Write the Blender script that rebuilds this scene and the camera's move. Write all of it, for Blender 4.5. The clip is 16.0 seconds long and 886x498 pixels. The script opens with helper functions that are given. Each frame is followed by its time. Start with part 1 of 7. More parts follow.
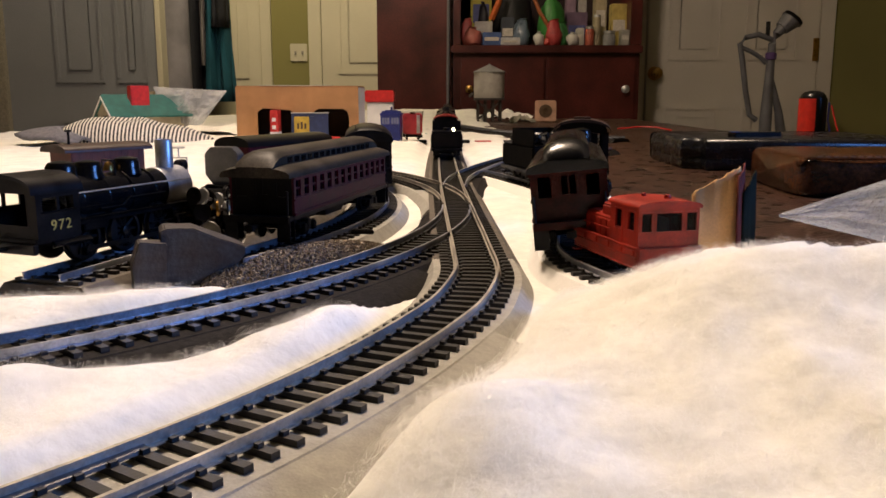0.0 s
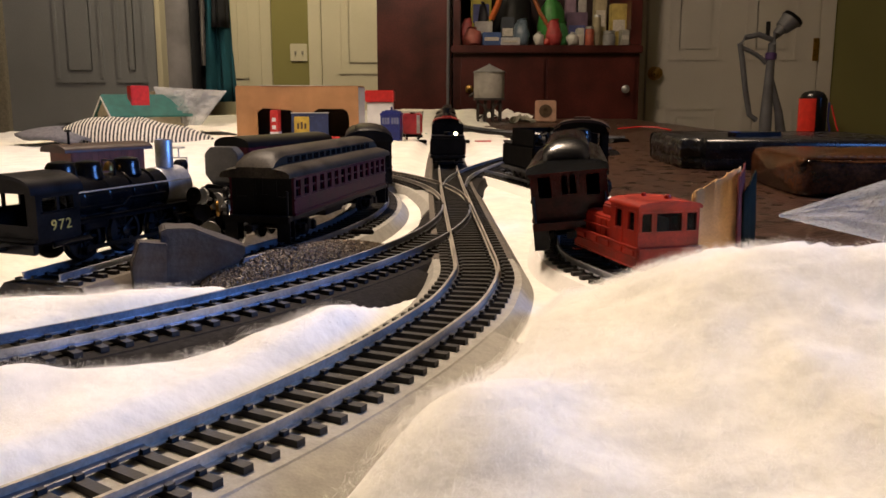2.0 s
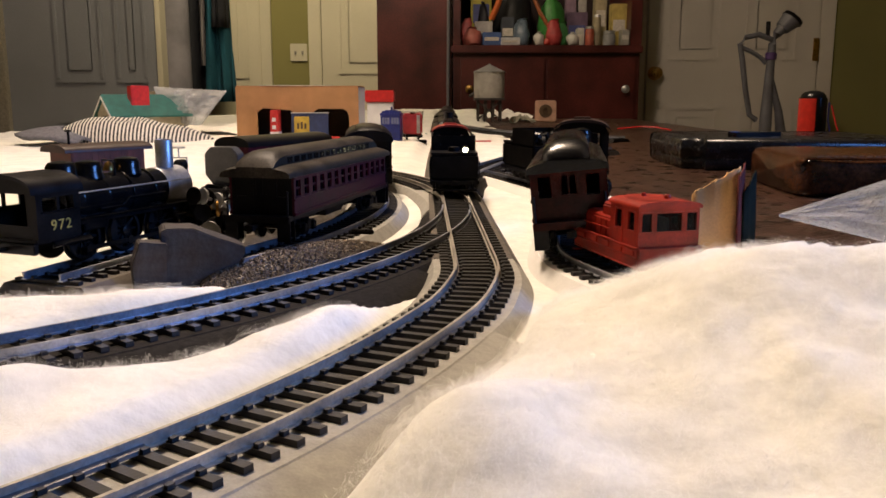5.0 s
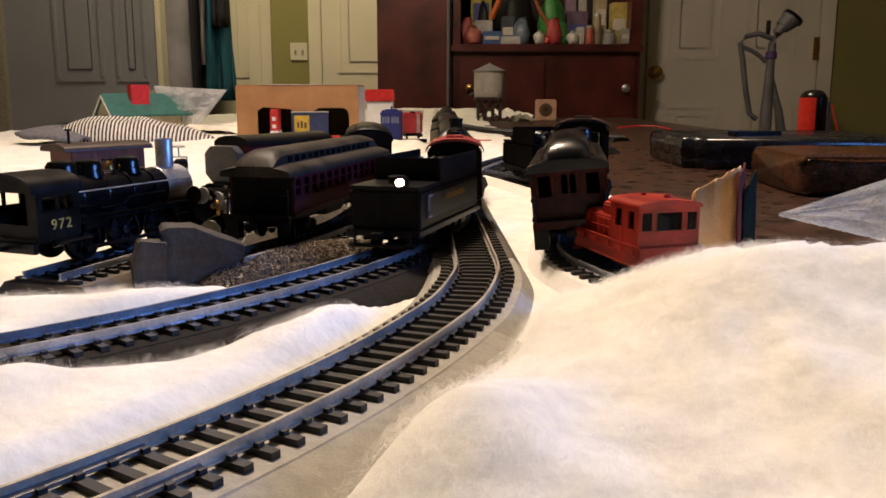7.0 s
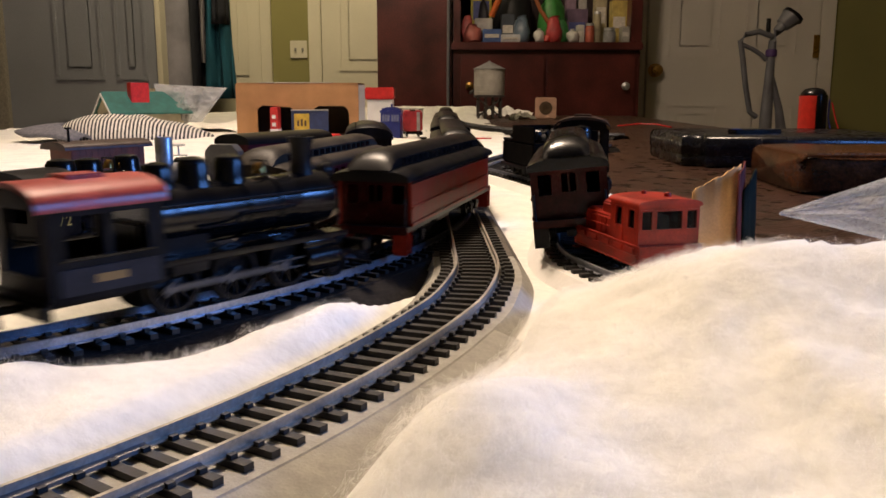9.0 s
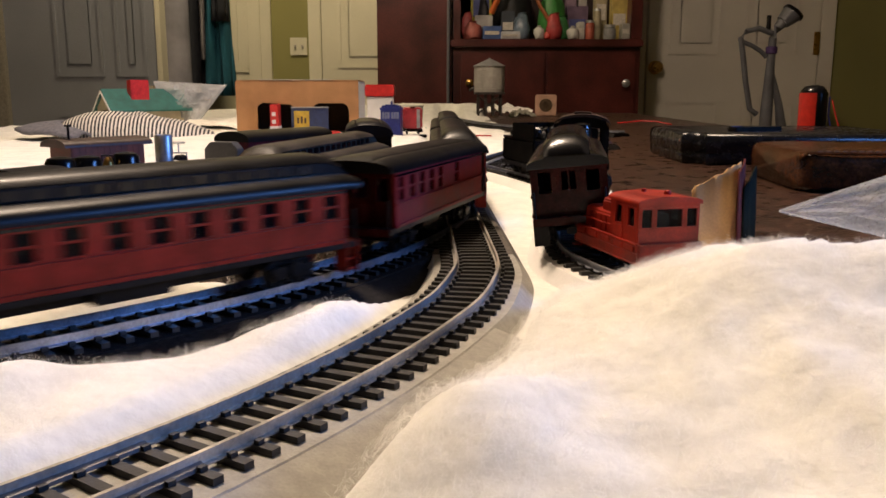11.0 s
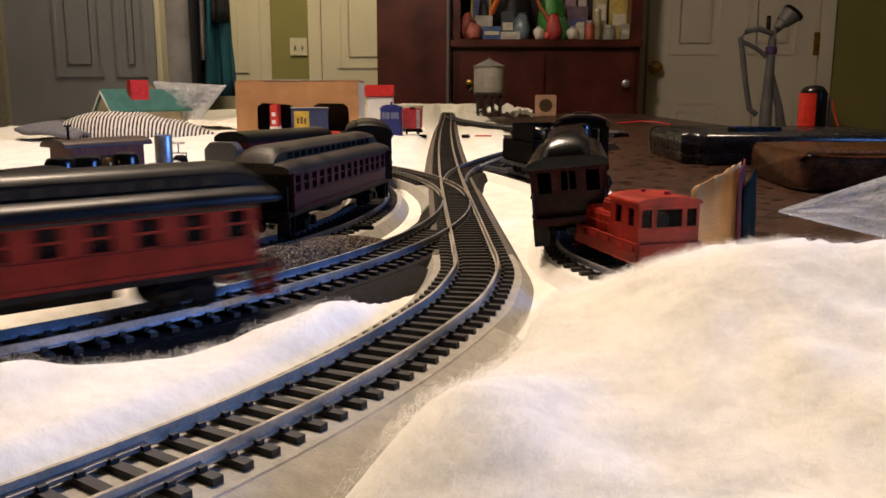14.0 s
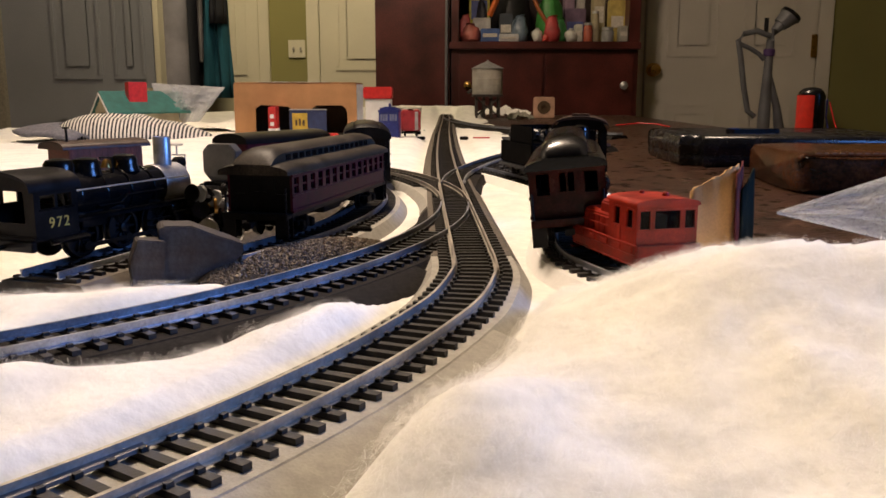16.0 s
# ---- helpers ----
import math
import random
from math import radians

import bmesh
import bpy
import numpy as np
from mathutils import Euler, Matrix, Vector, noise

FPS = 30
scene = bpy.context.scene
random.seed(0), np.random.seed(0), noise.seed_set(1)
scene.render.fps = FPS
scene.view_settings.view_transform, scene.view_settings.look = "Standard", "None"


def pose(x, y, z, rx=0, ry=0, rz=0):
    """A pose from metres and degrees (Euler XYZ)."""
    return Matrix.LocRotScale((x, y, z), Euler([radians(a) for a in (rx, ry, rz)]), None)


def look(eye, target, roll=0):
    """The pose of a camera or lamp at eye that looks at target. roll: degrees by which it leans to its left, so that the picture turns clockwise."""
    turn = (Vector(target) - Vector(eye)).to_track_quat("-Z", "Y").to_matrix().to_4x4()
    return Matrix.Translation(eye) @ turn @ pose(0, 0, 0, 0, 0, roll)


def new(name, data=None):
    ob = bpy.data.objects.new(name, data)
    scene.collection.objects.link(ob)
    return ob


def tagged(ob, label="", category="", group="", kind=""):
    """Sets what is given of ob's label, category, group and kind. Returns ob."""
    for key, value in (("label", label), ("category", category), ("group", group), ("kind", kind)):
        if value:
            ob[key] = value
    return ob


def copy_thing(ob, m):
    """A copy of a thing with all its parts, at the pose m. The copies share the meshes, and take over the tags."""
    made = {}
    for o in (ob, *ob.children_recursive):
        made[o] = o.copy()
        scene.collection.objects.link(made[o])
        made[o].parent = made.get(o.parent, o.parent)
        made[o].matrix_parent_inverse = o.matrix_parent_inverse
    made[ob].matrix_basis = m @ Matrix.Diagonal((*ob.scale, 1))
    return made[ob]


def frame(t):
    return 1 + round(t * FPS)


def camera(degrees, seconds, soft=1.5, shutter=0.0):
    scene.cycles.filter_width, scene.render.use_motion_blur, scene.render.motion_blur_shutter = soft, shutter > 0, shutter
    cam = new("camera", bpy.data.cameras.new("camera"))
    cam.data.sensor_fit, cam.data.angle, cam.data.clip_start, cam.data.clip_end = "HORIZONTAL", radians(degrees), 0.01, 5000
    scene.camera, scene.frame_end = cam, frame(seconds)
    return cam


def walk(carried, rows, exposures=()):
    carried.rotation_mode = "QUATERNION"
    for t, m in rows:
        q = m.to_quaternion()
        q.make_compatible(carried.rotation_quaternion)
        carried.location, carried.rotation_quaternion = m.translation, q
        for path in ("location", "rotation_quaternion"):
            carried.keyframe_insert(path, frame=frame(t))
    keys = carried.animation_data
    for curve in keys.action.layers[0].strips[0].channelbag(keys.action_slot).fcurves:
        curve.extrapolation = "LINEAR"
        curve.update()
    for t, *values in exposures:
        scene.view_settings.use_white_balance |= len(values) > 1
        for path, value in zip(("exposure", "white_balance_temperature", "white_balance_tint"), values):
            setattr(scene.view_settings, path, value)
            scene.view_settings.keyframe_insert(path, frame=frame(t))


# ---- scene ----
cam = camera(54.93, 16.0, soft=1.6, shutter=0.65)
RAIL = 0.0115          # top of the rails over the table top, metres
EYE_Z = RAIL + 0.069
TABLE = 0.76           # table height over the floor
# camera: propped on the table edge; it nods by a few tenths of a degree
NOD = [(0, 8.0, 1.6), (4.2, 8.0, 1.6), (6.5, 7.0, 1.8), (7.5, 5.5, 1.8), (8.5, 4.2, 1.8), (9.2, 2.0, 1.8), (10.2, -1.0, 1.8),
       (11.3, -2.6, 1.8), (13.0, -2.8, 1.8), (13.6, -2.4, 1.6), (14.5, -1.0, 1.2), (15.0, 0.2, 0.3), (15.5, 1.4, -0.4), (16.0, 1.7, -1.4)]


def camera_pose(nod, yaw):
    pitch = 10.549 - math.degrees(nod / 1509.0)
    return pose(0, 0, EYE_Z - 0.00006 * nod, 90 - pitch, 0, math.degrees(yaw / 1509.0))


walk(cam, [(t, camera_pose(a, b)) for t, a, b in NOD], exposures=[(0, 0.0), (16, 0.0)])

# ---- light ----
world = bpy.data.worlds.new("world")
scene.world = world
world.use_nodes = True
world.node_tree.nodes["Background"].inputs[0].default_value = (0.30, 0.34, 0.42, 1)
world.node_tree.nodes["Background"].inputs[1].default_value = 0.02


def area(name, eye, target, w, h, power, color):
    d = bpy.data.lights.new(name, "AREA")
    d.shape, d.size, d.size_y, d.energy, d.color = "RECTANGLE", w, h, power, color
    ob = new(name, d)
    ob.matrix_world = look(eye, target)
    return ob


bulb = bpy.data.lights.new("ceiling_lamp_glow", "POINT")
bulb.energy, bulb.color, bulb.shadow_soft_size = 84, (1.0, 0.77, 0.58), 0.09
new("ceiling_lamp_glow", bulb).matrix_world = pose(-0.26, 0.95, 1.50)
area("ceiling_lamp_light", (-0.26, 0.95, 1.38), (0.06, 0.42, 0.0), 0.26, 0.26, 7.0, (1.0, 0.78, 0.59)).data.spread = radians(130)
area("screen_light", (1.25, 0.16, 0.50), (-0.10, 0.36, 0.03), 0.50, 0.32, 3.0, (0.14, 0.36, 1.0)).data.spread = radians(80)
# added fill without a fixture, brightens the doors on the back wall
area("hall_lamp_light", (-0.62, 2.95, 1.50), (-0.55, 4.0, 0.2), 0.25, 0.25, 12, (1.0, 0.82, 0.50))

# ---- materials ----
MATS = {}


def mat(name, color, rough=0.6, metal=0.0, vary=0.18, scale=120.0, bump=0.15, grain=900.0, spec=0.5, emit=None, power=0.0, sheen=0.0, alpha=None, trans=0.0, ior=1.45, island=0.0, second=None, coat=0.0):
    """A surface with blotches at one scale, grain at a finer one, uneven gloss and fine relief."""
    if name in MATS:
        return MATS[name]
    m = bpy.data.materials.new(name)
    m.use_nodes = True
    nt = m.node_tree
    b = nt.nodes["Principled BSDF"]
    b.inputs["Metallic"].default_value = metal
    b.inputs["Specular IOR Level"].default_value = spec
    b.inputs["IOR"].default_value = ior
    b.inputs["Transmission Weight"].default_value = trans
    b.inputs["Sheen Weight"].default_value = sheen
    b.inputs["Coat Weight"].default_value = coat
    tc = nt.nodes.new("ShaderNodeTexCoord")

    def tex(sc, detail):
        n = nt.nodes.new("ShaderNodeTexNoise")
        n.inputs["Scale"].default_value, n.inputs["Detail"].default_value = sc, detail
        nt.links.new(tc.outputs["Object"], n.inputs["Vector"])
        return n.outputs["Fac"]

    big, fine = tex(scale, 4), tex(grain, 3)
    ramp = nt.nodes.new("ShaderNodeValToRGB")
    c2 = second or tuple(c * (1 - vary * 1.5) for c in color)
    ramp.color_ramp.elements[0].position, ramp.color_ramp.elements[1].position = 0.30, 0.68
    ramp.color_ramp.elements[0].color = (*c2, 1)
    ramp.color_ramp.elements[1].color = (*[min(1, c * (1 + vary * 0.5)) for c in color], 1)
    nt.links.new(big, ramp.inputs[0])
    out = ramp.outputs[0]
    mix = nt.nodes.new("ShaderNodeMix")
    mix.data_type, mix.blend_type = "RGBA", "MULTIPLY"
    g = nt.nodes.new("ShaderNodeMapRange")
    g.inputs["From Min"].default_value, g.inputs["From Max"].default_value = 0.3, 0.7
    g.inputs["To Min"].default_value, g.inputs["To Max"].default_value = 1 - vary, 1.0
    nt.links.new(fine, g.inputs["Value"])
    mix.inputs["Factor"].default_value = 1.0
    nt.links.new(out, mix.inputs["A"])
    nt.links.new(g.outputs[0], mix.inputs["B"])
    out = mix.outputs["Result"]
    if island:
        oi = nt.nodes.new("ShaderNodeObjectInfo")
        r = nt.nodes.new("ShaderNodeMapRange")
        r.inputs["To Min"].default_value, r.inputs["To Max"].default_value = 1 - island, 1 + island
        nt.links.new(oi.outputs["Random"], r.inputs["Value"])
        mx = nt.nodes.new("ShaderNodeMix")
        mx.data_type, mx.blend_type = "RGBA", "MULTIPLY"
        mx.inputs["Factor"].default_value = 1.0
        nt.links.new(out, mx.inputs["A"])
        nt.links.new(r.outputs[0], mx.inputs["B"])
        out = mx.outputs["Result"]
    nt.links.new(out, b.inputs["Base Color"])
    rr = nt.nodes.new("ShaderNodeMapRange")
    rr.inputs["To Min"].default_value, rr.inputs["To Max"].default_value = max(0.02, rough - 0.12), min(1, rough + 0.12)
    nt.links.new(big, rr.inputs["Value"])
    nt.links.new(rr.outputs[0], b.inputs["Roughness"])
    if bump:
        bp = nt.nodes.new("ShaderNodeBump")
        bp.inputs["Strength"].default_value, bp.inputs["Distance"].default_value = bump, 0.4 / grain
        nt.links.new(fine, bp.inputs["Height"])
        nt.links.new(bp.outputs[0], b.inputs["Normal"])
    if emit:
        b.inputs["Emission Color"].default_value, b.inputs["Emission Strength"].default_value = (*emit, 1), power
    MATS[name] = m
    return m


def glass(name, color=(0.9, 0.95, 0.95), rough=0.05, alpha=0.25, body=0.9):
    if name in MATS:
        return MATS[name]
    m = bpy.data.materials.new(name)
    m.use_nodes = True
    nt = m.node_tree
    out = nt.nodes["Material Output"]
    tr, gl, mx = nt.nodes.new("ShaderNodeBsdfTransparent"), nt.nodes.new("ShaderNodeBsdfPrincipled"), nt.nodes.new("ShaderNodeMixShader")
    tr.inputs[0].default_value = (*color, 1)
    gl.inputs["Base Color"].default_value = (*[c * body for c in color], 1)
    nz = nt.nodes.new("ShaderNodeTexNoise")
    nz.inputs["Scale"].default_value = 60
    mr = nt.nodes.new("ShaderNodeMapRange")
    mr.inputs["To Min"].default_value, mr.inputs["To Max"].default_value = alpha * 0.5, alpha * 1.5
    nt.links.new(nz.outputs["Fac"], mr.inputs["Value"])
    nt.links.new(mr.outputs[0], mx.inputs[0])
    gl.inputs["Roughness"].default_value = rough
    nt.links.new(tr.outputs[0], mx.inputs[1])
    nt.links.new(gl.outputs[0], mx.inputs[2])
    nt.links.new(mx.outputs[0], out.inputs[0])
    MATS[name] = m
    return m


def fluff(name, color):
    """Strands that let light through."""
    m = bpy.data.materials.new(name)
    m.use_nodes = True
    nt = m.node_tree
    d, t, mx = nt.nodes.new("ShaderNodeBsdfDiffuse"), nt.nodes.new("ShaderNodeBsdfTranslucent"), nt.nodes.new("ShaderNodeMixShader")
    d.inputs[0].default_value = t.inputs[0].default_value = (*color, 1)
    mx.inputs[0].default_value = 0.5
    nt.links.new(d.outputs[0], mx.inputs[1])
    nt.links.new(t.outputs[0], mx.inputs[2])
    nt.links.new(mx.outputs[0], nt.nodes["Material Output"].inputs[0])
    return m


STRAND = fluff("batting_strand", (0.97, 0.96, 0.92))
BLACK = mat("black_plastic", (0.0105, 0.0095, 0.0105), 0.34, vary=0.3, spec=0.18)
BLACK_GLOSS = mat("black_gloss_paint", (0.005, 0.005, 0.006), 0.20, vary=0.3, bump=0.04, spec=0.40)
BLACK_WORN = mat("weathered_black", (0.0105, 0.0085, 0.0080), 0.42, vary=0.4, spec=0.12)
DARK_ROOF = mat("dark_roof_paint", (0.009, 0.008, 0.008), 0.36, vary=0.4, scale=70, bump=0.08, spec=0.20)
DUSTY_ROOF = mat("dusty_roof_paint", (0.062, 0.049, 0.035), 0.50, vary=0.5, scale=60, bump=0.12, spec=0.2)
PURPLE = mat("dark_maroon_plastic", (0.078, 0.014, 0.024), 0.34, vary=0.3, spec=0.09)
TUSCAN = mat("tuscan_red_plastic", (0.27, 0.020, 0.010), 0.36, vary=0.22, bump=0.05, spec=0.18)
TUSCAN_DARK = mat("dark_tuscan_plastic", (0.050, 0.0070, 0.006), 0.24, vary=0.35, spec=0.12)
MAGENTA = mat("faded_maroon_plastic", (0.25, 0.019, 0.024), 0.5, vary=0.2, bump=0.05, spec=0.2)
RED = mat("worn_red_plastic", (0.40, 0.024, 0.009), 0.38, vary=0.3, scale=90, second=(0.20, 0.012, 0.006))
ROOF_RED = mat("red_roof_paint", (0.40, 0.05, 0.035), 0.38, vary=0.2)
BLUE = mat("blue_plastic", (0.018, 0.030, 0.20), 0.38)
YELLOW = mat("yellow_panel", (0.60, 0.40, 0.05), 0.5)
NICKEL = mat("nickel_rail", (0.50, 0.46, 0.40), 0.42, metal=0.65, vary=0.25, scale=60, bump=0.04)
# plain steel; the blue tint imitates blue light mirrored in the rails
STEEL = mat("blue_tinted_steel_rail", (0.50, 0.52, 0.58), 0.36, metal=0.8, vary=0.3, scale=60, bump=0.04)
SILVER = mat("silver_paint", (0.55, 0.55, 0.56), 0.38, metal=0.7, vary=0.2)
BRASS = mat("brass", (0.55, 0.33, 0.10), 0.3, metal=1.0, vary=0.2)
TIE = mat("black_tie_plastic", (0.017, 0.014, 0.012), 0.55, vary=0.3, island=0.25)
BED_GREY = mat("grey_roadbed", (0.36, 0.345, 0.305), 0.75, vary=0.13, scale=200, bump=0.6, grain=1400)
BED_BLACK = mat("black_roadbed", (0.022, 0.019, 0.018), 0.75, vary=0.45, scale=500, bump=0.9, grain=1800, spec=0.12)
GOLD = mat("gold_lettering", (0.27, 0.15, 0.035), 0.5, vary=0.1)
WHITE_INK = mat("yellow_lettering", (0.50, 0.38, 0.09), 0.5, vary=0.1)
BULB = mat("lit_bulb", (1, 0.9, 0.6), 0.3, vary=0, bump=0, emit=(1.0, 0.86, 0.5), power=14.0)
SNOW = mat("white_polyester_batting", (0.87, 0.86, 0.785), 0.95, vary=0.09, scale=38, bump=0.35, grain=260, spec=0.05, sheen=0.3)
SNOW.node_tree.nodes["Principled BSDF"].inputs["Subsurface Weight"].default_value = 0.35
SNOW.node_tree.nodes["Principled BSDF"].inputs["Subsurface Radius"].default_value = (0.004, 0.004, 0.004)
SNOW.node_tree.nodes["Principled BSDF"].inputs["Subsurface Scale"].default_value = 1.0
SHEET = mat("white_sheet", (0.82, 0.80, 0.76), 0.9, vary=0.06, scale=20, bump=0.2, grain=600, spec=0.1)
WINDOW = glass("window_glass", (0.45, 0.47, 0.5), 0.06, 0.12, 0.05)
CARD = mat("tan_cardboard", (0.42, 0.22, 0.095), 0.8, vary=0.15, scale=30, bump=0.2)
WHITE_CARD = mat("white_card", (0.72, 0.72, 0.74), 0.7, vary=0.1, scale=30)
WALL = mat("olive_wall_paint", (0.27, 0.25, 0.09), 0.8, vary=0.08, scale=2, bump=0.1, grain=300)
DOOR_PAINT = mat("cream_door_paint", (0.66, 0.62, 0.47), 0.5, vary=0.06, scale=3, bump=0.05, grain=200)
DOOR_PALE = mat("pale_door_paint", (0.74, 0.70, 0.62), 0.5, vary=0.06, scale=3, bump=0.05, grain=200)
# grey door, with the shade it stands in mixed into the colour
DOOR_SHADED_GREY = mat("grey_shaded_door_paint", (0.24, 0.25, 0.28), 0.6, vary=0.1, scale=3, bump=0.05, grain=200)
CABINET = mat("mahogany_wood", (0.100, 0.017, 0.014), 0.35, vary=0.4, scale=7, bump=0.06, grain=180)
TABLE_WOOD = mat("dark_table_cloth", (0.075, 0.036, 0.021), 0.30, vary=0.6, scale=55, bump=0.7, grain=260, second=(0.014, 0.007, 0.005))
LEATHER = mat("brown_leather", (0.085, 0.028, 0.009), 0.22, vary=0.6, scale=60, bump=0.6, grain=420, second=(0.018, 0.007, 0.004))
BED_DARK = mat("dull_brown_roadbed", (0.125, 0.105, 0.085), 0.75, vary=0.3, scale=220, bump=0.6, grain=1400)
STONE = mat("dark_grey_stone_casting", (0.052, 0.050, 0.054), 0.6, vary=0.35, scale=110, bump=0.5, grain=500, second=(0.040, 0.026, 0.020), spec=0.4)
GRAVEL = mat("dark_coal_gravel", (0.24, 0.18, 0.125), 0.45, vary=0.5, scale=500, bump=0.4)


# ---- mesh helpers ----
class Shape:
    """Gathers boxes, tubes, lathes and sweeps into one mesh."""

    def __init__(self):
        self.v, self.f = [], []

    def add(self, verts, faces, m=None):
        k = len(self.v)
        self.v += [tuple(m @ Vector(p)) if m is not None else tuple(p) for p in verts]
        self.f += [tuple(i + k for i in q) for q in faces]
        return self

    def box(self, x0, x1, y0, y1, z0, z1, m=None):
        p = [(x, y, z) for z in (z0, z1) for y in (y0, y1) for x in (x0, x1)]
        return self.add(p, [(0, 2, 3, 1), (4, 5, 7, 6), (0, 1, 5, 4), (2, 6, 7, 3), (0, 4, 6, 2), (1, 3, 7, 5)], m)

    def prism(self, profile, a, b, axis="y", m=None):
        """profile: counter-clockwise points across the axis, carried from a to b along it."""
        n = len(profile)

        def p3(p, w):
            return {"y": (p[0], w, p[1]), "x": (w, p[0], p[1]), "z": (p[0], p[1], w)}[axis]

        v = [p3(p, a) for p in profile] + [p3(p, b) for p in profile]
        f = [(i, (i + 1) % n, (i + 1) % n + n, i + n) for i in range(n)] + [tuple(range(n))[::-1], tuple(range(n, 2 * n))]
        return self.add(v, f, m)

    def lathe(self, rings, axis="y", n=20, m=None, o=(0, 0, 0)):
        """rings: (radius, place along the axis)."""
        v = []
        for r, w in rings:
            for k in range(n):
                a = 2 * math.pi * k / n
                c, s = r * math.cos(a), r * math.sin(a)
                q = {"y": (c, w, s), "x": (w, c, s), "z": (c, s, w)}[axis]
                v.append((q[0] + o[0], q[1] + o[1], q[2] + o[2]))
        f = [(i * n + k, i * n + (k + 1) % n, (i + 1) * n + (k + 1) % n, (i + 1) * n + k) for i in range(len(rings) - 1) for k in range(n)]
        f += [tuple(range(n))[::-1], tuple(range((len(rings) - 1) * n, len(rings) * n))]
        return self.add(v, f, m)

    def tube(self, pts, r, n=8):
        """A round bar along a line of points."""
        pts = [Vector(p) for p in pts]
        v = []
        for i, p in enumerate(pts):
            d = (pts[min(i + 1, len(pts) - 1)] - pts[max(i - 1, 0)]).normalized()
            a = d.orthogonal().normalized() if abs(d.z) > 0.9 else d.cross(Vector((0, 0, 1))).normalized()
            b = d.cross(a)
            rr = r[i] if isinstance(r, (list, tuple)) else r
            v += [p + (a * math.cos(2 * math.pi * k / n) + b * math.sin(2 * math.pi * k / n)) * rr for k in range(n)]
        f = [(i * n + k, i * n + (k + 1) % n, (i + 1) * n + (k + 1) % n, (i + 1) * n + k) for i in range(len(pts) - 1) for k in range(n)]
        f += [tuple(range(n))[::-1], tuple(range((len(pts) - 1) * n, len(pts) * n))]
        return self.add(v, f)

    def sweep(self, profile, line):
        """profile: (sideways, up) points, carried along a level line of (x, y)."""
        n, v = len(profile), []
        for i, p in enumerate(line):
            a, b = line[max(i - 1, 0)], line[min(i + 1, len(line) - 1)]
            d = Vector((b[0] - a[0], b[1] - a[1])).normalized()
            z = p[2] if len(p) > 2 else 0
            v += [(p[0] + d.y * s, p[1] - d.x * s, z + u) for s, u in profile]
        f = [(i * n + k, i * n + (k + 1) % n, (i + 1) * n + (k + 1) % n, (i + 1) * n + k) for i in range(len(line) - 1) for k in range(n)]
        f += [tuple(range(n))[::-1], tuple(range((len(line) - 1) * n, len(line) * n))]
        return self.add(v, f)

    def mesh(self, name, material, bevel=0.0, smooth=35, weld=False):
        me = bpy.data.meshes.new(name)
        me.from_pydata(self.v, [], self.f)
        bm = bmesh.new()
        bm.from_mesh(me)
        if weld:
            bmesh.ops.remove_doubles(bm, verts=bm.verts, dist=1e-6)
        if bevel:
            es = [e for e in bm.edges if len(e.link_faces) == 2 and e.calc_face_angle(0) > 0.6]
            bmesh.ops.bevel(bm, geom=es, offset=bevel, segments=2, affect="EDGES", clamp_overlap=True)
        bmesh.ops.recalc_face_normals(bm, faces=bm.faces)
        bm.to_mesh(me)
        bm.free()
        if smooth:
            me.shade_smooth()
            me.set_sharp_from_angle(angle=radians(smooth))
        me.materials.append(material)
        return me


def part(name, shape, material, parent=None, label="", bevel=0.0, smooth=35, at=None, weld=False):
    ob = new(name, shape.mesh(name, material, bevel, smooth, weld) if isinstance(shape, Shape) else shape)
    if parent is not None:
        ob.parent = parent
    if at is not None:
        ob.matrix_basis = at
    if label:
        ob["label"] = label
    return ob


def thing(name, m, label, category, group="", kind=""):
    ob = new(name)
    ob.empty_display_size = 0.01
    ob.matrix_basis = m
    return tagged(ob, label, category, group, kind)


def arch(w, rise, n=9, z=0.0):
    """Points of a shallow arch from +w to -w."""
    return [(w * math.cos(math.pi * k / (n - 1)), z + rise * math.sin(math.pi * k / (n - 1)) ** 0.8) for k in range(n)]


def heading(dx, dy):
    return math.degrees(math.atan2(-dx, dy))


def glide(points, n=16):
    """A smooth line through the points."""
    p = [Vector(q) for q in points]
    p = [2 * p[0] - p[1], *p, 2 * p[-1] - p[-2]]
    out = []
    for a, b, c, d in zip(p, p[1:], p[2:], p[3:]):
        for k in range(n):
            t = k / n
            out.append(tuple(0.5 * (2 * b + (c - a) * t + (2 * a - 5 * b + 4 * c - d) * t * t + (3 * b - a - 3 * c + d) * t ** 3)))
    return out + [tuple(p[-2])]


def even(line, step):
    """The line again, at even steps: (place, direction)."""
    P = np.array(line)
    S = np.r_[0, np.cumsum(np.linalg.norm(np.diff(P, axis=0), axis=1))]
    s = np.arange(step / 2, S[-1], step)
    q = np.stack([np.interp(s, S, P[:, k]) for k in range(P.shape[1])], 1)
    e = np.stack([np.interp(s + 0.001, S, P[:, k]) for k in range(P.shape[1])], 1)
    b = np.stack([np.interp(s - 0.001, S, P[:, k]) for k in range(P.shape[1])], 1)
    return q, e - b


def wall_x(px, y):
    """Across the room at the depth y, for a bearing from the eye."""
    return (px - 784) / 1509.0 * y / 1.0267


def wall_z(py, y):
    b = (441 - py) / 1509.0
    return EYE_Z + y * (-0.1831 + b * 0.9831) / (0.9831 + b * 0.1831)


# ---- the track plan ----
OVAL_X, OVAL_Y, OVAL_R = -0.449, 0.55, 0.457


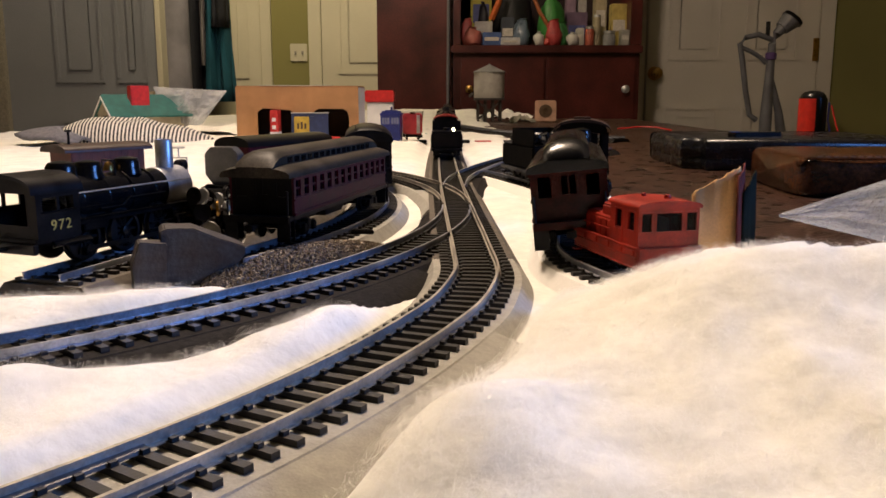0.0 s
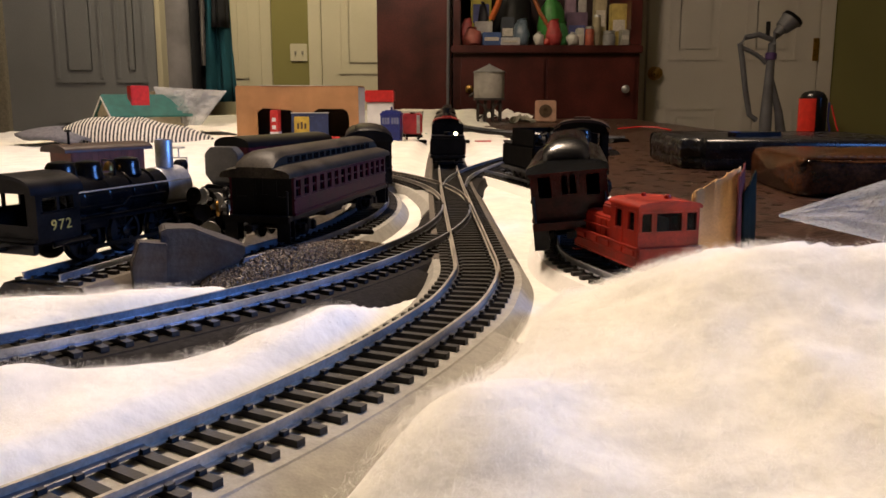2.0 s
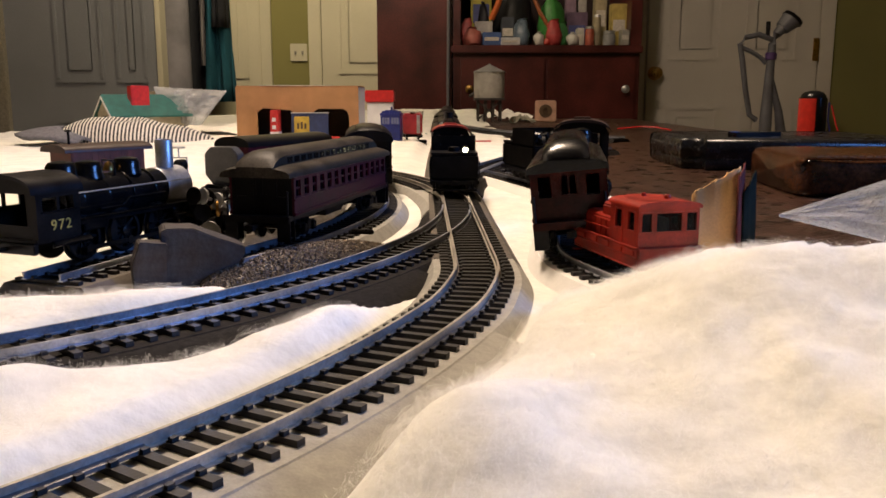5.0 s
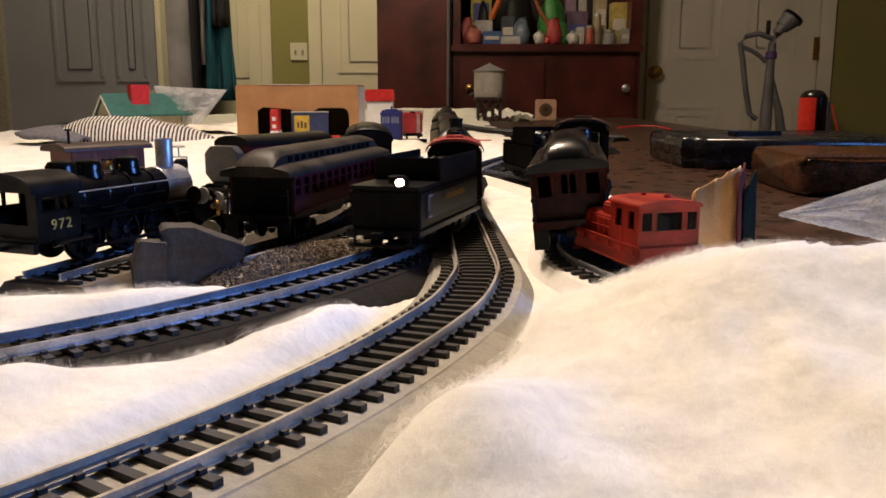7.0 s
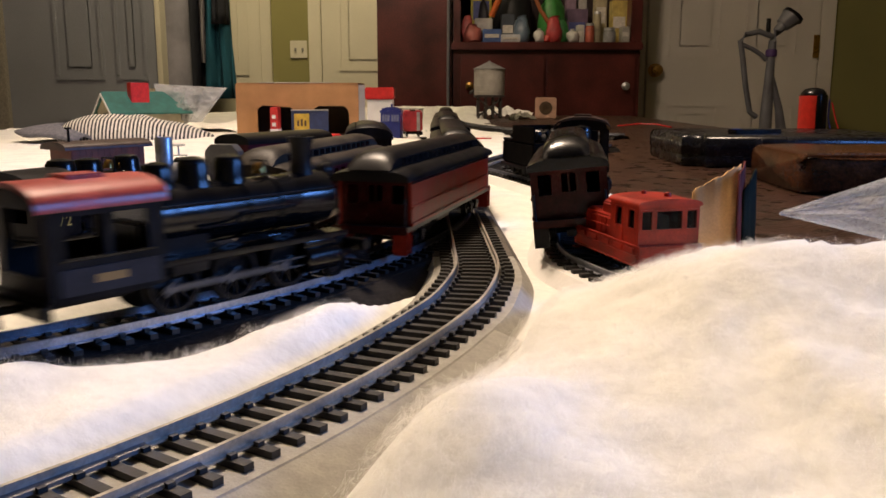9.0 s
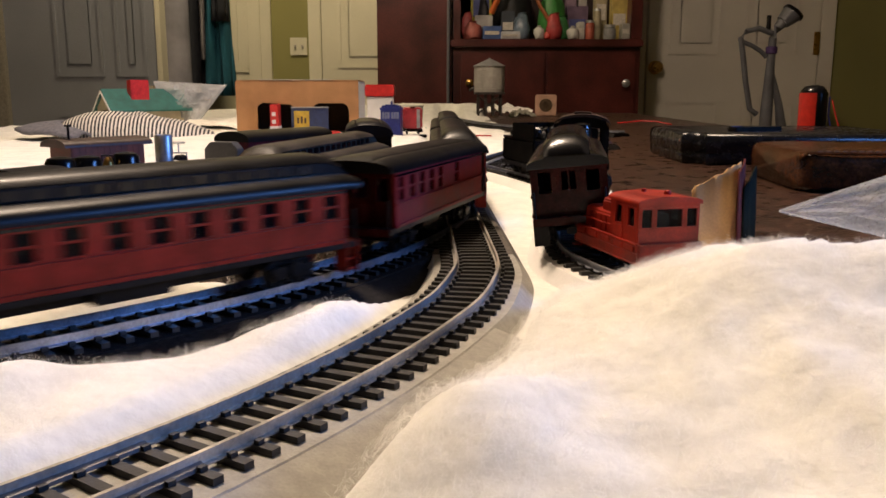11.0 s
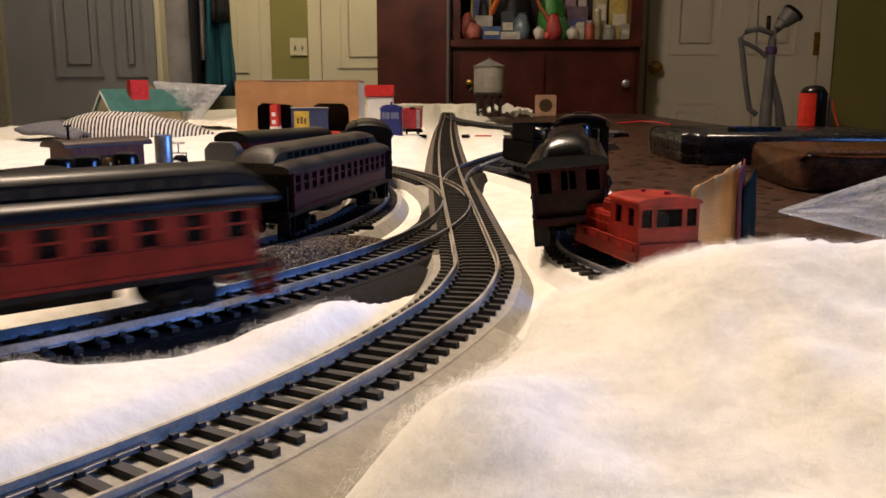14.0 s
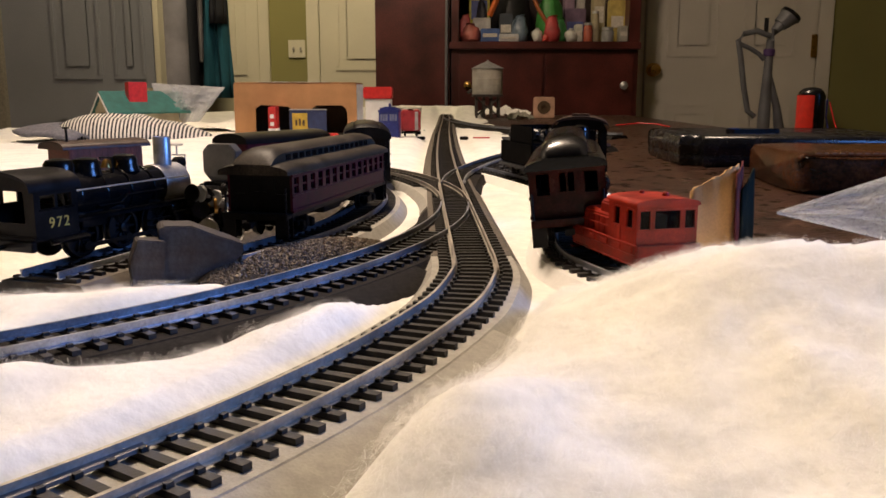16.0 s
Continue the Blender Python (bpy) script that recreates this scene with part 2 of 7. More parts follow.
def ring(r, a0, a1, cx=OVAL_X, cy=OVAL_Y, step=2.0):
    n = max(2, int(abs(a1 - a0) / step))
    return [(cx + r * math.cos(radians(a0 + (a1 - a0) * k / n)), cy + r * math.sin(radians(a0 + (a1 - a0) * k / n))) for k in range(n + 1)]


MAIN_FAR = [(0.013, 2.75), (0.009, 2.1), (0.004, 1.6), (0.0025, 1.15), (0.0035, 0.90), (0.0055, 0.72)]
MAIN = glide(MAIN_FAR + [(0.0090, 0.55), (0.0118, 0.44), (0.0132, 0.38)])
FRONT = glide([(0.0130, 0.385), (0.0138, 0.355), (0.0126, 0.33)] + ring(0.457, -16, -120, -0.4336, 0.4156, 4.0), 4)
OVAL = ring(0.42, 0, -180, -0.412, 0.540) + ring(0.20, 178, -45, -0.632, 0.540, 4.0)
SIDING = glide([(-0.1575, 0.326), (-0.1475, 0.36), (-0.126, 0.435), (-0.085, 0.56), (-0.06, 0.70)])
COACH_TRACK = ring(0.403, -28, 38)
RIGHT = glide([(0.120, 0.245), (0.088, 0.297), (0.069, 0.340), (0.062, 0.385), (0.072, 0.46), (0.088, 0.54), (0.0945, 0.60), (0.086, 0.66), (0.066, 0.735), (0.046, 0.80)])
BRANCH = glide([(0.0075, 0.66), (0.013, 0.73), (0.026, 0.80), (0.050, 0.89), (0.085, 0.99), (0.14, 1.08), (0.22, 1.16)])
FAR_BRANCH = glide([(0.012, 2.35), (0.035, 2.05), (0.085, 1.80), (0.17, 1.60), (0.30, 1.45)])

# ---- the room ----
FLOOR = -TABLE
BACK = 3.95
CEILING = 1.68


def structure(name, shape, material, label, bevel=0.0, parent=None):
    ob = part(name, shape, material, parent, bevel=bevel)
    return tagged(ob, label, kind="structure") if parent is None else ob


def build_room():
    floor_mat = mat("brown_floor", (0.10, 0.06, 0.035), 0.5, vary=0.3, scale=6, grain=90)
    structure("floor", Shape().box(-3.2, 3.2, -2.2, BACK + 1.4, FLOOR - 0.1, FLOOR), floor_mat, "dark brown floor of the room")
    structure("ceiling", Shape().box(-3.2, 3.2, -2.2, BACK + 1.4, CEILING, CEILING + 0.1), mat("ceiling_paint", (0.6, 0.58, 0.52), 0.9, scale=3, grain=200), "plain off-white ceiling")
    structure("wall_south", Shape().box(-3.2, 3.2, -2.3, -2.2, FLOOR, CEILING), WALL, "plain olive wall behind the viewer")
    structure("wall_west", Shape().box(-3.3, -3.2, -2.2, BACK + 1.4, FLOOR, CEILING), WALL, "plain olive side wall")
    structure("wall_east", Shape().box(3.2, 3.3, -2.2, BACK + 1.4, FLOOR, CEILING), WALL, "plain olive side wall")
    # back wall in two stretches that meet left of the middle
    k = BACK / 1509.0 / 1.0267
    w = Shape()
    for a, b in ((-320, 478), (478, 1568 + 500)):
        w.box((a - 784) * k, (b - 784) * k, BACK, BACK + 0.10, FLOOR, CEILING)
    structure("wall_north", w, WALL, "olive green painted wall with doors")


def panel_door(name, x0, x1, z0, z1, y, material, label, panels, knob=None, hinge=None):
    """A panelled door with its casing."""
    d = thing(name, pose((x0 + x1) / 2, y, z0), label, "door", kind="structure")
    w, h = (x1 - x0) / 2, z1 - z0
    s = Shape().box(-w, w, -0.02, 0.015, 0, h)
    part("leaf", s, material, d, bevel=0.003)
    for a, b, c, e in panels:
        f = Shape()
        t = 0.018
        f.box(a, b, -0.027, -0.0195, c, c + t).box(a, b, -0.027, -0.0195, e - t, e).box(a, a + t, -0.027, -0.0195, c + t, e - t).box(b - t, b, -0.027, -0.0195, c + t, e - t)
        part("moulding", f, material, d, bevel=0.003)
        part("panel", Shape().box(a + 0.05, b - 0.05, -0.026, -0.0195, c + 0.05, e - 0.05), material, d, bevel=0.005)
    if knob:
        kx, kz = knob
        kb = part("door_knob", Shape().lathe([(0.030, -0.02), (0.030, -0.026), (0.011, -0.028), (0.010, -0.045), (0.024, -0.052), (0.028, -0.066), (0.022, -0.080), (0.004, -0.084)], "y", 24, o=(kx, 0, kz)), BRASS, d, "polished brass door knob")
    if hinge:
        part("hinge", Shape().box(hinge[0] - 0.012, hinge[0] + 0.012, -0.030, -0.019, hinge[1] - 0.05, hinge[1] + 0.05), BRASS, d, "brass hinge", bevel=0.002)
    return d


def casing(x0, x1, top, y, material, name="trim"):
    s = Shape()
    for a in (x0, x1):
        s.box(a - 0.035, a + 0.035, y - 0.03, y, FLOOR, top)
    s.box(x0 - 0.035, x1 + 0.035, y - 0.031, y, top, top + 0.07)
    structure(name, s, material, "cream painted door casing", bevel=0.004)


def build_back():
    k = BACK / 1509.0 / 1.0267

    def X(px):
        return (px - 784) * k

    # right door
    h = 2.03
    x0, x1 = X(1141), X(1440)
    w = (x1 - x0) / 2
    pl = [(-w + 0.09, -0.05, 0.20, 0.78), (0.05, w - 0.09, 0.20, 0.78), (-w + 0.09, -0.05, 0.98, 1.50), (0.05, w - 0.09, 0.98, 1.50), (-w + 0.09, -0.05, 1.62, 1.92), (0.05, w - 0.09, 1.62, 1.92)]
    panel_door("door_1", x0, x1, FLOOR + 0.01, FLOOR + h, BACK - 0.02, DOOR_PALE, "cream six-panel door with brass knob and hinge", pl, (-w + 0.035, 0.925), (w - 0.012, 1.03))
    casing(x0 - 0.04, x1 + 0.04, FLOOR + h + 0.01, BACK, DOOR_PALE)
    # middle door
    x0, x1 = X(570), X(690)
    w = (x1 - x0) / 2
    panel_door("door_2", x0, x1 + 0.4, FLOOR + 0.01, FLOOR + h, BACK - 0.02, DOOR_PAINT, "cream panelled door in the middle of the back wall", [(-w - 0.2 + 0.07, 0.05, 0.2, 0.76), (-w - 0.2 + 0.07, 0.05, 0.92, 1.85)])
    structure("trim_2", Shape().box(X(546), X(568), BACK - 0.03, BACK, FLOOR, FLOOR + h + 0.07), DOOR_PAINT, "cream painted door casing", bevel=0.004)
    # left closet door, ajar, cream
    x0, x1 = X(345), X(462)
    w = (x1 - x0) / 2
    panel_door("door_3", x0, x1, FLOOR + 0.01, FLOOR + h, BACK - 0.02, DOOR_PAINT, "cream panelled door with coats hanging before it", [(0.0, w - 0.05, 0.2, 0.74), (0.0, w - 0.05, 0.90, 1.85)])
    structure("trim_3", Shape().box(X(462), X(480), BACK - 0.03, BACK, FLOOR, FLOOR + h + 0.07), DOOR_PAINT, "cream painted door casing", bevel=0.004)
    # switch plate
    sw = thing("light_switch", pose(X(527), BACK - 0.004, wall_z(85, BACK)), "cream double switch plate on the olive wall", "switch")
    part("plate", Shape().box(-0.038, 0.038, -0.006, 0, -0.039, 0.039), DOOR_PAINT, sw, bevel=0.002)
    for a in (-0.014, 0.018):
        part("toggle", Shape().box(a - 0.004, a + 0.004, -0.016, -0.005, -0.008, 0.006), mat("toggle_grey", (0.35, 0.33, 0.28), 0.4), sw, bevel=0.001)
    # grey double door on the left, nearer than the back wall, its shade in the colour
    y = 3.5
    k2 = y / 1509.0 / 1.0267
    gx0, gx1 = (-60 - 784) * k2, (277 - 784) * k2
    w = (gx1 - gx0) / 2
    cx = (gx0 + gx1) / 2
    gp = [(a, b, c, e) for a, b in (((98 - 784) * k2 - cx, (185 - 784) * k2 - cx), ((205 - 784) * k2 - cx, (262 - 784) * k2 - cx)) for c, e in ((0.15, 0.74), (0.88, 1.86))]
    panel_door("door_4", gx0, gx1, FLOOR + 0.005, FLOOR + 2.0, y, DOOR_SHADED_GREY, "grey panelled door standing open in shade", gp)
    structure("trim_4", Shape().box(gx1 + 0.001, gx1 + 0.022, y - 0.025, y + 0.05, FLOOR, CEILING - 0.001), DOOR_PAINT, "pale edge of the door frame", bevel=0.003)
    # casing darker than the cream trims: shade put into its colour
    structure("trim_5", Shape().box((-8 - 784) * k2, (14 - 784) * k2, y - 0.055, y - 0.022, FLOOR, CEILING - 0.001), mat("shaded_trim", (0.30, 0.27, 0.22), 0.6), "door casing coloured dark as in shade", bevel=0.003)
    # hanging coats and a rolled tube
    kc = 3.7 / 1509.0 / 1.0267

    def cloth(name, px0, px1, pz0, pz1, y, material, label, seed, taper=0.0):
        rnd = random.Random(seed)
        n, mrow = 22, 14
        v, f = [], []
        kk = y / 1509.0 / 1.0267
        for j in range(mrow + 1):
            t = j / mrow
            for i in range(n + 1):
                u = i / n
                a = px0 + (px1 - px0) * u + taper * (t - 0.5) * (1 - 2 * u)
                zz = wall_z(pz0 + (pz1 - pz0) * t, y)
                v.append(((a - 784) * kk, y + 0.025 * math.sin(u * 9 + seed) + 0.012 * math.sin(u * 23 + t * 3 + seed) + 0.03 * abs(u - 0.5), zz))
        for j in range(mrow):
            for i in range(n):
                p = j * (n + 1) + i
                f.append((p, p + 1, p + n + 2, p + n + 1))
        s = Shape().add(v, f)
        ob = part(name, s, material, None, smooth=60)
        so = ob.modifiers.new("thick", "SOLIDIFY")
        so.thickness = 0.012
        tagged(ob, label, "coat")

    cloth("hanging_coat", 285, 372, -260, 172, 3.80, mat("dark_coat", (0.02, 0.022, 0.03), 0.9, scale=8, grain=200), "dark coat hanging on the door", 1)
    cloth("hanging_coat", 350, 384, -260, 108, 3.72, mat("grey_coat", (0.34, 0.32, 0.33), 0.9, scale=8, grain=200), "pale grey coat hanging on the door", 2)
    cloth("hanging_coat", 366, 404, -260, 172, 3.66, mat("teal_cloth", (0.012, 0.10, 0.15), 0.85, scale=8, grain=200), "teal blue cloth hanging on the door", 4, -14)
    cloth("hanging_coat", 378, 398, -260, 40, 3.62, mat("dark_coat", (0.02, 0.022, 0.03), 0.9), "black sleeve hanging over the teal cloth", 5)
    structure("coat_rack", Shape().box((280 - 784) * kc, (410 - 784) * kc, 3.58, 3.93, 1.0, 1.06), CABINET, "wooden coat rail fixed over the doors")
    tub = part("carpet_roll", Shape().lathe([(0.055, FLOOR), (0.058, FLOOR + 0.5), (0.057, 1.3), (0.055, CEILING - 0.2)], "z", 20, o=((322 - 784) * kc, 3.6, 0)), mat("grey_roll", (0.30, 0.29, 0.33), 0.8, vary=0.2, scale=10), None)
    tagged(tub, "grey rolled carpet standing upright by the coats", "carpet roll")


def build_hutch():
    y = 3.45
    k = y / 1509.0 / 1.0267

    def X(px):
        return (px - 784) * k

    def Z(py):
        return wall_z(py, y)

    # tall cupboard
    c = thing("cupboard", pose(X(731), y, FLOOR), "tall dark mahogany cupboard with a plain door", "cupboard")
    w = (X(797) - X(665)) / 2
    part("body", Shape().box(-w, w, 0.02, 0.45, 0, 2.1), CABINET, c, bevel=0.003)
    part("door", Shape().box(-w + 0.006, w - 0.006, 0.0, 0.019, 0.05, 2.08), CABINET, c, bevel=0.003)
    cord = part("power_cord", Shape().tube([(X(793), y - 0.012, 1.2), (X(792), y - 0.012, 0.4), (X(791), y - 0.012, 0.1), (X(793), y - 0.012, FLOOR + 0.02)], 0.006, 8), mat("grey_cord", (0.16, 0.16, 0.18), 0.5), None)
    tagged(cord, "grey power cord hanging down by the cupboard", "cord")
    # hutch with an open shelf
    h = thing("hutch", pose(X(965), y, FLOOR), "dark mahogany hutch with doors below an open shelf", "hutch")
    x0, x1 = X(800) - X(965), X(1134) - X(965)
    sh = Z(72) - FLOOR
    part("base_body", Shape().box(x0, x1, 0.02, 0.50, 0, sh - 0.03), CABINET, h, bevel=0.003)
    part("shelf_top", Shape().box(x0 - 0.008, x1 + 0.004, -0.012, 0.50, sh - 0.03, sh), CABINET, h, bevel=0.004)
    mid = 0.0
    for a, b, kx in ((x0 + 0.03, mid - 0.004, X(829) - X(965)), (mid + 0.004, x1 - 0.02, X(1106) - X(965))):
        d = part("door", Shape().box(a, b, 0.0, 0.019, 0.06, sh - 0.05), CABINET, h, bevel=0.004)
        part("knob", Shape().lathe([(0.006, 0.0), (0.007, -0.012), (0.015, -0.018), (0.016, -0.027), (0.006, -0.032)], "y", 16, o=(kx, 0, Z(150) - FLOOR)), SILVER if kx > 0 else BRASS, d, "small metal knob")
    part("side_board", Shape().box(x0, x0 + 0.03, 0.0, 0.50, sh, 2.1), CABINET, h, bevel=0.003)
    part("side_board", Shape().box(x1 - 0.045, x1, 0.0, 0.50, sh, 2.1), CABINET, h, bevel=0.003)
    # back board in darkened mahogany, shade of the recess set in its colour
    part("back_board", Shape().box(x0 + 0.031, x1 - 0.046, 0.46, 0.50, sh, 2.1), mat("shaded_back", (0.03, 0.012, 0.010), 0.6, scale=8), h)
    # clutter on the shelf
    base = Z(72) + 0.001
    rnd = random.Random(7)

    def item(name, px0, px1, ptop, color, label, shape="box", dy=0.10, cat="package", rough=0.5, tilt=0):
        a, b, top = X(px0), X(px1), Z(ptop)
        m = mat("pack_%s" % "_".join(str(int(c * 100)) for c in color), color, rough, vary=0.25, scale=30, bump=0.05)
        t = thing(name, pose((a + b) / 2, y + dy, base, 0, tilt, 0), label, cat)
        r = (b - a) / 2
        hh = top - base
        if shape == "box":
            part("carton", Shape().box(-r, r, 0, 0.06, 0, hh), m, t, bevel=0.002)
            part("band", Shape().box(-r * 0.8, r * 0.75, -0.002, 0.01, hh * 0.35, hh * 0.62), mat("print_%d" % rnd.randint(0, 3), rnd.choice([(0.6, 0.55, 0.5), (0.08, 0.1, 0.3), (0.5, 0.08, 0.05), (0.05, 0.05, 0.05)]), 0.5), t, "printed band")
        elif shape == "can":
            part("body", Shape().lathe([(r * 0.96, 0), (r, 0.004), (r, hh * 0.86), (r * 0.9, hh * 0.9), (r * 0.9, hh)], "z", 20, o=(0, r, 0)), m, t)
            part("lid", Shape().lathe([(r * 0.93, hh), (r * 0.93, hh + 0.008), (r * 0.85, hh + 0.010)], "z", 20, o=(0, r, 0)), SILVER, t)
        elif shape == "bag":
            rings = [(r * q, hh * z) for q, z in ((0.75, 0), (1.0, 0.12), (1.05, 0.4), (0.9, 0.7), (0.55, 0.88), (0.35, 0.95), (0.5, 1.0))]
            s = Shape().lathe(rings, "z", 18, o=(0, r, 0))
            s.v = [(p[0] + 0.012 * noise.noise(Vector(p) * 40), p[1] + 0.012 * noise.noise(Vector(p) * 47), p[2] + (0.008 * noise.noise(Vector(p) * 33) if p[2] > 0.004 else 0)) for p in s.v]
            part("bag", s, m, t, smooth=50)
        return t

    item("cereal_box", 834, 872, -60, (0.55, 0.48, 0.06), "yellow carton standing on the hutch shelf", dy=0.18)
    item("wrapped_bundle", 820, 852, 38, (0.42, 0.12, 0.10), "red and white wrapped bundle on the hutch shelf", "bag", 0.02)
    item("plastic_tub", 853, 886, 48, (0.06, 0.12, 0.34), "blue plastic tub on the hutch shelf", "box", 0.02)
    item("tissue_box", 885, 919, 58, (0.62, 0.62, 0.66), "low white box on the hutch shelf", "box", 0.0)
    item("black_bag", 868, 950, -70, (0.015, 0.015, 0.017), "large black bag on the hutch shelf", "bag", 0.16, "bag")
    item("foil_pouch", 910, 938, 22, (0.20, 0.27, 0.36), "grey blue foil pouch on the hutch shelf", "bag", 0.06, "bag", 0.3)
    item("gift_bag", 955, 1003, -20, (0.05, 0.24, 0.05), "green and white bag on the hutch shelf", "bag", 0.05, "bag")
    item("white_jar", 944, 963, 46, (0.62, 0.60, 0.58), "small white jar on the hutch shelf", "bag", 0.0, "jar")
    item("red_ball_ornament", 961, 975, 58, (0.5, 0.03, 0.02), "small red ball on the hutch shelf", "bag", -0.005, "ornament")
    item("white_jar", 1002, 1024, 47, (0.62, 0.60, 0.57), "round white jar on the hutch shelf", "bag", 0.0, "jar")
    item("photo_box", 1008, 1046, 8, (0.16, 0.10, 0.17), "dark printed carton on the hutch shelf", dy=0.12)
    item("white_carton", 1022, 1034, 40, (0.62, 0.60, 0.55), "narrow white carton on the hutch shelf", dy=0.03)
    item("spice_tin", 1036, 1052, 42, (0.45, 0.10, 0.06), "red tin on the hutch shelf", "can", 0.02, "tin")
    item("spice_tin", 1052, 1066, 20, (0.40, 0.34, 0.22), "tan tin on the hutch shelf", "can", 0.05, "tin")
    item("glass_jar", 1068, 1090, 50, (0.35, 0.35, 0.36), "silver lidded glass jar on the hutch shelf", "can", 0.01, "jar", 0.15)
    item("tall_carton", 1062, 1084, -40, (0.45, 0.38, 0.24), "tan printed carton on the hutch shelf", dy=0.16)
    item("tall_carton", 1086, 1114, -6, (0.55, 0.42, 0.12), "yellow and cream carton on the hutch shelf", dy=0.08)
    item("flag_bundle", 816, 836, 22, (0.50, 0.10, 0.10), "red and white striped bundle on the hutch shelf", "bag", 0.06, "bundle")
    item("white_card_box", 840, 872, 26, (0.60, 0.58, 0.56), "white card box behind a tub on the hutch shelf", dy=0.09)
    item("black_pouch", 846, 868, -14, (0.03, 0.03, 0.04), "dark pouch on the hutch shelf", "bag", 0.14, "bag")
    item("red_packet", 966, 992, 26, (0.50, 0.06, 0.06), "red packet tied on a green bag", "bag", -0.01, "packet")
    item("green_pouch", 984, 1008, 30, (0.05, 0.22, 0.06), "green pouch on the hutch shelf", "bag", 0.03, "bag")
    item("picture_book", 1012, 1030, -30, (0.30, 0.20, 0.28), "thin printed book standing on the hutch shelf", dy=0.20)
    item("picture_book", 1034, 1050, -24, (0.45, 0.42, 0.40), "thin pale book standing on the hutch shelf", dy=0.21)
    item("small_carton", 1098, 1112, 44, (0.42, 0.40, 0.36), "small pale carton on the hutch shelf", dy=0.0)
    item("dark_box", 888, 912, 18, (0.04, 0.05, 0.07), "dark blue box on the hutch shelf", dy=0.10)
    rb = part("ribbon_roll", Shape().tube([(X(868), y + 0.03, base + 0.10), (X(880), y + 0.02, base + 0.16), (X(890), y + 0.03, base + 0.24)], 0.012), mat("orange_wrap", (0.55, 0.12, 0.02), 0.5), None)
    tagged(rb, "orange wrapped stick leaning on the shelf", "stick")
    rb = part("wooden_stick", Shape().tube([(X(972), y + 0.04, base + 0.07), (X(955), y + 0.05, base + 0.13), (X(938), y + 0.06, base + 0.22)], 0.008), mat("stick_brown", (0.35, 0.10, 0.03), 0.5), None)
    tagged(rb, "brown wooden stick leaning on a green bag", "stick")


def build_vacuum():
    y = 3.15

    def P(px, py, dy=0.0):
        return (wall_x(px, y), y + dy, wall_z(py, y))

    grey = mat("grey_vacuum_plastic", (0.16, 0.16, 0.18), 0.4, vary=0.2, scale=20)
    v = thing("vacuum_cleaner", pose(*P(1365, 160)[:2], FLOOR), "grey upright vacuum cleaner with a loop handle and wand", "vacuum cleaner")
    o = Vector((P(1365, 160)[0], y, FLOOR))

    def L(*pts):
        return [tuple(Vector(p) - o) for p in pts]

    part("wand", Shape().tube(L(P(1362, 330), P(1362, 200), P(1364, 110), P(1365, 70), P(1372, 52), P(1386, 36)), [0.024, 0.022, 0.015, 0.014, 0.016, 0.022], 14), grey, v)
    part("nozzle_mouth", Shape().tube(L(P(1380, 42), P(1392, 30), P(1398, 24)), [0.026, 0.034, 0.038], 16), grey, v)
    part("nozzle_rim", Shape().tube(L(P(1396, 27), P(1400, 22)), [0.040, 0.038], 16), BLACK, v)
    part("loop_handle", Shape().tube(L(P(1364, 62), P(1340, 53), P(1318, 58), P(1308, 70), P(1314, 100), P(1322, 150), P(1332, 195), P(1345, 205)), 0.010, 10), grey, v)
    part("handle_brace", Shape().tube(L(P(1311, 76), P(1330, 84), P(1346, 94), P(1356, 104)), 0.008, 10), grey, v)
    part("wand_clip", Shape().tube(L(P(1356, 30), P(1356, 55)), 0.008, 8), BLACK, v)
    part("collar", Shape().lathe([(0.017, 0), (0.020, 0.003), (0.020, 0.022), (0.017, 0.026)], "z", 18, o=tuple(Vector(P(1364, 98)) - o)), mat("purple_plastic", (0.10, 0.05, 0.18), 0.4), v, "purple collar")
    part("hose_foot", Shape().tube(L(P(1364, 120), P(1384, 190), P(1392, 235), P(1392, 330)), [0.008, 0.014, 0.020, 0.022], 12), grey, v)
    part("body", Shape().box(-0.10, 0.12, -0.07, 0.10, 0.12, 0.60), grey, v, bevel=0.03)
    part("base", Shape().box(-0.16, 0.16, -0.26, 0.12, 0.012, 0.12), grey, v, bevel=0.03)
    for a in (-0.13, 0.13):
        part("wheel", Shape().lathe([(0.04, a - 0.012), (0.045, a - 0.008), (0.045, a + 0.008), (0.04, a + 0.012)], "x", 20, o=(0, 0.06, 0.045)), BLACK, v)


